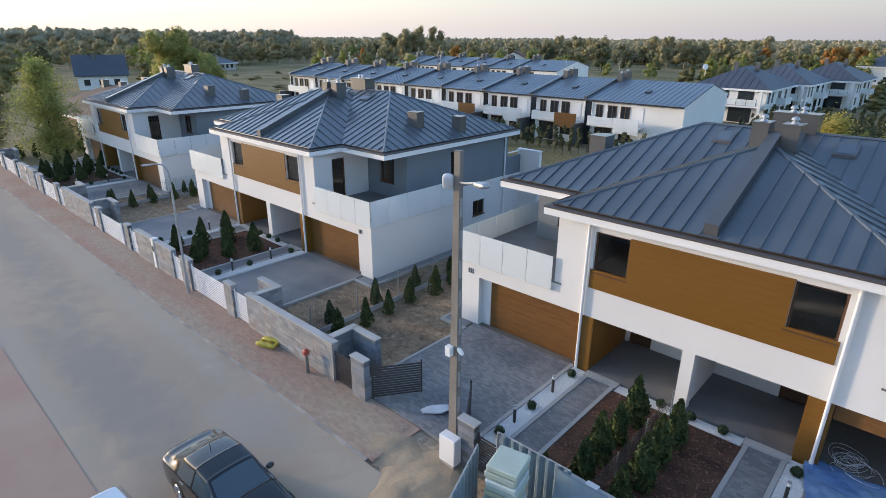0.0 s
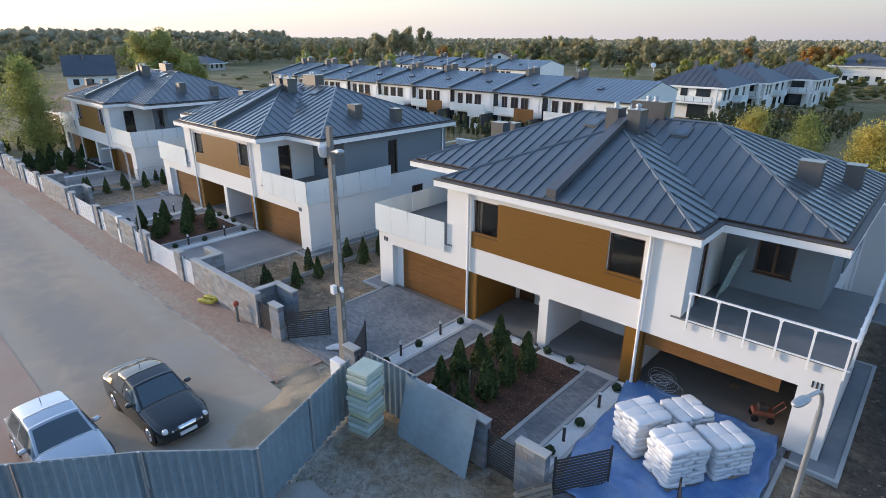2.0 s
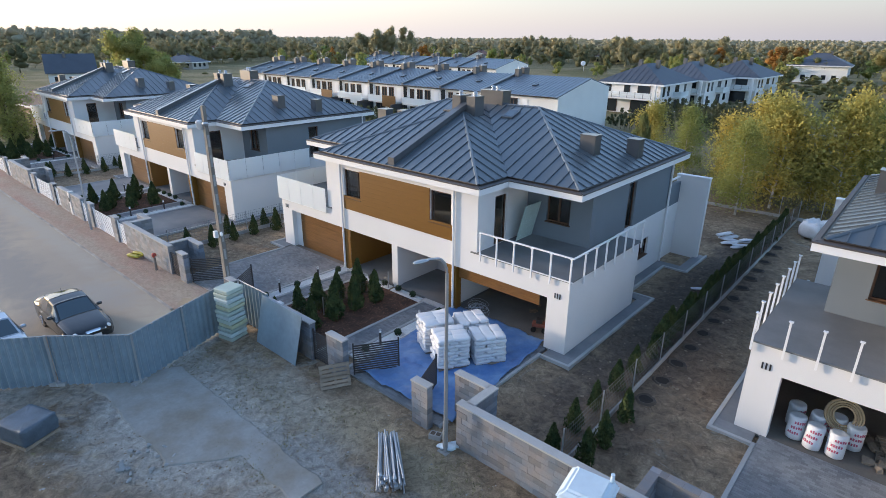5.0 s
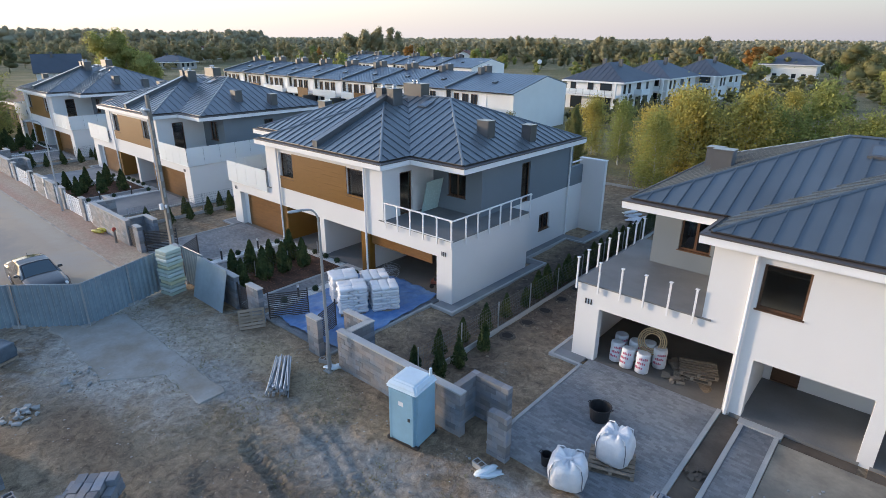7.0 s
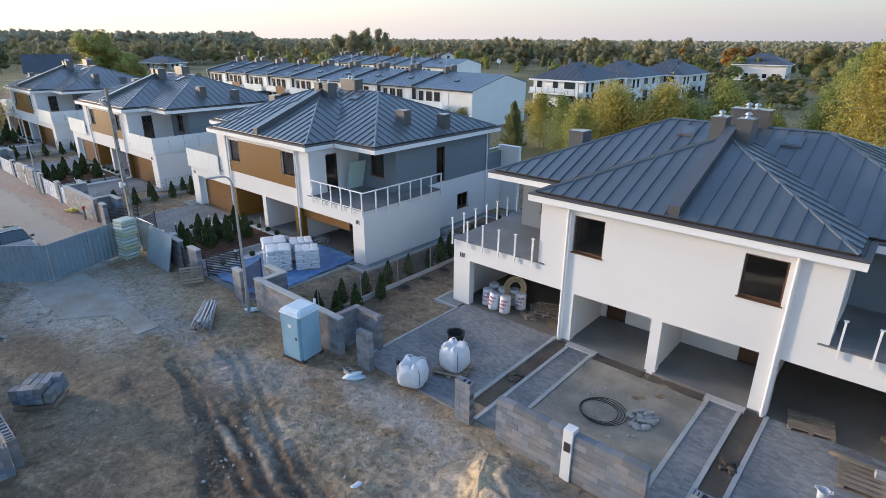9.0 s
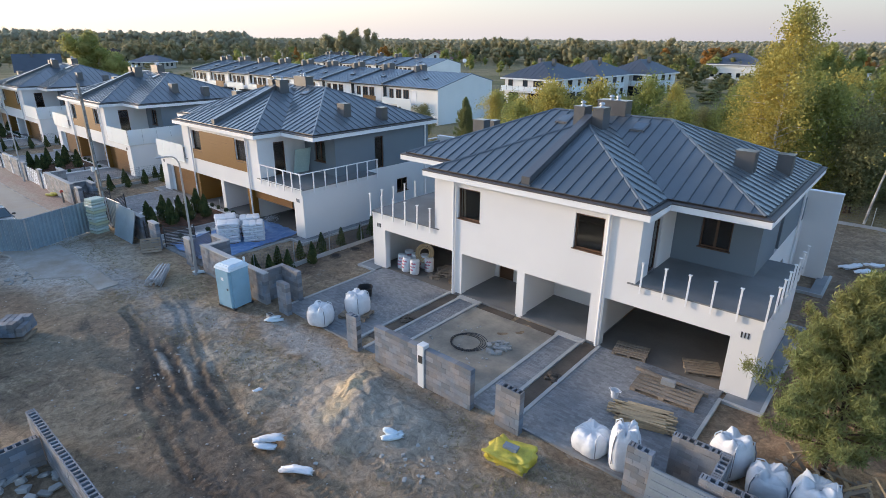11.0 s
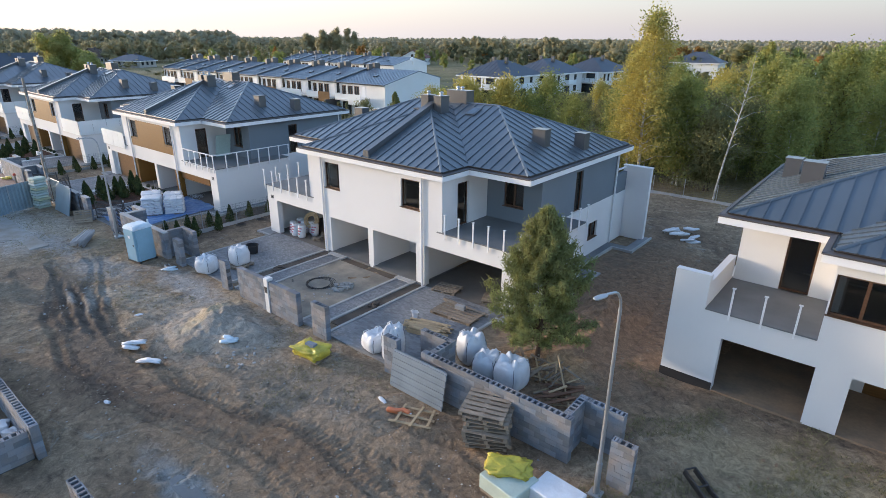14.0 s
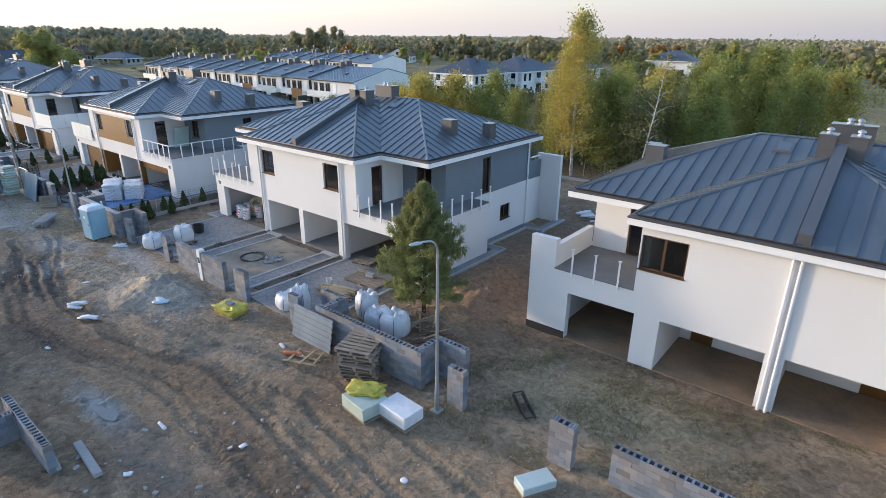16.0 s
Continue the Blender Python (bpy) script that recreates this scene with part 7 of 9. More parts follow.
pipe(bm, [(0.4, -0.2, 0.45), (0.75, -0.2, 0.9), (0.75, 0.2, 0.9), (0.4, 0.2, 0.45)], 0.02, 6)
part("handlebar", bm, RUSTRED, cart)
wc = thing("wire_coil", "tangle of thin pale wire on the garage floor", "wire", m=pose(0.15, 17.6, 0.1))
rng = random.Random(12)
for k in range(12):
    bm = bmesh.new()
    cx_, cy_, r = rng.uniform(-.3, .3), rng.uniform(-.3, .3), rng.uniform(.25, .5)
    pipe(bm, [(cx_ + r * math.cos(t), cy_ + r * math.sin(t), 0.02 + 0.02 * k + 0.05 * math.sin(2 * t + k)) for t in np.linspace(0, 6.1, 18)], 0.006, 4)
    part("loop", bm, PLASTICW, wc)
# raised garage door and the fallen foil sheet on the unfinished balcony
bpart("garage_door", (4.05, 8.3, 0.15, 0.2, 1.75, LINTEL), DOORWOOD, houses["c"], "half-raised golden oak garage door")
SHEETGLASS = surface("pale_green_sheet", (0.50, 0.64, 0.60), 0.25, 0.06, 1.0, 10, 0.0)
gp = thing("glass_sheets", "pale green glass sheets leaning on the balcony wall", "glass", m=pose(c0 + 5.5, FRONT + 2.4, SLAB + 0.06, 0, 14, 0))
for k in range(2):
    bpart("sheet", (k * 0.03, k * 0.03 + 0.012, 0, 1.25, 0, 1.75), SHEETGLASS, gp)
# number plates on the house piers: plain bars
for cx, s in ((c0, 1), (c0, -1), (HX, -1), (HX, 1), (HX - 2 * PERIOD, 1)):
    n = thing("house_number", "dark house number on the white pier", "sign", "house numbers", m=pose(cx + s * 9.2, FRONT - 0.012, 2.5))
    for x in (-0.11, 0.0, 0.11):
        bpart("bar", (x - 0.025, x + 0.025, -0.006, 0.008, -0.11, 0.11), INK, n)

# small white scraps lying about the site
rng = random.Random(15)
for x, yy in ((31.6, 2.9), (34.6, 4.1), (33.0, 1.2), (23.0, 2.2), (37.8, 3.2), (39.6, 6.3), (17.0, 5.9), (30.4, 8.6)):
    bm = bmesh.new()
    soft_box(bm, rng.uniform(.2, .45), rng.uniform(.12, .25), 0.05, 4, 0.5, x, 14, 6)
    sc = part("foil_scrap", bm, PLASTICW, smooth=True, m=pose(x, yy, ground_height(x, yy), rng.uniform(-8, 8), rng.uniform(-8, 8), rng.uniform(0, 180)))
    tagged(sc, "small crumpled scrap of white foil on the mud", "scrap", "foil scraps")

insulation_stack(pose(42.74, 8.55, 0.0, 0, 0, 60), 1, 1.1, 0.6, 0.3, (XPS_WRAP,), "pale blue wrapped pack of insulation on the earth")
for i, (dx, a) in enumerate(((0.0, 20), (0.22, 35), (0.4, 5))):
    cn = thing("canister", "orange-red plastic canister lying on the ground", "canister", "canisters", m=pose(31.15 + dx, 8.35 + 0.12 * i, 0.03, 0, 0, a))
    bm = bmesh.new()
    soft_box(bm, 0.42, 0.17, 0.17, 3.5, 0.04, i, 16, 10)
    part("body", bm, ORANGEPLAST, cn, smooth=True)
    bm = bmesh.new()
    tube(bm, (0.2, 0, 0.085), (0.26, 0, 0.085), 0.03, 0.03, 10)
    part("cap", bm, PLASTICW, cn, "white screw cap")


# ---- plants ----
def leaf_quads(centres, size, rng, up=0.0, aspect=0.55):
    """Small leaf-like quads round the given points."""
    c = np.asarray(centres, dtype=float)
    n = len(c)
    a = rng.normal(size=(n, 3))
    a[:, 2] += up
    a /= np.linalg.norm(a, axis=1)[:, None]
    b = np.cross(a, rng.normal(size=(n, 3)))
    b /= np.linalg.norm(b, axis=1)[:, None]
    s = size * rng.uniform(0.6, 1.4, size=(n, 1))
    v = np.stack([c - a * s, c + b * s * aspect, c + a * s, c - b * s * aspect], axis=1).reshape(-1, 3)
    f = np.arange(4 * n).reshape(-1, 4)
    return v.tolist(), f.tolist()


def thuja(seed, h=1.5, r=0.32):
    rng = np.random.default_rng(seed)
    t = thing("thuja", "young green thuja shrub", "shrub", "thujas")
    n = int(1150 * h)
    z = rng.random(n) ** 0.8
    prof = np.clip(np.minimum(z * 5 + 0.45, 1.0) * (1 - z) ** 0.72, 0.02, 1)
    ang = rng.random(n) * 2 * math.pi
    wob = 1 + 0.22 * np.sin(ang * 3 + seed + z * 7) + 0.15 * np.sin(ang * 5 + z * 12)
    rad = r * prof * wob * (0.72 + 0.33 * rng.random(n))
    c = np.stack([rad * np.cos(ang), rad * np.sin(ang), 0.06 + z * (h - 0.06)], axis=1)
    v, f = leaf_quads(c, 0.055, rng, 1.3, 0.5)
    raw_mesh("crown", v, f, THUJALEAF, t)
    bm = bmesh.new()
    tube(bm, (0, 0, -0.05), (0, 0, h * 0.85), 0.03, 0.01, 7)
    for k in range(6):
        zz = 0.1 + k * h * 0.13
        a = k * 2.4
        tube(bm, (0, 0, zz), (r * 0.5 * math.cos(a), r * 0.5 * math.sin(a), zz + 0.25), 0.012, 0.004, 5)
    part("trunk", bm, BARK, t)
    bm = bmesh.new()
    soft_box(bm, r * 1.1, r * 1.1, h * 0.84, 1.6, 0.25, seed, 12, 9)
    part("inner_foliage", bm, THUJALEAF, t)
    return t


THUJAS = []
for k in range(3):
    THUJAS.append(thuja(k + 1, 1.5, 0.34))
used = [False] * 3
rngp = random.Random(77)


def plant(x, y, h=1.5, w=1.0):
    k = rngp.randrange(3)
    s = h / 1.5
    m = pose(x, y, ground_height(x, y), 0, 0, rngp.uniform(0, 360)) @ Matrix.Diagonal((s * w, s * w, s, 1))
    if not used[k]:
        used[k] = True
        THUJAS[k].matrix_basis = m
        return THUJAS[k]
    ob = copy_thing(THUJAS[k], Matrix.Identity(4))
    ob.matrix_basis = m
    return ob


# mulch bed of the finished pair
for x, y, h in ((-5.4, 11.7, 1.35), (-5.5, 12.8, 1.5), (-5.45, 13.9, 1.3), (-5.5, 15.2, 1.55), (-4.2, 11.5, 1.3), (-4.15, 12.7, 1.55), (-4.2, 13.9, 1.45), (-4.15, 15.1, 1.4), (-6.2, 11.0, 0.9)):
    plant(x, y, h * 1.22, 1.05)
for cx in (HX - 2 * PERIOD, HX - 3 * PERIOD):
    for x, y, h in ((1.55, 13.5, 1.5), (1.8, 15.0, 1.5), (1.1, 11.9, 1.35), (0.5, 12.5, 1.25), (-1.5, 11.9, 1.35), (-1.4, 13.4, 1.45), (-1.5, 15.0, 1.5), (-0.4, 14.5, 1.3)):
        plant(cx + x, y, h * 1.2, 1.1)
for cx in (-17.05, -43.1, -69):
    for i in range(8):
        plant(cx + rngp.uniform(-.15, .15), 12.1 + i * 1.45, rngp.uniform(1.2, 1.6), 1.0)
        if i % 2 == 0:
            plant(cx - 1.15, 12.6 + i * 1.3, rngp.uniform(1.0, 1.4), 1.0)
for i in range(6):
    plant(7.6 + rngp.uniform(-.08, .08), 11.7 + i * 1.5, rngp.uniform(1.0, 1.35), 1.05)
for i in range(24):
    plant(7.6 + rngp.uniform(-.08, .08), 20.3 + i * 0.95, rngp.uniform(1.1, 1.6), 1.15)
for y in (12.0, 13.15, 14.75):
    plant(8.6, y, 1.35, 1.0)
for i in range(14):
    plant(-58.5 - rngp.uniform(0, 3), 11.8 + i * 1.3, rngp.uniform(1.3, 1.9), 1.2)

# planting pits along the wire fence
# near-black colour that paints the shade inside a deep hole
PITSHADE = surface("pit_shade", (0.032, 0.024, 0.018), 0.95, 0.3, 1.5, 12, 0.6)
for i in range(14):
    y = 16.35 + i * 1.56
    x = 8.62 - 0.025 * i
    rp = random.Random(i)
    pit = thing("planting_pit", "freshly dug dark planting pit in the bare earth", "pit", "planting pits", m=pose(x, y, ground_height(x, y), 0, 0, rp.uniform(0, 360)))
    n = 18
    rr = [1 + 0.2 * noise.noise((math.cos(2 * math.pi * k / n) * 1.5 + i, math.sin(2 * math.pi * k / n) * 1.5, 0)) for k in range(n)]

    def loop(bm, r, z):
        return [bm.verts.new((r * q * math.cos(2 * math.pi * k / n), 0.9 * r * q * math.sin(2 * math.pi * k / n), z)) for k, q in enumerate(rr)]
    bm = bmesh.new()
    rings = [loop(bm, 0.42, -0.06), loop(bm, 0.32, 0.075), loop(bm, 0.25, 0.05)]
    for lo, hi in zip(rings, rings[1:]):
        for k in range(n):
            bm.faces.new((lo[k], lo[(k + 1) % n], hi[(k + 1) % n], hi[k]))
    part("soil_rim", bm, SOIL, pit)
    # flat disc above the ground, coloured as the hole's shade
    bm = bmesh.new()
    bm.faces.new(loop(bm, 0.26, 0.048))
    part("pit_shade_disc", bm, PITSHADE, pit)


def boxwood(x, y, r=0.16):
    rng = np.random.default_rng(int(abs(x * 13 + y * 7)))
    b = thing("boxwood_ball", "small clipped boxwood ball in white pebbles", "shrub", "boxwood balls", m=pose(x, y, 0.07))
    d = rng.normal(size=(420, 3))
    d /= np.linalg.norm(d, axis=1)[:, None]
    c = d * r * rng.uniform(0.8, 1.05, size=(420, 1)) + np.array([0, 0, r * 0.9])
    v, f = leaf_quads(c, 0.024, rng, 0.2, 0.6)
    raw_mesh("leaf_ball", v, f, BOXLEAF, b)
    bm = bmesh.new()
    soft_box(bm, r * 1.7, r * 1.7, r * 1.7, 2, 0.1, 3, 12, 8)
    part("inner_foliage", bm, BOXLEAF, b, m=pose(0, 0, 0.02))


def bollard(x, y):
    b = thing("bollard_light", "dark garden bollard light with a white head", "bollard light", "bollard lights", m=pose(x, y, 0.06))
    bm = bmesh.new()
    tube(bm, (0, 0, 0), (0, 0, 0.55), 0.05, 0.05, 12)
    part("post", bm, DARKMETAL, b)
    bm = bmesh.new()
    tube(bm, (0, 0, 0.55), (0, 0, 0.66), 0.052, 0.052, 12)
    part("diffuser", bm, WHITE_TRIM, b, "white diffuser")
    bm = bmesh.new()
    tube(bm, (0, 0, 0.66), (0, 0, 0.69), 0.06, 0.055, 12)
    part("cap", bm, STEEL, b)


for cx in (c0, c0 - PERIOD, c0 - 2 * PERIOD):
    for s in (1, -1):
        for y in (12.6, 14.9):
            bollard(cx + s * 3.66, y)
        for y in (11.8, 13.6, 16.2):
            boxwood(cx + s * 3.66, y)
        for x in (0.5, 1.5):
            boxwood(cx + s * x, FRONT - 0.28)


# ---- wire fences ----
def wire_fence(a, b, h=1.4, step=2.5, label="wire mesh fence on a low concrete base", base=True):
    f = thing("wire_fence", label, "fence", "wire fences")
    a, b = Vector((*a, 0)), Vector((*b, 0))
    d = b - a
    n = max(1, round(d.length / step))
    for i in range(n + 1):
        p = a + d * (i / n)
        bm = bmesh.new()
        tube(bm, p + Vector((0, 0, -0.1)), p + Vector((0, 0, h + 0.05)), 0.025, 0.025, 8)
        part("post", bm, STEEL, f)
    q = d.normalized()
    if base:
        bm = bmesh.new()
        obox(bm, Matrix.Translation((a + b) / 2 - Vector((0, 0, 0.1))) @ Matrix.Rotation(math.atan2(d.y, d.x), 4, "Z"), (b - a).length, 0.06, 0.32)
        part("base_panel", bm, KERB, f)
    bm = bmesh.new()
    for k in range(8):
        z = 0.25 + k * (h - 0.25) / 7
        tube(bm, a + Vector((0, 0, z)), b + Vector((0, 0, z)), 0.006, 0.006, 3, False)
    m = int((b - a).length / 0.14)
    for k in range(m):
        p = a + q * (k * 0.14)
        tube(bm, p + Vector((0, 0, 0.22)), p + Vector((0, 0, h)), 0.005, 0.005, 3, False)
    ob = part("mesh_wire", bm, WIRE, f)
    ob["kind"] = "stuff"


wire_fence((8.12, 11.4), (8.0, 43.8))
wire_fence((-16.0, 43.8), (60.0, 43.9), 1.5, 2.5, "wire mesh fence at the end of the gardens")
wire_fence((-17.9, 11.4), (-18.0, 43.8))
wire_fence((-4.85, 10.6), (-4.85, 16.6), 0.9, 2.0, "low wire fence between two front beds", False)
wire_fence((-44.1, 11.4), (-44.1, 43.8))


# ---- trees ----
def build_tree(name, label, h, r, crown_from, n_leaf, leaf, leafmat, bark, seed, trunk_r=0.12, droop=0.0, lean=0.0, shape=1.0, limbs=26, clump=0.45):
    """A tapered trunk with limbs, and a crown of many small leaves in loose clumps round them."""
    rng = np.random.default_rng(seed)
    t = thing(name, label, "tree", "trees")
    bm = bmesh.new()
    pts = []
    for i in range(9):
        k = i / 8
        pts.append(Vector((lean * k * h + 0.12 * math.sin(k * 5 + seed), 0.1 * math.sin(k * 4 + seed * 2), k * h * 0.96)))
    for i in range(8):
        tube(bm, pts[i], pts[i + 1], trunk_r * (1 - i / 8.6), trunk_r * (1 - (i + 1) / 8.6), 9, False)
    part("trunk", bm, bark, t, smooth=True)
    centres = []
    bm = bmesh.new()
    for i in range(limbs):
        k = crown_from + (1 - crown_from) * (i + 0.5) / limbs
        base = pts[min(7, int(k * 8))].lerp(pts[min(8, int(k * 8) + 1)], k * 8 % 1)
        u = (k - crown_from) / (1 - crown_from)
        reach = r * (max(0.10, math.sin(math.pi * min(1, (u * 0.86 + 0.14) ** shape))) ** 0.75) * rng.uniform(0.42, 1.25)
        a = i * 2.4 + rng.uniform(-.4, .4)
        reach *= 1 + 0.22 * math.sin(a * 2 + seed + 4 * u)
        tip = base + Vector((reach * math.cos(a), reach * math.sin(a), reach * (0.45 - droop) + 0.12 * h * (1 - u) * 0.3))
        mid = base.lerp(tip, 0.5) + Vector((0, 0, 0.12 * reach))
        tube(bm, base, mid, trunk_r * 0.32 * (1 - 0.6 * u), trunk_r * 0.18 * (1 - 0.6 * u), 5, False)
        tube(bm, mid, tip, trunk_r * 0.18 * (1 - 0.6 * u), trunk_r * 0.05, 5, False)
        for _ in range(5):
            s = rng.uniform(0.3, 1.08)
            p = base.lerp(mid, s * 2) if s < 0.5 else mid.lerp(tip, s * 2 - 1)
            centres.append((p.x + rng.normal() * 0.12 * r, p.y + rng.normal() * 0.12 * r, p.z + rng.normal() * 0.1 * r - droop * 0.35))
    tagged(part("branchwork", bm, bark, t), kind="stuff")
    cen = np.array(centres)
    weight = rng.random(len(cen)) ** 1.6 + 0.04
    pick = rng.choice(len(cen), n_leaf, p=weight / weight.sum())
    off = rng.normal(size=(n_leaf, 3)) * np.array([clump, clump, clump * (0.75 + droop)])
    v, f = leaf_quads(cen[pick] + off, leaf, rng, 0.3, 0.6)
    raw_mesh("crown", v, f, leafmat, t)
    return t


def leaf_mat(name, a, b, isl=0.35, through_=0.35):
    """Leaves: matt, and partly letting light through."""
    m = surface(name, a, 0.75, 0.25, 0.35, 3, 0.0, island=isl, tint=b, spec=0.25)
    n, l = m.node_tree.nodes, m.node_tree.links
    p = n["Principled BSDF"]
    tr, mx = n.new("ShaderNodeBsdfTranslucent"), n.new("ShaderNodeMixShader")
    l.new(p.inputs["Base Color"].links[0].from_socket, tr.inputs["Color"])
    mx.inputs[0].default_value = through_
    l.new(p.outputs[0], mx.inputs[1])
    l.new(tr.outputs[0], mx.inputs[2])
    l.new(mx.outputs[0], n["Material Output"].inputs["Surface"])
    return m


BIRCHLEAF = leaf_mat("birch_leaves", (0.52, 0.42, 0.11), (0.38, 0.36, 0.11), 0.2, 0.45)
BIRCHGREEN = leaf_mat("birch_leaves_green", (0.26, 0.30, 0.10), (0.37, 0.36, 0.105), 0.2, 0.45)
DARKLEAF = leaf_mat("dark_green_leaves", (0.12, 0.135, 0.075), (0.17, 0.165, 0.085), 0.2, 0.4)
MIDLEAF = leaf_mat("mid_green_leaves", (0.20, 0.21, 0.10), (0.28, 0.25, 0.105), 0.2, 0.45)
# these two leaf colours are paled to paint in the haze of distance
HAZYLEAF = leaf_mat("hazy_far_leaves", (0.44, 0.43, 0.32), (0.50, 0.45, 0.31), 0.06, 0.5)
HAZYOLIVE = leaf_mat("hazy_olive_autumn_leaves", (0.33, 0.32, 0.195), (0.42, 0.36, 0.20), 0.08, 0.5)
LIMELEAF = leaf_mat("pale_green_leaves", (0.33, 0.36, 0.12), (0.42, 0.38, 0.13), 0.15, 0.5)
ORANGELEAF = leaf_mat("orange_leaves", (0.42, 0.20, 0.05), (0.33, 0.18, 0.05), 0.2, 0.4)
REDLEAF = leaf_mat("red_shrub_leaves", (0.26, 0.09, 0.05), (0.20, 0.10, 0.05))
PINELEAF = leaf_mat("pine_needles", (0.20, 0.245, 0.095), (0.30, 0.29, 0.11), 0.25, 0.4)


def build_pine(h=6.2, seed=5):
    """A young pine: whorls of boughs that turn up at their ends, with needle brushes along them."""
    rng = np.random.default_rng(seed)
    t = thing("pine_tree", "young pine with dense green needles", "tree", "trees")
    bm = bmesh.new()
    tube(bm, (0, 0, -0.1), (0.08, 0.05, h * 0.55), 0.11, 0.06, 10, False)
    tube(bm, (0.08, 0.05, h * 0.55), (0.0, 0.0, h * 0.98), 0.06, 0.015, 10, False)
    part("trunk", bm, BARK, t, smooth=True)
    bm = bmesh.new()
    cen, out = [], []
    whorls = 14
    for i in range(whorls):
        u = i / (whorls - 1)
        z = h * (0.16 + 0.80 * u ** 0.92)
        reach = 2.25 * min(1.0, 0.72 + 2.4 * u) * (1 - u) ** 0.95 + 0.10
        for k in range(7):
            a = k * 0.898 + i * 0.55 + rng.uniform(-.3, .3)
            r = reach * rng.uniform(0.55, 1.15) * (1 + 0.14 * math.sin(a * 2 + 1.3 * i))
            base = np.array([0, 0, z])
            tip = base + np.array([math.cos(a) * r, math.sin(a) * r, r * (0.16 + 0.75 * u) + 0.10])
            tube(bm, base, tip, 0.028 * (1.2 - u), 0.008, 5, False)
            for s in np.linspace(0.38, 1.0, 5):
                p = base + (tip - base) * s
                for sd in (-1, 0, 1):
                    w = 0.34 * r * (1.15 - s) * sd
                    q = p + np.array([-math.sin(a) * w + math.cos(a) * abs(w) * 0.6, math.cos(a) * w + math.sin(a) * abs(w) * 0.6, 0.10 + 0.35 * abs(w)]) + rng.normal(size=3) * 0.05
                    tube(bm, p, q, 0.008, 0.004, 4, False)
                    cen += [p * 0.5 + q * 0.5, q]
    cen += [np.array([0, 0, z]) for z in np.linspace(h * 0.9, h, 5)]
    tagged(part("branchwork", bm, BARK, t), kind="stuff")
    cen = np.array(cen)
    per = 22
    c = np.repeat(cen, per, axis=0) + rng.normal(size=(len(cen) * per, 3)) * np.array([0.07, 0.07, 0.10])
    v, f = leaf_quads(c, 0.095, rng, 0.9, 0.15)
    raw_mesh("needle_crown", v, f, PINELEAF, t)
    return t


pine = build_pine()
pine_b = copy_thing(pine, Matrix.Identity(4))
pine_b.matrix_basis = pose(-4.4, 45.1, 0, 0, 0, 70) @ Matrix.Diagonal((0.6, 0.6, 0.97, 1))
pine.matrix_basis = pose(33.35, 14.35, 0.1)

birch_a = build_tree("birch_tree", "tall slim birch with yellowing leaves", 14.6, 2.7, 0.14, 14000, 0.095, BIRCHLEAF, BIRCHBARK, 21, 0.16, 0.3, 0.0, 0.68, 60, 0.40)
birch_a.matrix_basis = pose(25.1, 45.2, 0)
birch_a2 = copy_thing(birch_a, Matrix.Identity(4))
birch_a2.matrix_basis = pose(23.4, 46.4, 0, 0, -2, 130) @ Matrix.Diagonal((0.85, 0.85, 0.8, 1))
birch_b = build_tree("birch_tree", "young birch with green and yellow leaves", 9.0, 2.3, 0.10, 9000, 0.10, BIRCHGREEN, BIRCHBARK, 22, 0.11, 0.2, 0.02, 0.8, 36, 0.42)
birch_b.matrix_basis = pose(21.5, 49.5, 0)
birch_c = build_tree("birch_tree", "leaning, nearly bare birch with a white trunk", 12.0, 1.5, 0.35, 260, 0.08, BIRCHLEAF, BIRCHBARK, 23, 0.09, 0.1, 0.02, 0.9, 26, 0.5)
birch_c.matrix_basis = pose(31.75, 44.9, 0, 0, 4, 0)
birch_d = build_tree("birch_tree", "bushy birch with golden leaves", 8.0, 2.5, 0.08, 7500, 0.112, BIRCHLEAF, BIRCHBARK, 24, 0.10, 0.25, 0.0, 0.75, 34, 0.5)
birch_d.matrix_basis = pose(4.4, 41.4 + 6, 0)
dark_a = build_tree("broadleaf_tree", "dark green broadleaf tree", 7.5, 2.6, 0.06, 7500, 0.11, MIDLEAF, BARK, 25, 0.13, 0.0, 0.0, 0.8, 34, 0.5)
dark_a.matrix_basis = pose(29.0, 52.0, 0)
tall_green = build_tree("broadleaf_tree", "tall bright green tree with a pointed crown", 9.6, 2.5, 0.04, 15000, 0.095, BIRCHGREEN, BARK, 29, 0.14, 0.1, 0.0, 0.62, 54, 0.42)
tall_green.matrix_basis = pose(-63.0, 14.0, 0)
rt = random.Random(31)
for i in range(50):
    x, y = rt.uniform(0, 36), 47 + 33 * rt.random() ** 1.4
    if y < 51 and not (2 < x < 34):
        continue
    if x > 36 and y > 60:
        x -= 12
    src = rt.choice((birch_b, birch_b, birch_d, dark_a, dark_a))
    s = rt.choice((0.45, 0.6, 0.7, 0.85, 1.0)) * rt.uniform(0.9, 1.1) * (1.0 if x > 12 else 0.8)
    ob = copy_thing(src, Matrix.Identity(4))
    ob.matrix_basis = pose(x, y, 0, 0, 0, rt.uniform(0, 360)) @ Matrix.Diagonal((s * rt.uniform(0.75, 1.0), s * rt.uniform(0.75, 1.0), s, 1))
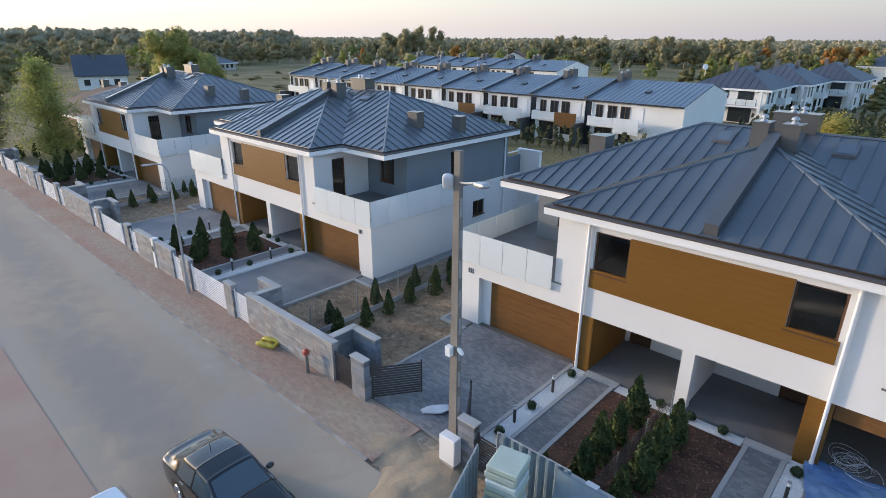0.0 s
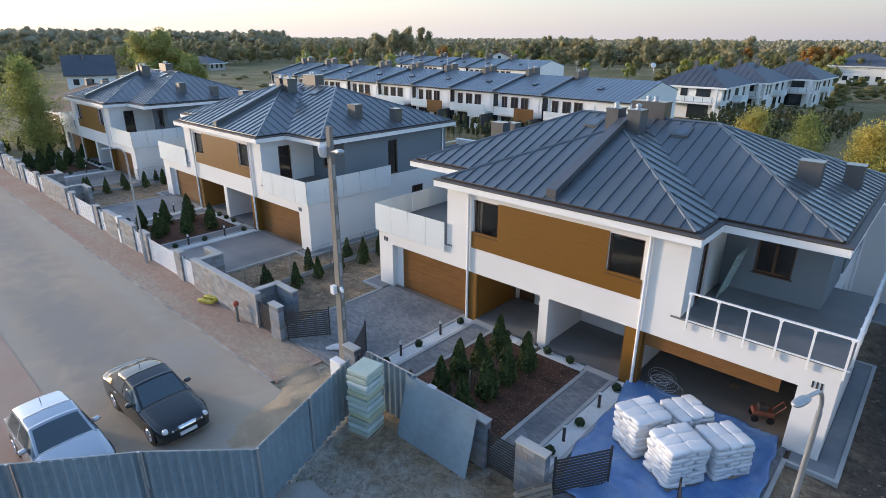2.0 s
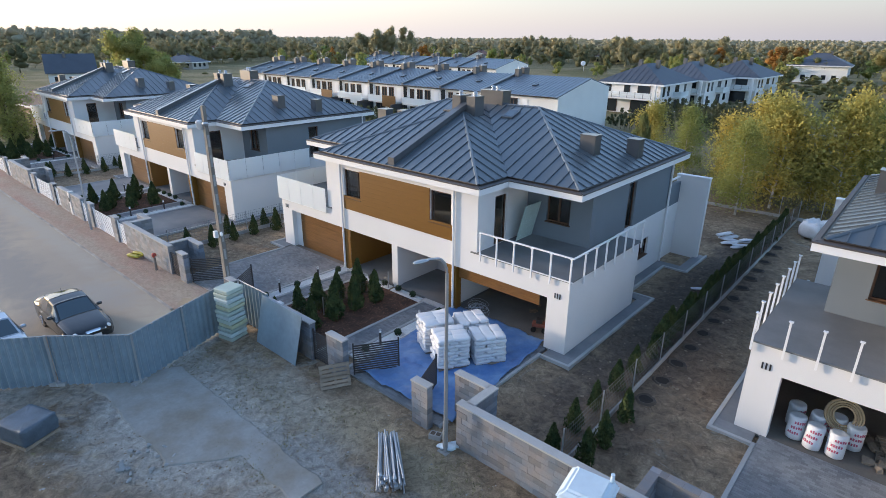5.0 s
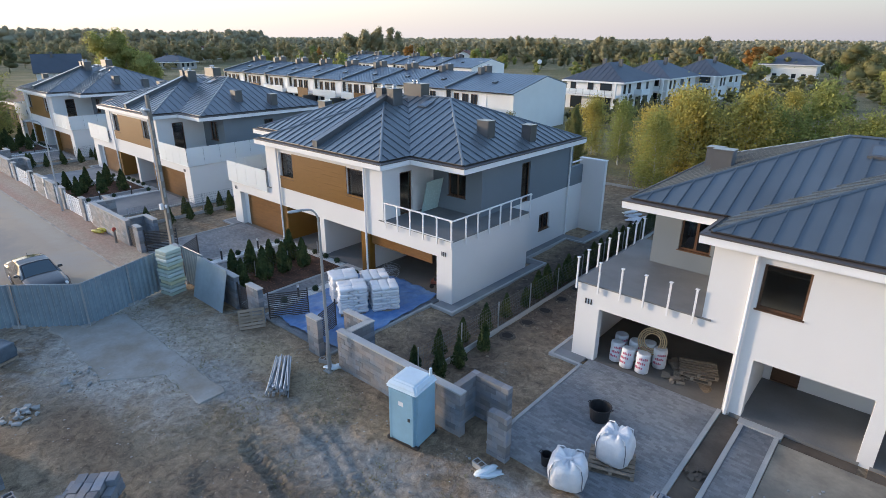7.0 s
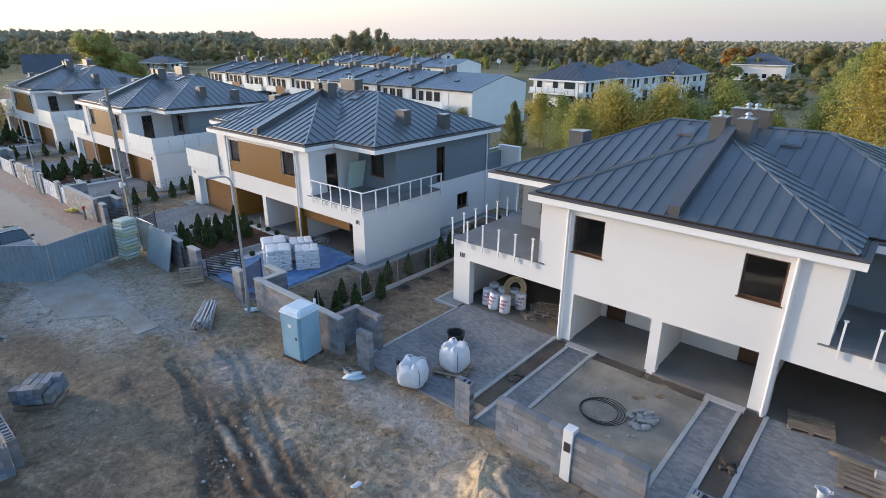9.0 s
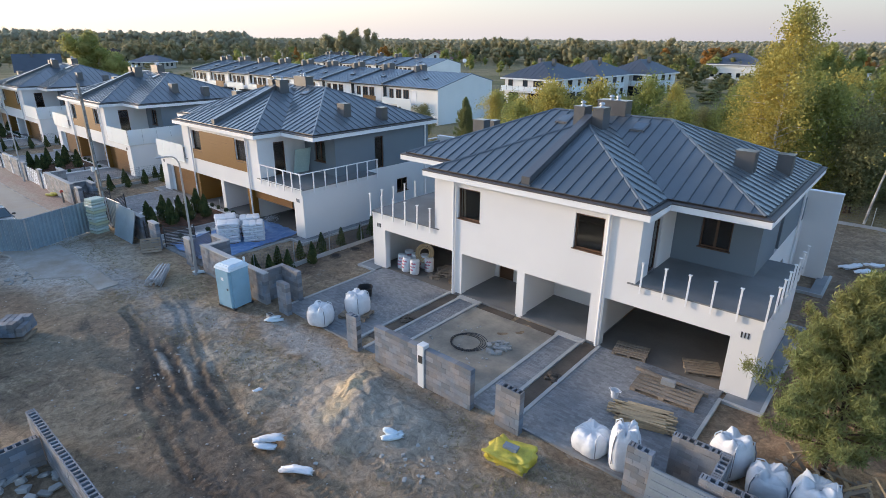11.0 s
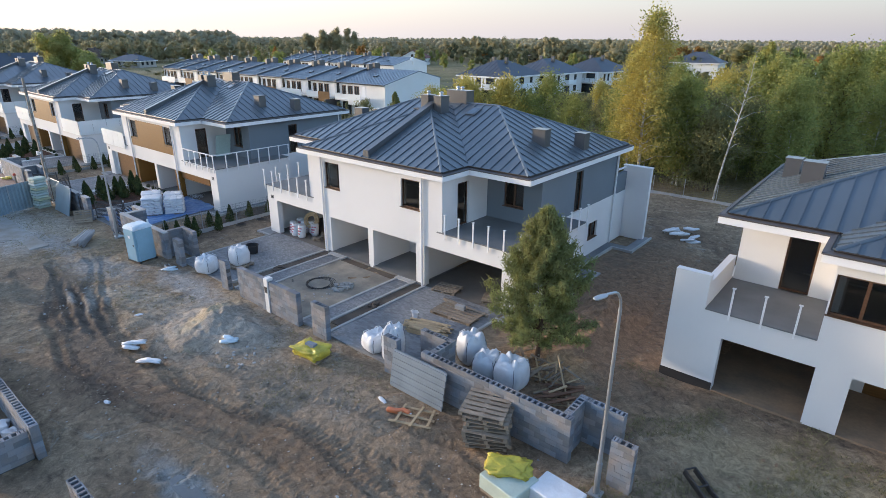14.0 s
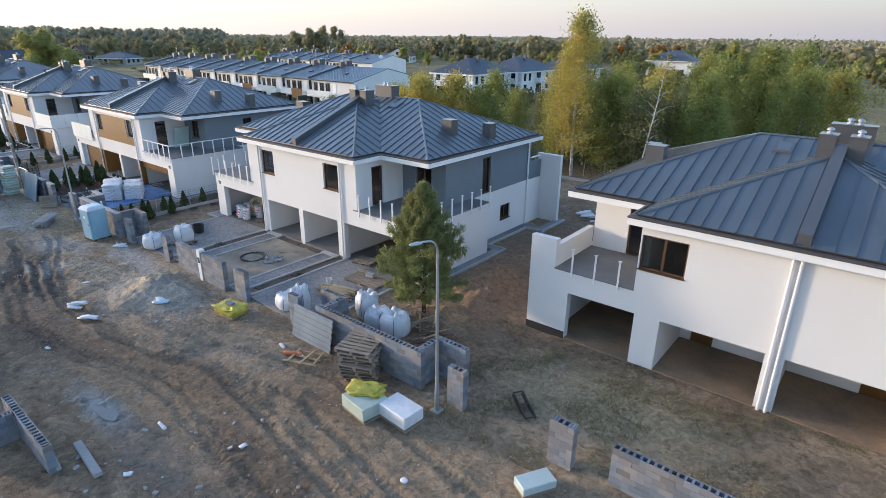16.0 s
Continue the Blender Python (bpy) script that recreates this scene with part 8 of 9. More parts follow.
for x, y, s, src in ((4.3, 42.3, 0.75, birch_b), (5.8, 46.0, 1.0, birch_d), (9.5, 47.0, 1.05, birch_d), (13.5, 48.5, 1.0, birch_b), (2.0, 47.0, 0.8, birch_d), (17.0, 47.5, 0.8, birch_b), (-3.0, 52, 0.7, birch_b), (-7.5, 55, 0.75, birch_d),
                     (22.5, 47.0, 0.8, birch_b), (27.3, 48.0, 1.0, birch_b), (35.5, 50.0, 0.85, birch_b), (30.5, 47.5, 0.75, dark_a), (-15, 50, 0.55, dark_a),
                     (34, 60, 1.15, birch_b), (37, 62, 1.2, tall_green), (40.5, 66, 1.05, birch_b), (31, 64, 1.2, birch_b), (43, 70, 1.15, birch_d), (39, 73, 1.3, birch_b), (27, 62, 1.15, birch_d),
                     (60, 68, 1.2, birch_d), (-74, 11, 1.0, dark_a), (-78, 9, 1.1, dark_a)):
    ob = copy_thing(src, Matrix.Identity(4))
    ob.matrix_basis = pose(x, y, 0, 0, 0, rt.uniform(0, 360)) @ Matrix.Scale(s, 4)


# ---- far woods and scattered trees ----
def woods(name, label, spots, leafmat, seed, quads=46, size=0.16, body=True, lumps=9, core=0.72):
    """Distant trees: each a crown of uneven rounded boughs with loose leaves over them, on a short trunk, all in one mesh."""
    rng = np.random.default_rng(seed)
    ring = np.array([(math.sin(p) * math.cos(t), math.sin(p) * math.sin(t), math.cos(p)) for p in (0.25, 0.95, 1.65, 2.4) for t in np.arange(7) * 0.8976 + p])
    V, F, base = [], [], 0
    for x, y, h, w in spots:
        # boughs: wide in the middle, narrower towards the top
        u = (np.arange(lumps) + rng.uniform(0.2, 0.8, lumps)) / lumps
        a = rng.uniform(0, 6.283, lumps)
        reach = w * 0.72 * np.sqrt(np.clip(1 - (1.55 * u - 0.62) ** 2, 0.05, 1)) * rng.uniform(0.3, 1.0, lumps)
        cen = np.stack([x + reach * np.cos(a), y + reach * np.sin(a), h * (0.24 + 0.58 * u)], axis=1)
        rad = np.stack([w * rng.uniform(0.30, 0.52, lumps)] * 2 + [h * rng.uniform(0.10, 0.17, lumps)], axis=1) * (1.25 - 0.4 * u)[:, None]
        k = rng.integers(0, lumps, quads)
        d = rng.normal(size=(quads, 3)) + np.array([0, 0, 0.25])
        d /= np.linalg.norm(d, axis=1)[:, None]
        c = cen[k] + d * rad[k] * rng.uniform(0.45, 1.12, size=(quads, 1)) ** 0.6
        v, f = leaf_quads(c, h * size, rng, 0.4, 0.7)
        V += v
        F += [[base + i for i in q] for q in f]
        base += len(v)
        if not body:
            continue
        for i in range(lumps):
            V += (cen[i] + ring * rad[i] * core * rng.uniform(0.75, 1.25, size=(28, 1))).tolist()
            V += [(cen[i] + np.array([0, 0, rad[i][2] * core])).tolist(), (cen[i] - np.array([0, 0, rad[i][2] * core])).tolist()]
            for q in range(3):
                for j in range(7):
                    g = (j + 1) % 7
                    F.append([base + 7 * q + j, base + 7 * q + g, base + 7 * q + 7 + g, base + 7 * q + 7 + j])
            F += [[base + j, base + (j + 1) % 7, base + 28] for j in range(7)] + [[base + 21 + j, base + 21 + (j + 1) % 7, base + 29] for j in range(7)]
            base += 30
        r = 0.02 * h
        V += [[x - r, y - r, -0.2], [x + r, y - r, -0.2], [x, y + r, -0.2], [x, y, h * 0.5]]
        F += [[base, base + 1, base + 3], [base + 1, base + 2, base + 3], [base + 2, base, base + 3]]
        base += 4
    return tagged(raw_mesh(name, V, F, leafmat, smooth=True), label, "trees", kind="stuff")


rw = random.Random(41)


def spread(n, a0, a1, d0, d1, h0, h1, bias=1.0, slim=1.0):
    """Places in a sector round the middle of the walk; angles run from +y towards -x."""
    out = []
    for _ in range(n):
        a, d = radians(rw.uniform(a0, a1)), d0 + (d1 - d0) * rw.random() ** bias
        h = rw.uniform(h0, h1)
        out.append((20 - d * math.sin(a), d * math.cos(a), h, h * rw.uniform(0.25, 0.42) * slim))
    return out


def open_meadow(p):
    """The open field behind the finished houses, and the terraces and villas, stay clear."""
    x, y = p[0], p[1]
    field = -235 < x < -85 and 0.36 < y / (10 - x) < 0.66
    return field or (-90 < x < -15 and 45 < y < 150) or (-45 < x < 12 and 95 < y < 198)


def clear(spots):
    return [p for p in spots if not open_meadow(p)]


# the far belts take their haze from the paled leaf colours
woods("far_woods", "haze-pale woods along the far horizon", spread(1500, -24, 98, 700, 1500, 11, 14, 1.3, 1.3), HAZYLEAF, 50, 30, 0.04, True, 5, 0.8)
woods("far_woods", "tall mixed forest beyond the field", spread(800, 58, 98, 380, 600, 13, 18.5, 1.2, 1.15), HAZYLEAF, 51, 150, 0.018, True, 9, 0.7)
woods("far_woods", "mixed woods on the horizon", spread(650, -24, 62, 420, 760, 9, 13, 1.3, 1.3), HAZYLEAF, 52, 150, 0.02, True, 9, 0.7)
woods("far_woods", "olive autumn woods among far houses", clear(spread(280, -24, 98, 270, 420, 7, 12, 1.0, 1.25)), HAZYOLIVE, 48, 300, 0.02)
woods("far_woods", "yellowing trees among far houses", clear(spread(90, -12, 94, 140, 400, 4, 10)), BIRCHGREEN, 53, 420, 0.024)
woods("far_woods", "green trees among far houses", clear(spread(110, -12, 94, 150, 400, 5, 9, 1.0, 1.2)), MIDLEAF, 54, 420, 0.024)
woods("far_woods", "dark conifers among far houses", clear(spread(22, -12, 98, 220, 420, 8, 12)), DARKLEAF, 55, 420, 0.02)
woods("far_woods", "green trees beyond the birches", clear(spread(80, -6, 24, 130, 280, 4, 9)), MIDLEAF, 71, 600, 0.022)
woods("far_woods", "yellow trees beyond the birches", clear(spread(40, -6, 24, 125, 260, 4, 9)), BIRCHGREEN, 72, 600, 0.022)
woods("far_woods", "tall group of olive trees in a field", [(19.8 + rw.uniform(-9, 7), 150 + rw.uniform(-8, 8), rw.uniform(9, 13.5), 3.0) for _ in range(9)], BIRCHGREEN, 75, 1200, 0.017)
woods("far_woods", "tall trees behind the villas", [(-142 + rw.uniform(-45, 75), 275 + rw.uniform(-25, 30), rw.uniform(9, 15), rw.uniform(3.6, 6.0)) for _ in range(50)], HAZYOLIVE, 73, 620, 0.018)
woods("far_woods", "trees beyond the meadow", [p for p in ((rw.uniform(-330, -190), rw.uniform(62, 190), rw.uniform(6, 13), 3.4) for _ in range(150)) if not open_meadow(p)], HAZYOLIVE, 74, 420, 0.02)
woods("far_woods", "bushes round the far houses", [(-207 + 9 * math.cos(k * 1.1) * rw.uniform(0.8, 1.3), 90 + 9 * math.sin(k * 1.1) * rw.uniform(0.9, 1.4), rw.uniform(2, 4.6), 2.4) for k in range(11)] + [(-237 + 7 * math.cos(k) * rw.uniform(0.9, 1.3), 89 + 6 * math.sin(k) * rw.uniform(0.9, 1.4), rw.uniform(2.5, 6), 2.6) for k in range(9)], HAZYOLIVE, 76, 500, 0.03)
woods("far_woods", "garden shrubs beyond the villas", [(rw.uniform(-18, 14), rw.uniform(118, 188), rw.uniform(1.6, 4.2), 2.2) for _ in range(46)], MIDLEAF, 77, 420, 0.032)
woods("far_woods", "broad dark tree beside the far house", [(2.0, 187, 12.5, 6.5)], MIDLEAF, 78, 4000, 0.013, True, 12)
woods("far_woods", "rusty autumn trees among far houses", [(-38 + rw.uniform(-5, 5), 255 + rw.uniform(-5, 5), 10.5, 4.6) for _ in range(5)] + clear(spread(12, -10, 90, 220, 420, 7, 10)), ORANGELEAF, 56, 600, 0.022)
woods("far_woods", "tall oak group on the skyline", [(-212 + rw.uniform(-16, 16), 206 + rw.uniform(-10, 10), rw.uniform(14, 19.5), 5.0) for _ in range(9)], HAZYOLIVE, 57, 1500, 0.0155)
woods("far_woods", "broad green trees behind the houses", [(-94.5, 39.2, 14.2, 4.6), (-91.0, 41.5, 11.6, 4.0), (-93.5, 44.5, 10.0, 3.6)], LIMELEAF, 58, 5000, 0.0115, True, 12)
woods("far_woods", "dark trees at the end of the street", [(-140, 26, 9, 4.5), (-133, 21, 8, 4), (-150, 15, 10, 4.5)], MIDLEAF, 49, 1800, 0.018, True, 10)
woods("far_woods", "scrub on the meadow", [(rw.uniform(-180, -95), rw.uniform(62, 130), rw.uniform(0.5, 1.6), 1.5) for _ in range(40)] + [(rw.uniform(-60, -15), rw.uniform(160, 190), rw.uniform(3, 6), 2.2) for _ in range(40)], MIDLEAF, 59, 150, 0.05)
woods("shrubs", "low scrub between the birches", [(rw.uniform(2, 44), rw.uniform(45.5, 84), rw.uniform(0.8, 2.4), 1.3) for _ in range(190)], MIDLEAF, 60, 320, 0.04, False, 5)
woods("shrubs", "reddish shrubs at the field edge", [(36.9 + rw.uniform(-2.5, 2.5), 99 + rw.uniform(-2, 2), 2.2, 2.0) for _ in range(3)] + [(36.0 + rw.uniform(-1.2, 1.2), 48.5 + rw.uniform(-1, 1), 2.2, 1.3) for _ in range(5)], REDLEAF, 61, 260, 0.06, False)
woods("shrubs", "nursery rows of columnar dark thujas", [(-21 + x * 1.15 + rw.uniform(-.2, .2), 75 + y * 3.0 + 0.1 * x, rw.uniform(2.2, 3.4), 0.55) for x in range(15) for y in range(9)], DARKLEAF, 62, 110, 0.05, True, 3)
woods("thuja_hedge", "tall dark thuja hedge behind the terraces", [(-52 + i * 0.95, 52.0 + i * 0.04, rw.uniform(2.8, 3.8), 0.55) for i in range(32)] + [(-27.5 + i * 0.95, 72.5 + 0.2 * i, rw.uniform(2.0, 3.0), 0.5) for i in range(14)], DARKLEAF, 63, 160, 0.04, True, 3)


# ---- terraced houses beyond the gardens ----
TWHITE = surface("cream_render", (0.80, 0.79, 0.76), 0.85, 0.06, 0.3, 30, 0.05)
TROOF = surface("blue_grey_metal_roof", (0.11, 0.14, 0.18), 0.42, 0.10, 0.4, 5, 0.03, 0.0, rand=0.08, spec=0.9)
_p = TROOF.node_tree.nodes["Principled BSDF"]
_p.inputs["Coat Weight"].default_value, _p.inputs["Coat Roughness"].default_value = 0.6, 0.16
REDROOF = surface("red_tile_roof", (0.20, 0.075, 0.055), 0.8, 0.2, 0.5, 6, 0.2)
BROWNROOF = surface("brown_tile_roof", (0.13, 0.085, 0.06), 0.8, 0.2, 0.5, 6, 0.2)
DARKWIN = surface("dark_window_pane", (0.025, 0.03, 0.035), 0.12, 0.1, 1, 5, 0.0, spec=0.7)


def terrace_unit(m, w=7.55, brown=False, depth=13.4, eh=5.25, rh=7.1):
    t = thing("terraced_house", "white terraced house with a blue-grey metal roof", "house", "terraced houses", m=m)
    bpart("wall", [(0, w, 0, depth, -0.5, eh)], TWHITE, t)
    rid, be = 8.0, 5.8
    for x in (0.003, w - 0.003):
        bm = bmesh.new()
        vs = [bm.verts.new(p) for p in ((x, 0, eh), (x, depth, eh), (x, depth, be), (x, rid, rh - 0.1))]
        bm.faces.new(vs)
        part("gable", bm, TWHITE, t)
    for y0, z0, seams in ((-0.35, eh - 0.02, round(w / 0.6)), (depth + 0.35, be, 0)):
        bm = bmesh.new()
        a, b, c, d = (0, y0, z0), (w, y0, z0), (w, rid, rh), (0, rid, rh)
        vs = [bm.verts.new(p) for p in (a, b, c, d)]
        lo = [bm.verts.new((p[0], p[1], p[2] - 0.15)) for p in (a, b, c, d)]
        bm.faces.new(vs)
        bm.faces.new(lo[::-1])
        for i in range(4):
            bm.faces.new((vs[i], vs[(i + 1) % 4], lo[(i + 1) % 4], lo[i]))
        part("roof_slope", bm, TROOF, t)
        for i in range(1, seams):
            bm = bmesh.new()
            x = w * i / seams
            vs = box(bm, x - 0.02, x + 0.02, 0, 1, 0.0, 0.05)
            for v in vs:
                u = v.co.y
                v.co.y, v.co.z = y0 + (rid - y0) * u, z0 + (rh - z0) * u + v.co.z
            part("seam", bm, TROOF, t)
    bm = bmesh.new()
    gutter(bm, (0, -0.35, eh - 0.04), (w, -0.35, eh - 0.04), (0, -1, 0), 0.09)
    part("gutter", bm, GUTTER, t)
    # raised fire wall at one side, chimneys and aerial masts on it
    bm = bmesh.new()
    prof = [(-0.3, eh - 0.1), (-0.3, eh + 0.28), (rid, rh + 0.32), (depth + 0.3, be + 0.28), (depth + 0.3, be - 0.1)]
    l, r = [bm.verts.new((0.0, y, z)) for y, z in prof], [bm.verts.new((0.3, y, z)) for y, z in prof]
    bm.faces.new(l)
    bm.faces.new(r[::-1])
    for i in range(5):
        bm.faces.new((l[i], l[(i + 1) % 5], r[(i + 1) % 5], r[i]))
    part("fire_wall", bm, FLASH, t)
    box_chimney(t, 0.75, rid - 0.9, 0.6, 0.9, rh - 0.8, rh + 0.7, "chimney", 1)
    box_chimney(t, 0.75, rid + 0.7, 0.6, 1.3, rh - 0.8, rh + 0.85, "chimney", 2)
    bm = bmesh.new()
    tube(bm, (-0.1, rid + 0.1, rh), (-0.1, rid + 0.1, rh + 2.1), 0.03, 0.02, 6)
    for z in (1.5, 1.75, 2.0):
        tube(bm, (-0.45, rid + 0.1, rh + z), (0.25, rid + 0.1, rh + z), 0.012, 0.012, 5)
    part("aerial_mast", bm, STEEL, t)
    bm = bmesh.new()
    box(bm, 0.45, 1.05, 3.2, 3.9, 0.02, 0.16)
    for v in bm.verts:
        v.co.x += w * 0.45
        v.co.z += eh + (rh - eh) * (v.co.y + 0.35) / (rid + 0.35)
    part("skylight", bm, DARKWIN, t)
    # dark panel painting the shaded recess at the party line, downpipe, windows, shutter panel
    bpart("recess_shade", (0.12, 0.95, -0.02, 0.0, 0.05, eh - 0.25), DARKWIN, t, "dark flat panel painting the shaded recess at the party line")
    for x in (0.06, 1.02):
        bm = bmesh.new()
        tube(bm, (x, -0.08, 0), (x, -0.08, eh - 0.1), 0.06, 0.06, 8)
        part("downpipe", bm, WHITE_TRIM, t)
    for x0, x1, z0, z1 in ((1.5, 2.35, 2.75, 4.75), (2.95, 4.05, 3.05, 4.75), (4.5, 5.6, 3.05, 4.75), (1.5, 3.6, 0.1, 2.2), (4.5, 5.9, 0.9, 2.2)):
        wd = new("window")
        wd.parent = t
        bpart("pane", (x0 + 0.08, x1 - 0.08, -0.03, -0.005, z0 + 0.08, z1 - 0.08), DARKWIN, wd)
        bpart("frame", [(x0, x0 + 0.08, -0.06, 0, z0, z1), (x1 - 0.08, x1, -0.06, 0, z0, z1), (x0 + 0.08, x1 - 0.08, -0.06, 0, z1 - 0.08, z1), (x0 + 0.08, x1 - 0.08, -0.06, 0, z0, z0 + 0.08), ((x0 + x1) / 2 - 0.04, (x0 + x1) / 2 + 0.04, -0.06, 0, z0 + 0.08, z1 - 0.08)], FRAMEWOOD, wd)
    bpart("shutter", (6.35, 7.15, -0.05, 0.0, 3.1, 4.7), WHITE_TRIM, t, "white folded shutter")
    bal = new("balcony")
    bal.parent = t
    bpart("slab", (1.2, 7.3, -1.4, 0, 2.5, 2.7), TWHITE, bal)
    bpart("balustrade", [(1.2, 4.4, -1.4, -1.37, 2.7, 3.55), (1.2, 1.23, -1.37, 0, 2.7, 3.55)], FROST, bal, "pale glass balustrade")
    bpart("screen", [(4.42, 7.3, -1.42, -1.36, 1.95, 3.6)], DOORWOOD if brown else FROST, bal)
    bpart("screen_wall", (-0.15, 0.12, -2.6, 0, 0, 2.5), FLASH, t, "dark party screen")
    return t


TH_A = 0.3
TOP = Vector((-21.45, 60.2, 0))
ROWV = Vector((math.cos(radians(TH_A)), math.sin(radians(TH_A)), 0))
terr_end = terrace_unit(pose(*(TOP - ROWV * 11.45), 0, 0, TH_A), 11.45)
terr_a = terrace_unit(pose(*(TOP - ROWV * 19.0), 0, 0, TH_A), 7.55, True)
terr_b = terrace_unit(pose(*(TOP - ROWV * 26.55), 0, 0, TH_A), 7.55)
for i in range(2, 8):
    copy_thing(terr_a if i % 2 == 0 else terr_b, pose(*(TOP - ROWV * (19.0 + 7.55 * i)), 0, 0, TH_A))
for i in range(6):
    copy_thing(terr_b if i else terr_end, pose(*(Vector((-66.0, 107.5, 0)) - ROWV * (11.45 + 7.55 * i)), 0, 0, TH_A))
# satellite dish on the gable
sd = thing("satellite_dish", "white satellite dish on a chimney", "dish", m=pose(-22.6, 67.9, 8.1))
bm = bmesh.new()
soft_box(bm, 0.62, 0.14, 0.62, 2, 0, 0, 18, 10)
part("dish", bm, WHITE_TRIM, sd, smooth=True, m=pose(0, -0.2, 0.5, -20, 0, 30))
bm = bmesh.new()
tube(bm, (0, 0, -0.2), (0, 0, 0.9), 0.03, 0.03, 8)
part("mast", bm, STEEL, sd)


def hip_house(m, w, d, eh, rh, wallmat, roofmat, label, overhang=0.7, windows=True, name="house", chim=2):
    t = thing(name, label, "house", "far houses", m=m)
    bpart("wall", (0, w, 0, d, -0.5, eh), wallmat, t)
    o, r = overhang, min(w, d) / 2 + overhang
    bm = bmesh.new()
    e = [bm.verts.new(p) for p in ((-o, -o, eh), (w + o, -o, eh), (w + o, d + o, eh), (-o, d + o, eh))]
    if w >= d:
        k = [bm.verts.new((-o + r, d / 2, rh)), bm.verts.new((w + o - r + 0.01, d / 2, rh))]
        faces = ((e[0], e[1], k[1], k[0]), (e[1], e[2], k[1]), (e[2], e[3], k[0], k[1]), (e[3], e[0], k[0]))
    else:
        k = [bm.verts.new((w / 2, -o + r, rh)), bm.verts.new((w / 2, d + o - r + 0.01, rh))]
        faces = ((e[0], e[1], k[0]), (e[1], e[2], k[1], k[0]), (e[2], e[3], k[1]), (e[3], e[0], k[0], k[1]))
    for f in faces:
        bm.faces.new(f)
    part("roof", bm, roofmat, t)
    bpart("fascia", [(-o, w + o, -o, d + o, eh - 0.28, eh - 0.004)], WHITE_TRIM, t)
    for i in range(chim):
        box_chimney(t, w * (0.35 + 0.3 * i), d / 2 - 0.4, 0.6, 0.7, rh - 0.8, rh + 0.5)
    if windows:
        for x in np.arange(0.9, w - 1.2, 2.6):
            for z0, z1 in ((0.9, 2.2), (3.4, 4.7)):
                if z1 < eh - 0.2:
                    bpart("window", (x, x + 1.2, -0.03, 0.0, z0, z1), DARKWIN, t)
        for y in np.arange(0.9, d - 1.2, 2.6):
            for z0, z1 in ((0.9, 2.2), (3.4, 4.7)):
                if z1 < eh - 0.2:
                    bpart("window", (w, w + 0.03, y, y + 1.2, z0, z1), DARKWIN, t)
    return t


VROOF = surface("dark_slate_metal_roof", (0.08, 0.092, 0.115), 0.55, 0.12, 0.5, 5, 0.05, rand=0.1)


def villa(m):
    """Cream villa with a recessed front balcony, side balconies and a dark hip roof."""
    t = hip_house(m, 10.5, 14.5, 4.95, 7.9, TWHITE, VROOF, "cream villa with a dark hip roof and balconies", 0.7, False)
    for x in np.arange(-0.2, 10.8, 1.0):
        d = min(x + 0.7, 11.2 - x)
        bm = bmesh.new()
        vs = box(bm, x - 0.03, x + 0.03, 0, 1, 0.0, 0.06)
        k = 2.95 / 5.95
        for v in vs:
            u = v.co.y
            v.co.y, v.co.z = -0.7 + d * u, 4.95 + d * k * u + v.co.z
        part("roof_seam", bm, VROOF, t)
    for x0, x1, z0, z1 in ((0.8, 1.9, 2.8, 4.6), (4.2, 5.3, 2.8, 4.6), (6.6, 8.8, 2.8, 4.6), (1.0, 3.2, 0.1, 2.2), (5.6, 8.8, 0.1, 2.2)):
        wd = new("window")
        wd.parent = t
        bpart("pane", (x0 + 0.07, x1 - 0.07, -0.03, -0.004, z0 + 0.07, z1 - 0.07), DARKWIN, wd)
        bpart("frame", [(x0, x0 + 0.07, -0.05, 0, z0, z1), (x1 - 0.07, x1, -0.05, 0, z0, z1), (x0 + 0.07, x1 - 0.07, -0.05, 0, z1 - 0.07, z1), (x0 + 0.07, x1 - 0.07, -0.05, 0, z0, z0 + 0.07)], FRAMEWOOD, wd)
    for y0, y1, z0, z1 in ((1.0, 1.9, 2.9, 4.5), (3.0, 3.9, 2.9, 4.5), (6.4, 8.2, 2.7, 4.6), (10.6, 11.6, 2.9, 4.5), (1.0, 2.2, 0.8, 2.1), (6.4, 8.6, 0.1, 2.1), (10.4, 11.8, 0.8, 2.1)):
        bpart("window", (10.5, 10.53, y0, y1, z0, z1), DARKWIN, t)
    bal = new("balcony")
    bal.parent = t
    bpart("slab", (0, 10.3, -1.7, -0.004, 2.42, 2.66), TWHITE, bal)
    bpart("pillar", (9.9, 10.3, -1.7, -1.3, -0.3, 2.42), TWHITE, bal)
    bpart("pillar", (9.9, 10.3, -1.7, -1.3, 2.66, 4.75), TWHITE, bal)
    for i in range(8):
        bpart("rail_post", (0.1 + i * 1.36, 0.15 + i * 1.36, -1.62, -1.57, 2.66, 3.6), DARKMETAL, bal)
    bpart("glass_panel", (0.1, 9.8, -1.60, -1.59, 2.75, 3.55), FROST, bal)
    side = new("side_balcony")
    side.parent = t
    bpart("slab", (10.504, 11.9, 5.6, 9.2, 2.42, 2.62), TWHITE, side)
    bpart("glass_panel", [(11.85, 11.88, 5.6, 9.2, 2.62, 3.5), (10.504, 11.85, 5.6, 5.63, 2.62, 3.5)], FROST, side)
    return t


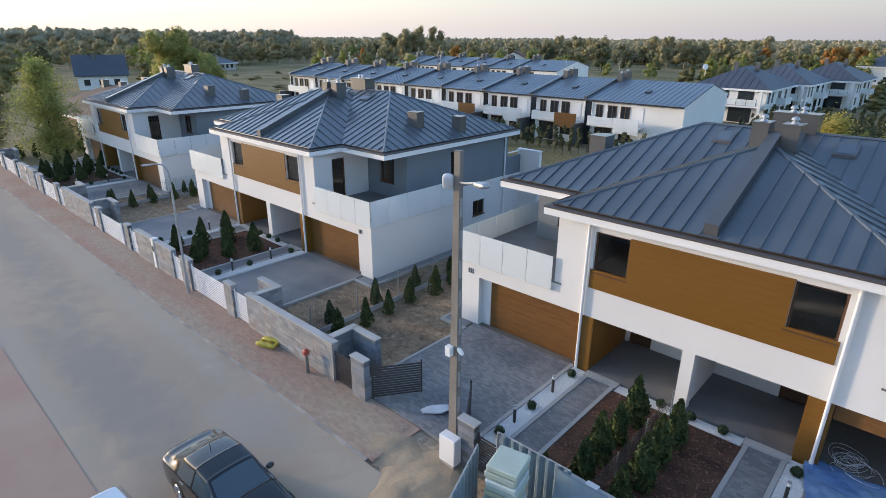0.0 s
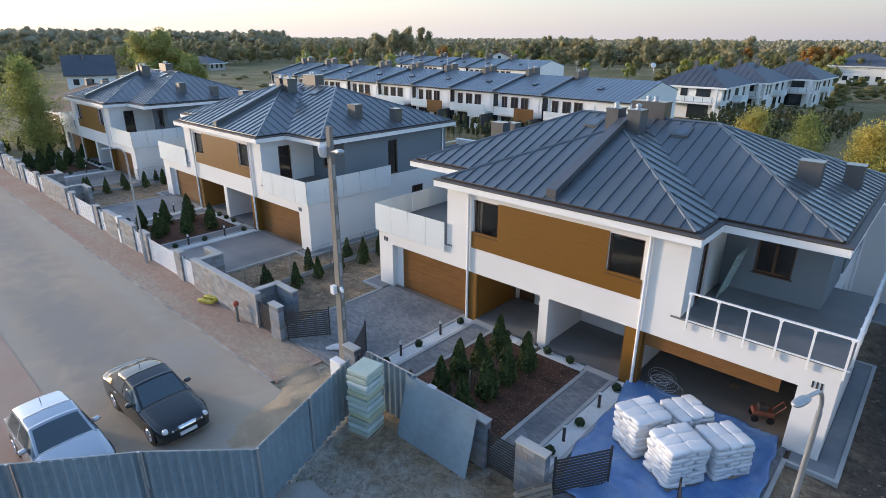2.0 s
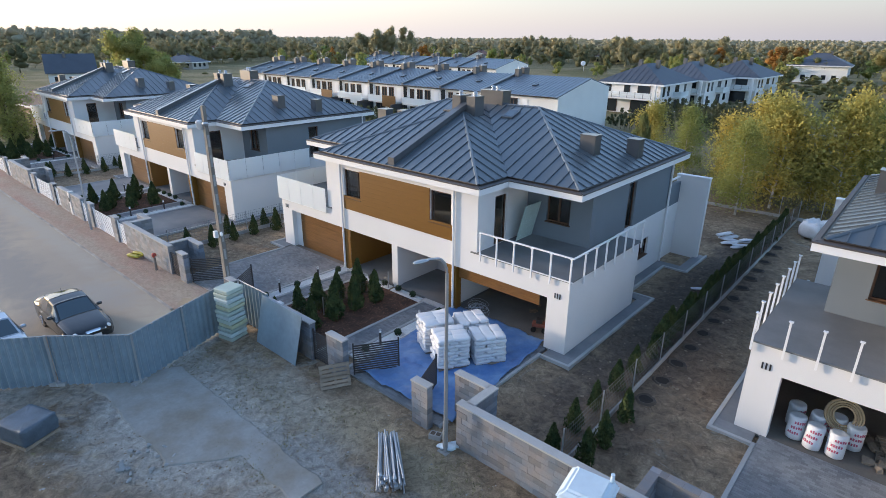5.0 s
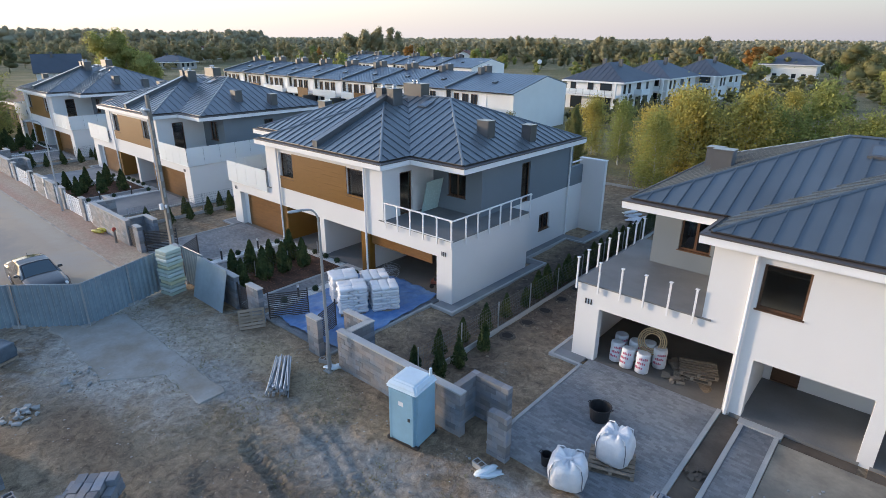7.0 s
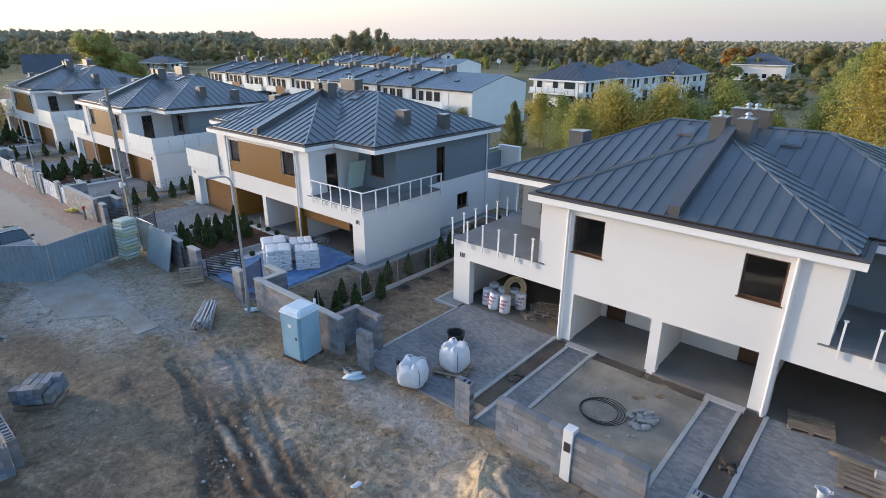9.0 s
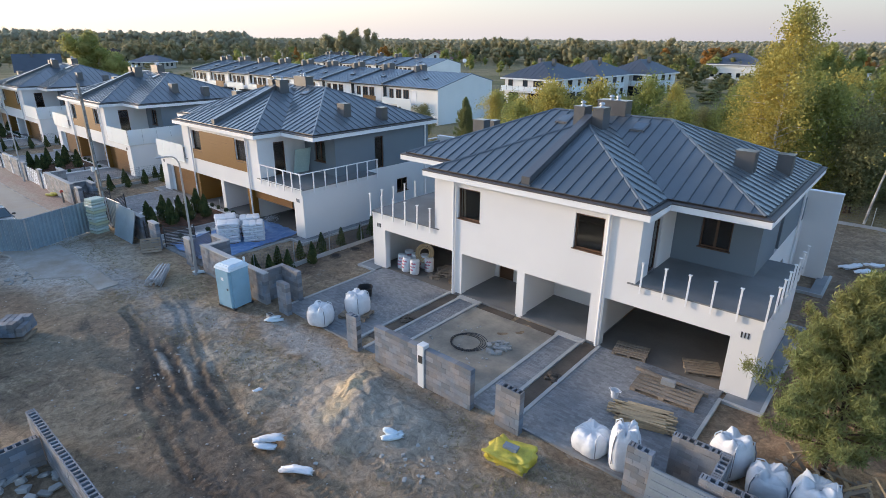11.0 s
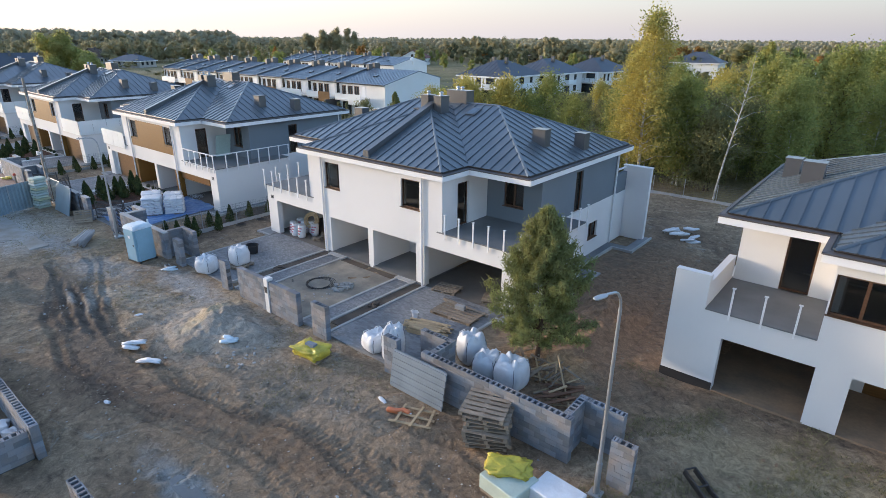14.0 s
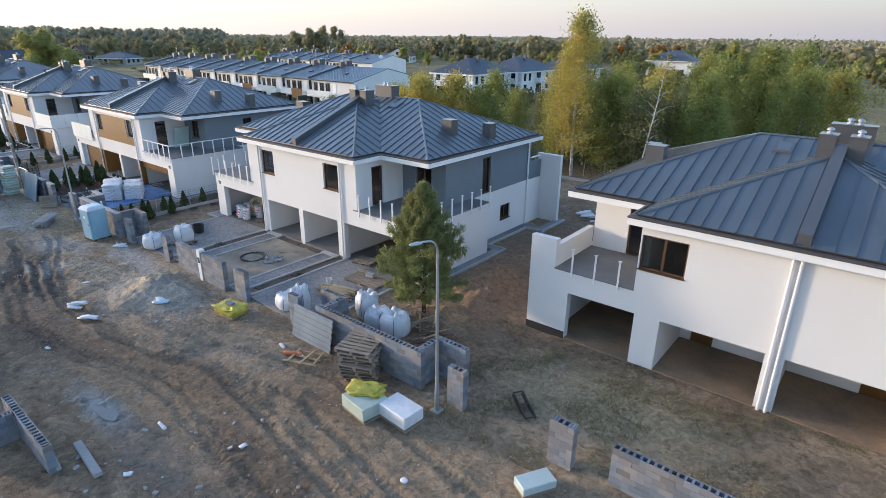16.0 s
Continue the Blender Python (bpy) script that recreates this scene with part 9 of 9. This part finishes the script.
v0 = villa(pose(-32.4, 93.2, 0))
copy_thing(v0, pose(-30.4, 109.2, 0, 0, 0, -1))
copy_thing(v0, pose(-25.9, 125.2, 0, 0, 0, -2))
hip_house(pose(-25.5, 201.0, 0, 0, 0, 4), 15, 12, 4.9, 8.3, TWHITE, VROOF, "white house with a dark hip roof")
hip_house(pose(-83.0, 18.5, 0, 0, 0, 4), 16, 11, 3.4, 6.2, DOORWOOD, BROWNROOF, "low brown house with a tiled hip roof")


def gable_house(m, w, d, eh, rh, wallmat, roofmat, label):
    t = thing("house", label, "house", "far houses", m=m)
    bm = bmesh.new()
    prof = [(0, -0.5), (w, -0.5), (w, eh), (w / 2, rh - 0.25), (0, eh)]
    a, b = [bm.verts.new((x, 0, z)) for x, z in prof], [bm.verts.new((x, d, z)) for x, z in prof]
    bm.faces.new(a)
    bm.faces.new(b[::-1])
    for i in range(5):
        bm.faces.new((a[i], a[(i + 1) % 5], b[(i + 1) % 5], b[i]))
    part("wall", bm, wallmat, t)
    k = (rh - eh) / (w / 2)
    for s in (0, 1):
        bm = bmesh.new()
        x0 = -0.6 if s == 0 else w + 0.6
        z0 = eh - 0.6 * k
        vs = box(bm, 0, 1, -0.5, d + 0.5, 0, 0.2)
        for v in vs:
            u = v.co.x
            v.co.x, v.co.z = x0 + (w / 2 - x0) * u, z0 + (rh - z0) * u + v.co.z
        part("roof_slope", bm, roofmat, t)
    for x in (w * 0.2, w * 0.6):
        bpart("window", (x, x + 1.3, -0.03, 0, 1.0, 2.3), DARKWIN, t)
    bpart("window", (w / 2 - 0.6, w / 2 + 0.6, -0.03, 0, eh + 0.3, eh + 1.5), DARKWIN, t)
    for y in np.arange(1.2, d - 1.2, 3.0):
        bpart("window", (w, w + 0.03, y, y + 1.2, 1.0, 2.3), DARKWIN, t)
    box_chimney(t, w / 2 + 0.8, d * 0.4, 0.6, 0.6, rh - 1.0, rh + 0.6)
    return t


DULLWALL = surface("dull_grey_render", (0.42, 0.40, 0.37), 0.9, 0.12, 0.4, 20, 0.05)
gable_house(pose(-158, 43, 0, 0, 0, -16), 9, 10, 3.5, 7.3, TWHITE, VROOF, "white gabled house with a dark roof")
for i, (x, y, a, w, d, mt, rf, lab) in enumerate((
        (-290, 150, 30, 9, 11, TWHITE, REDROOF, "far house with a red roof"),
         (-150, 140, 20, 9, 10, TWHITE, BROWNROOF, "far house with a brown roof"), (-148, 195, 30, 12, 13, TWHITE, REDROOF, "far white house with a red roof"),
        (15, 214, -15, 14, 10, TWHITE, REDROOF, "far house with a red roof"),
        (-247, 95, 40, 8, 9, DULLWALL, BROWNROOF, "far white gabled house with a brown roof"))):
    gable_house(pose(x, y, 0, 0, 0, a), w, d, 3.4, 6.6, mt, rf, lab)
hip_house(pose(-213, 94, 0, 0, 0, 25), 14, 9, 2.6, 5.0, DULLWALL, VROOF, "far low house with a grey hipped roof")
hip_house(pose(-130, 274, 0, 0, 0, 12), 16, 10, 3.6, 5.6, surface("yellow_render", (0.55, 0.42, 0.20), 0.85, 0.1, 0.4, 20, 0.05), BROWNROOF, "far yellow house with a brown roof")


# ---- clods, stones and dry tufts over the site ----
def scatter(name, label, n, area, size, material, seed, skip):
    rng = random.Random(seed)
    v, f = [], []
    while n > 0:
        x, y = rng.uniform(area[0], area[1]), rng.uniform(area[2], area[3])
        n -= 1
        if skip(x, y):
            continue
        r, a = size * rng.uniform(0.4, 1.5) ** 1.5, rng.uniform(0, 3)
        z, o = ground_height(x, y) - 0.2 * r, len(v)
        v += [(x + r * math.cos(a + k * 1.2566) * rng.uniform(.7, 1.2), y + r * math.sin(a + k * 1.2566) * rng.uniform(.7, 1.2), z + r * rng.uniform(0.0, 0.4)) for k in range(5)]
        v += [(x + 0.2 * r, y, z + r * rng.uniform(0.6, 1.0))]
        f += [(o + k, o + (k + 1) % 5, o + 5) for k in range(5)]
    return tagged(raw_mesh(name, v, f, material), label, name.replace("_", " "), kind="stuff")


def on_paving(x, y):
    return (y > 9.9 and any(abs(x - c) < 10.3 and y < 24 for c in (HX, HX - PERIOD, HX + PERIOD))) or (x < -7 and y < 10)


CLOD = surface("earth_clod", (0.26, 0.20, 0.14), 0.95, 0.2, 1.0, 12, 0.3, island=0.25)
STONE = surface("pale_stone", (0.36, 0.34, 0.31), 0.9, 0.2, 1.0, 12, 0.2, island=0.3)
scatter("clods", "loose clods of earth over the site", 6000, (-6, 50, 0.6, 9.7), 0.03, CLOD, 1, on_paving)
scatter("stones", "pale stones and mortar crumbs over the site", 1500, (-6, 50, 0.6, 9.7), 0.03, STONE, 2, on_paving)
scatter("clods", "loose clods in the bare gardens", 6000, (5.5, 48, 10, 43), 0.05, CLOD, 3, on_paving)


def tufts(n, area, seed, material, h=0.16, skip=None):
    rng = random.Random(seed)
    v, f = [], []
    for _ in range(n):
        x, y = rng.uniform(area[0], area[1]), rng.uniform(area[2], area[3])
        if noise.noise((x * 0.5, y * 0.5, seed)) < 0.05 or (skip and skip(x, y)):
            continue
        z = ground_height(x, y)
        for _ in range(5):
            a, k = rng.uniform(0, 6.3), rng.uniform(0.5, 1.2) * h
            dx, dy, o = math.cos(a), math.sin(a), len(v)
            v += [(x - dy * 0.008, y + dx * 0.008, z), (x + dy * 0.008, y - dx * 0.008, z), (x + dx * k * 0.8, y + dy * k * 0.8, z + k * 0.8)]
            f.append((o, o + 1, o + 2))
    return tagged(raw_mesh("dry_grass", v, f, material), "sparse dry grass tufts on the earth", "grass", kind="stuff")


DRYGRASS = surface("dry_grass_blades", (0.22, 0.19, 0.085), 0.9, 0.3, 1.0, 12, 0.0, island=0.35)
tufts(9000, (36, 52, 9.0, 17.0), 4, DRYGRASS, 0.14)
tufts(5000, (-6, 30, 5.0, 9.7), 5, DRYGRASS, 0.10)
tufts(9000, (-16, 60, 43.5, 56), 6, DRYGRASS, 0.35)


# ---- cars ----
def car(m, paint, label, L=4.8, W=1.82, H=1.45, hatch=False):
    """A parked car facing local +x: lofted body, glass house, wheels and lights."""
    c = thing("parked_car", label, "car", "parked cars", m=m)
    x0, x1 = -L / 2, L / 2
    q = W / 1.82
    # stations from nose to tail: x, half width, underside, belt line, top, half width of the top
    st = [(x1, 0.58, 0.30, 0.47, 0.57, 0.50), (x1 - 0.07, 0.74, 0.23, 0.54, 0.66, 0.60), (x1 - 0.32, 0.86, 0.20, 0.63, 0.745, 0.70), (x1 - 0.8, 0.90, 0.19, 0.72, 0.83, 0.74), (x1 - 1.38, 0.91, 0.19, 0.80, 0.905, 0.77), (x1 - 1.44, 0.91, 0.19, 0.84, 0.925, 0.77),
          (x1 - 2.02, 0.91, 0.19, 0.92, H - 0.10, 0.655), (x1 - 2.15, 0.91, 0.19, 0.92, H - 0.055, 0.66), (x1 - 2.60, 0.91, 0.19, 0.93, H, 0.665), (x1 - 2.68, 0.91, 0.19, 0.93, H, 0.665)]
    if hatch:
        st += [(x0 + 0.80, 0.91, 0.19, 0.95, H - 0.04, 0.65), (x0 + 0.55, 0.90, 0.20, 0.95, H - 0.09, 0.63), (x0 + 0.14, 0.88, 0.24, 0.93, 1.00, 0.66), (x0 + 0.09, 0.85, 0.26, 0.86, 0.94, 0.66), (x0 + 0.03, 0.80, 0.30, 0.70, 0.82, 0.62), (x0, 0.70, 0.36, 0.52, 0.62, 0.56)]
    else:
        st += [(x0 + 1.42, 0.91, 0.19, 0.94, H - 0.05, 0.65), (x0 + 1.18, 0.91, 0.19, 0.95, H - 0.11, 0.63), (x0 + 0.58, 0.90, 0.20, 0.95, 1.035, 0.67), (x0 + 0.22, 0.86, 0.24, 0.88, 0.99, 0.68), (x0 + 0.06, 0.79, 0.30, 0.78, 0.90, 0.62), (x0, 0.68, 0.38, 0.60, 0.72, 0.55)]
    rings = []
    for x, w, zb, belt, zt, wr in st:
        w, wr = w * q, wr * q
        half = [(0.0, zt + 0.022), (wr * 0.5, zt + 0.012), (wr * 0.92, zt - 0.02), (wr + (w - wr) * 0.16, min(zt - 0.06, belt + (zt - belt) * 0.8)), (w * 0.975, belt), (w, belt - 0.10), (w * 1.004, 0.45 + 0.1 * (zb - 0.19)), (w * 0.985, zb + 0.08), (w * 0.9, zb), (0.0, zb)]
        bow = 0.10 * max(0.0, 1 - abs(x - x1) * 1.2)
        rings.append([(x - bow * (abs(y) / 0.9) ** 2, y, z) for y, z in half] + [(x - bow * (abs(y) / 0.9) ** 2, -y, z) for y, z in half[-2:0:-1]])
    n = len(rings[0])

    def spline(p0, p1, p2, p3, t):
        """Point between p1 and p2 on a smooth curve through four points."""
        return tuple(0.5 * (2 * b + (c_ - a) * t + (2 * a - 5 * b + 4 * c_ - d) * t * t + (3 * b - a - 3 * c_ + d) * t ** 3) for a, b, c_, d in zip(p0, p1, p2, p3))

    def name_of(i, k):
        """Which part the patch between stations i and i + 1 belongs to; k counts round the section."""
        m = min(k, n - 1 - k)
        left = k < n / 2
        if i == 5 and m < 2:
            return "windscreen"
        if i == 11 and m < 2:
            return "rear_window"
        if m == 3 and i in (5, 6, 7):
            return "side_window_front_" + str(left)
        if m == 3 and i in (9, 10):
            return "side_window_rear_" + str(left)
        if m == 0 and i == 0:
            return "grille"
        if m in (4, 5) and i == 13:
            return "tail_light_" + str(left)
        return "body"
    patches = {}
    fine, SX, SR = [], 4, 3
    last = len(rings) - 1
    for i in range(last + 1):
        for sx in range(SX if i < last else 1):
            quad = [rings[min(max(i + o, 0), last)] for o in (-1, 0, 1, 2)]
            row = [spline(quad[0][k], quad[1][k], quad[2][k], quad[3][k], sx / SX) for k in range(n)]
            fine.append([spline(row[(k - 1) % n], row[k], row[(k + 1) % n], row[(k + 2) % n], sr / SR) for k in range(n) for sr in range(SR)])
    for i in range(len(fine) - 1):
        for k in range(n * SR):
            j = (k + 1) % (n * SR)
            patches.setdefault(name_of(i // SX, k // SR), []).append((fine[i][k], fine[i][j], fine[i + 1][j], fine[i + 1][k]))
    rings = [fine[0], fine[-1]]
    patches["body"] += [rings[0][::-1], rings[-1]]
    look_of = {"windscreen": CARGLASS, "rear_window": CARGLASS, "side_window": CARGLASS, "headlight": HEADLAMP, "tail_light": REDPLAST, "grille": CHROME, "body": paint}
    for key, polys in patches.items():
        bm = bmesh.new()
        for poly in polys:
            bm.faces.new([bm.verts.new(p) for p in poly])
        bmesh.ops.remove_doubles(bm, verts=bm.verts[:], dist=0.0005)
        bmesh.ops.recalc_face_normals(bm, faces=bm.faces[:])
        plain = "_".join(key.split("_")[:2]) if "_" in key else key
        plain = {"headlight_True": "headlight", "headlight_False": "headlight"}.get(key, plain)
        part(plain, bm, look_of[plain], c, smooth=True)
    wind_b = x1 - 1.40
    for s in (1, -1):
        for xw in (x1 - 0.82, x0 + 1.12 if not hatch else x0 + 0.85):
            wheel = new("wheel")
            wheel.parent = c
            wheel.location = (xw, s * (W / 2 - 0.10), 0.32)
            bm = bmesh.new()
            tube(bm, (0, -0.11, 0), (0, 0.11, 0), 0.32, 0.32, 24)
            part("tyre", bm, TYRE, wheel)
            bm = bmesh.new()
            tube(bm, (0, s * 0.10, 0), (0, s * 0.125, 0), 0.22, 0.20, 20)
            for k in range(5):
                a = k * 2 * math.pi / 5
                obox(bm, Matrix.Translation((0, s * 0.128, 0)) @ Matrix.Rotation(a, 4, "Y"), 0.05, 0.02, 0.2)
            part("rim", bm, CHROME, wheel)
            # black disc on the uncut side paints the shaded hollow round the wheel
            bm = bmesh.new()
            tube(bm, (xw, s * (W / 2 - 0.03), 0.34), (xw, s * (W / 2 + 0.003), 0.34), 0.38, 0.375, 24)
            part("wheel_arch", bm, CABLE, c)
        for xx, yy, r in ((x1 - 0.20, 0.64, 0.21), (x1 - 0.12, 0.46, 0.15)):
            bm = bmesh.new()
            soft_box(bm, r * 1.2, r, r * 0.85, 2, 0, 0, 16, 10)
            part("headlight", bm, HEADLAMP, c, "clear oval headlight", smooth=True, m=pose(xx, s * yy * q, 0.51, 0, 0, s * 20))
        bm = bmesh.new()
        soft_box(bm, 0.16, 0.22, 0.13, 3, 0, 0, 12, 8)
        part("wing_mirror", bm, paint, c, smooth=True, m=pose(wind_b - 0.42, s * (W / 2 + 0.07), 0.90))
        for xx in (0.05, -0.95):
            bpart("door_handle", (xx, xx + 0.18, *sorted((s * (W / 2 - 0.03), s * (W / 2 + 0.012))), 0.78, 0.81), CHROME, c)
    bm = bmesh.new()
    tube(bm, (x0 + (1.0 if hatch else 1.5), 0, H - 0.03), (x0 + (0.93 if hatch else 1.44), 0, H + 0.17), 0.012, 0.006, 8)
    part("aerial", bm, CABLE, c)
    bpart("number_plate", (x1 - 0.05, x1 + 0.015, -0.26, 0.26, 0.36, 0.46), WHITE_TRIM, c)
    return c


car(pose(-11.93, 4.70, 0.03, 0, 0, 2), CARBLACK, "parked black saloon car with a chrome grille", 4.6, 1.74)
car(pose(-11.68, 1.91, 0.03, 0, 0, 3), CARSILVER, "parked silver-blue hatchback car", 4.15, 1.76, 1.47, True)
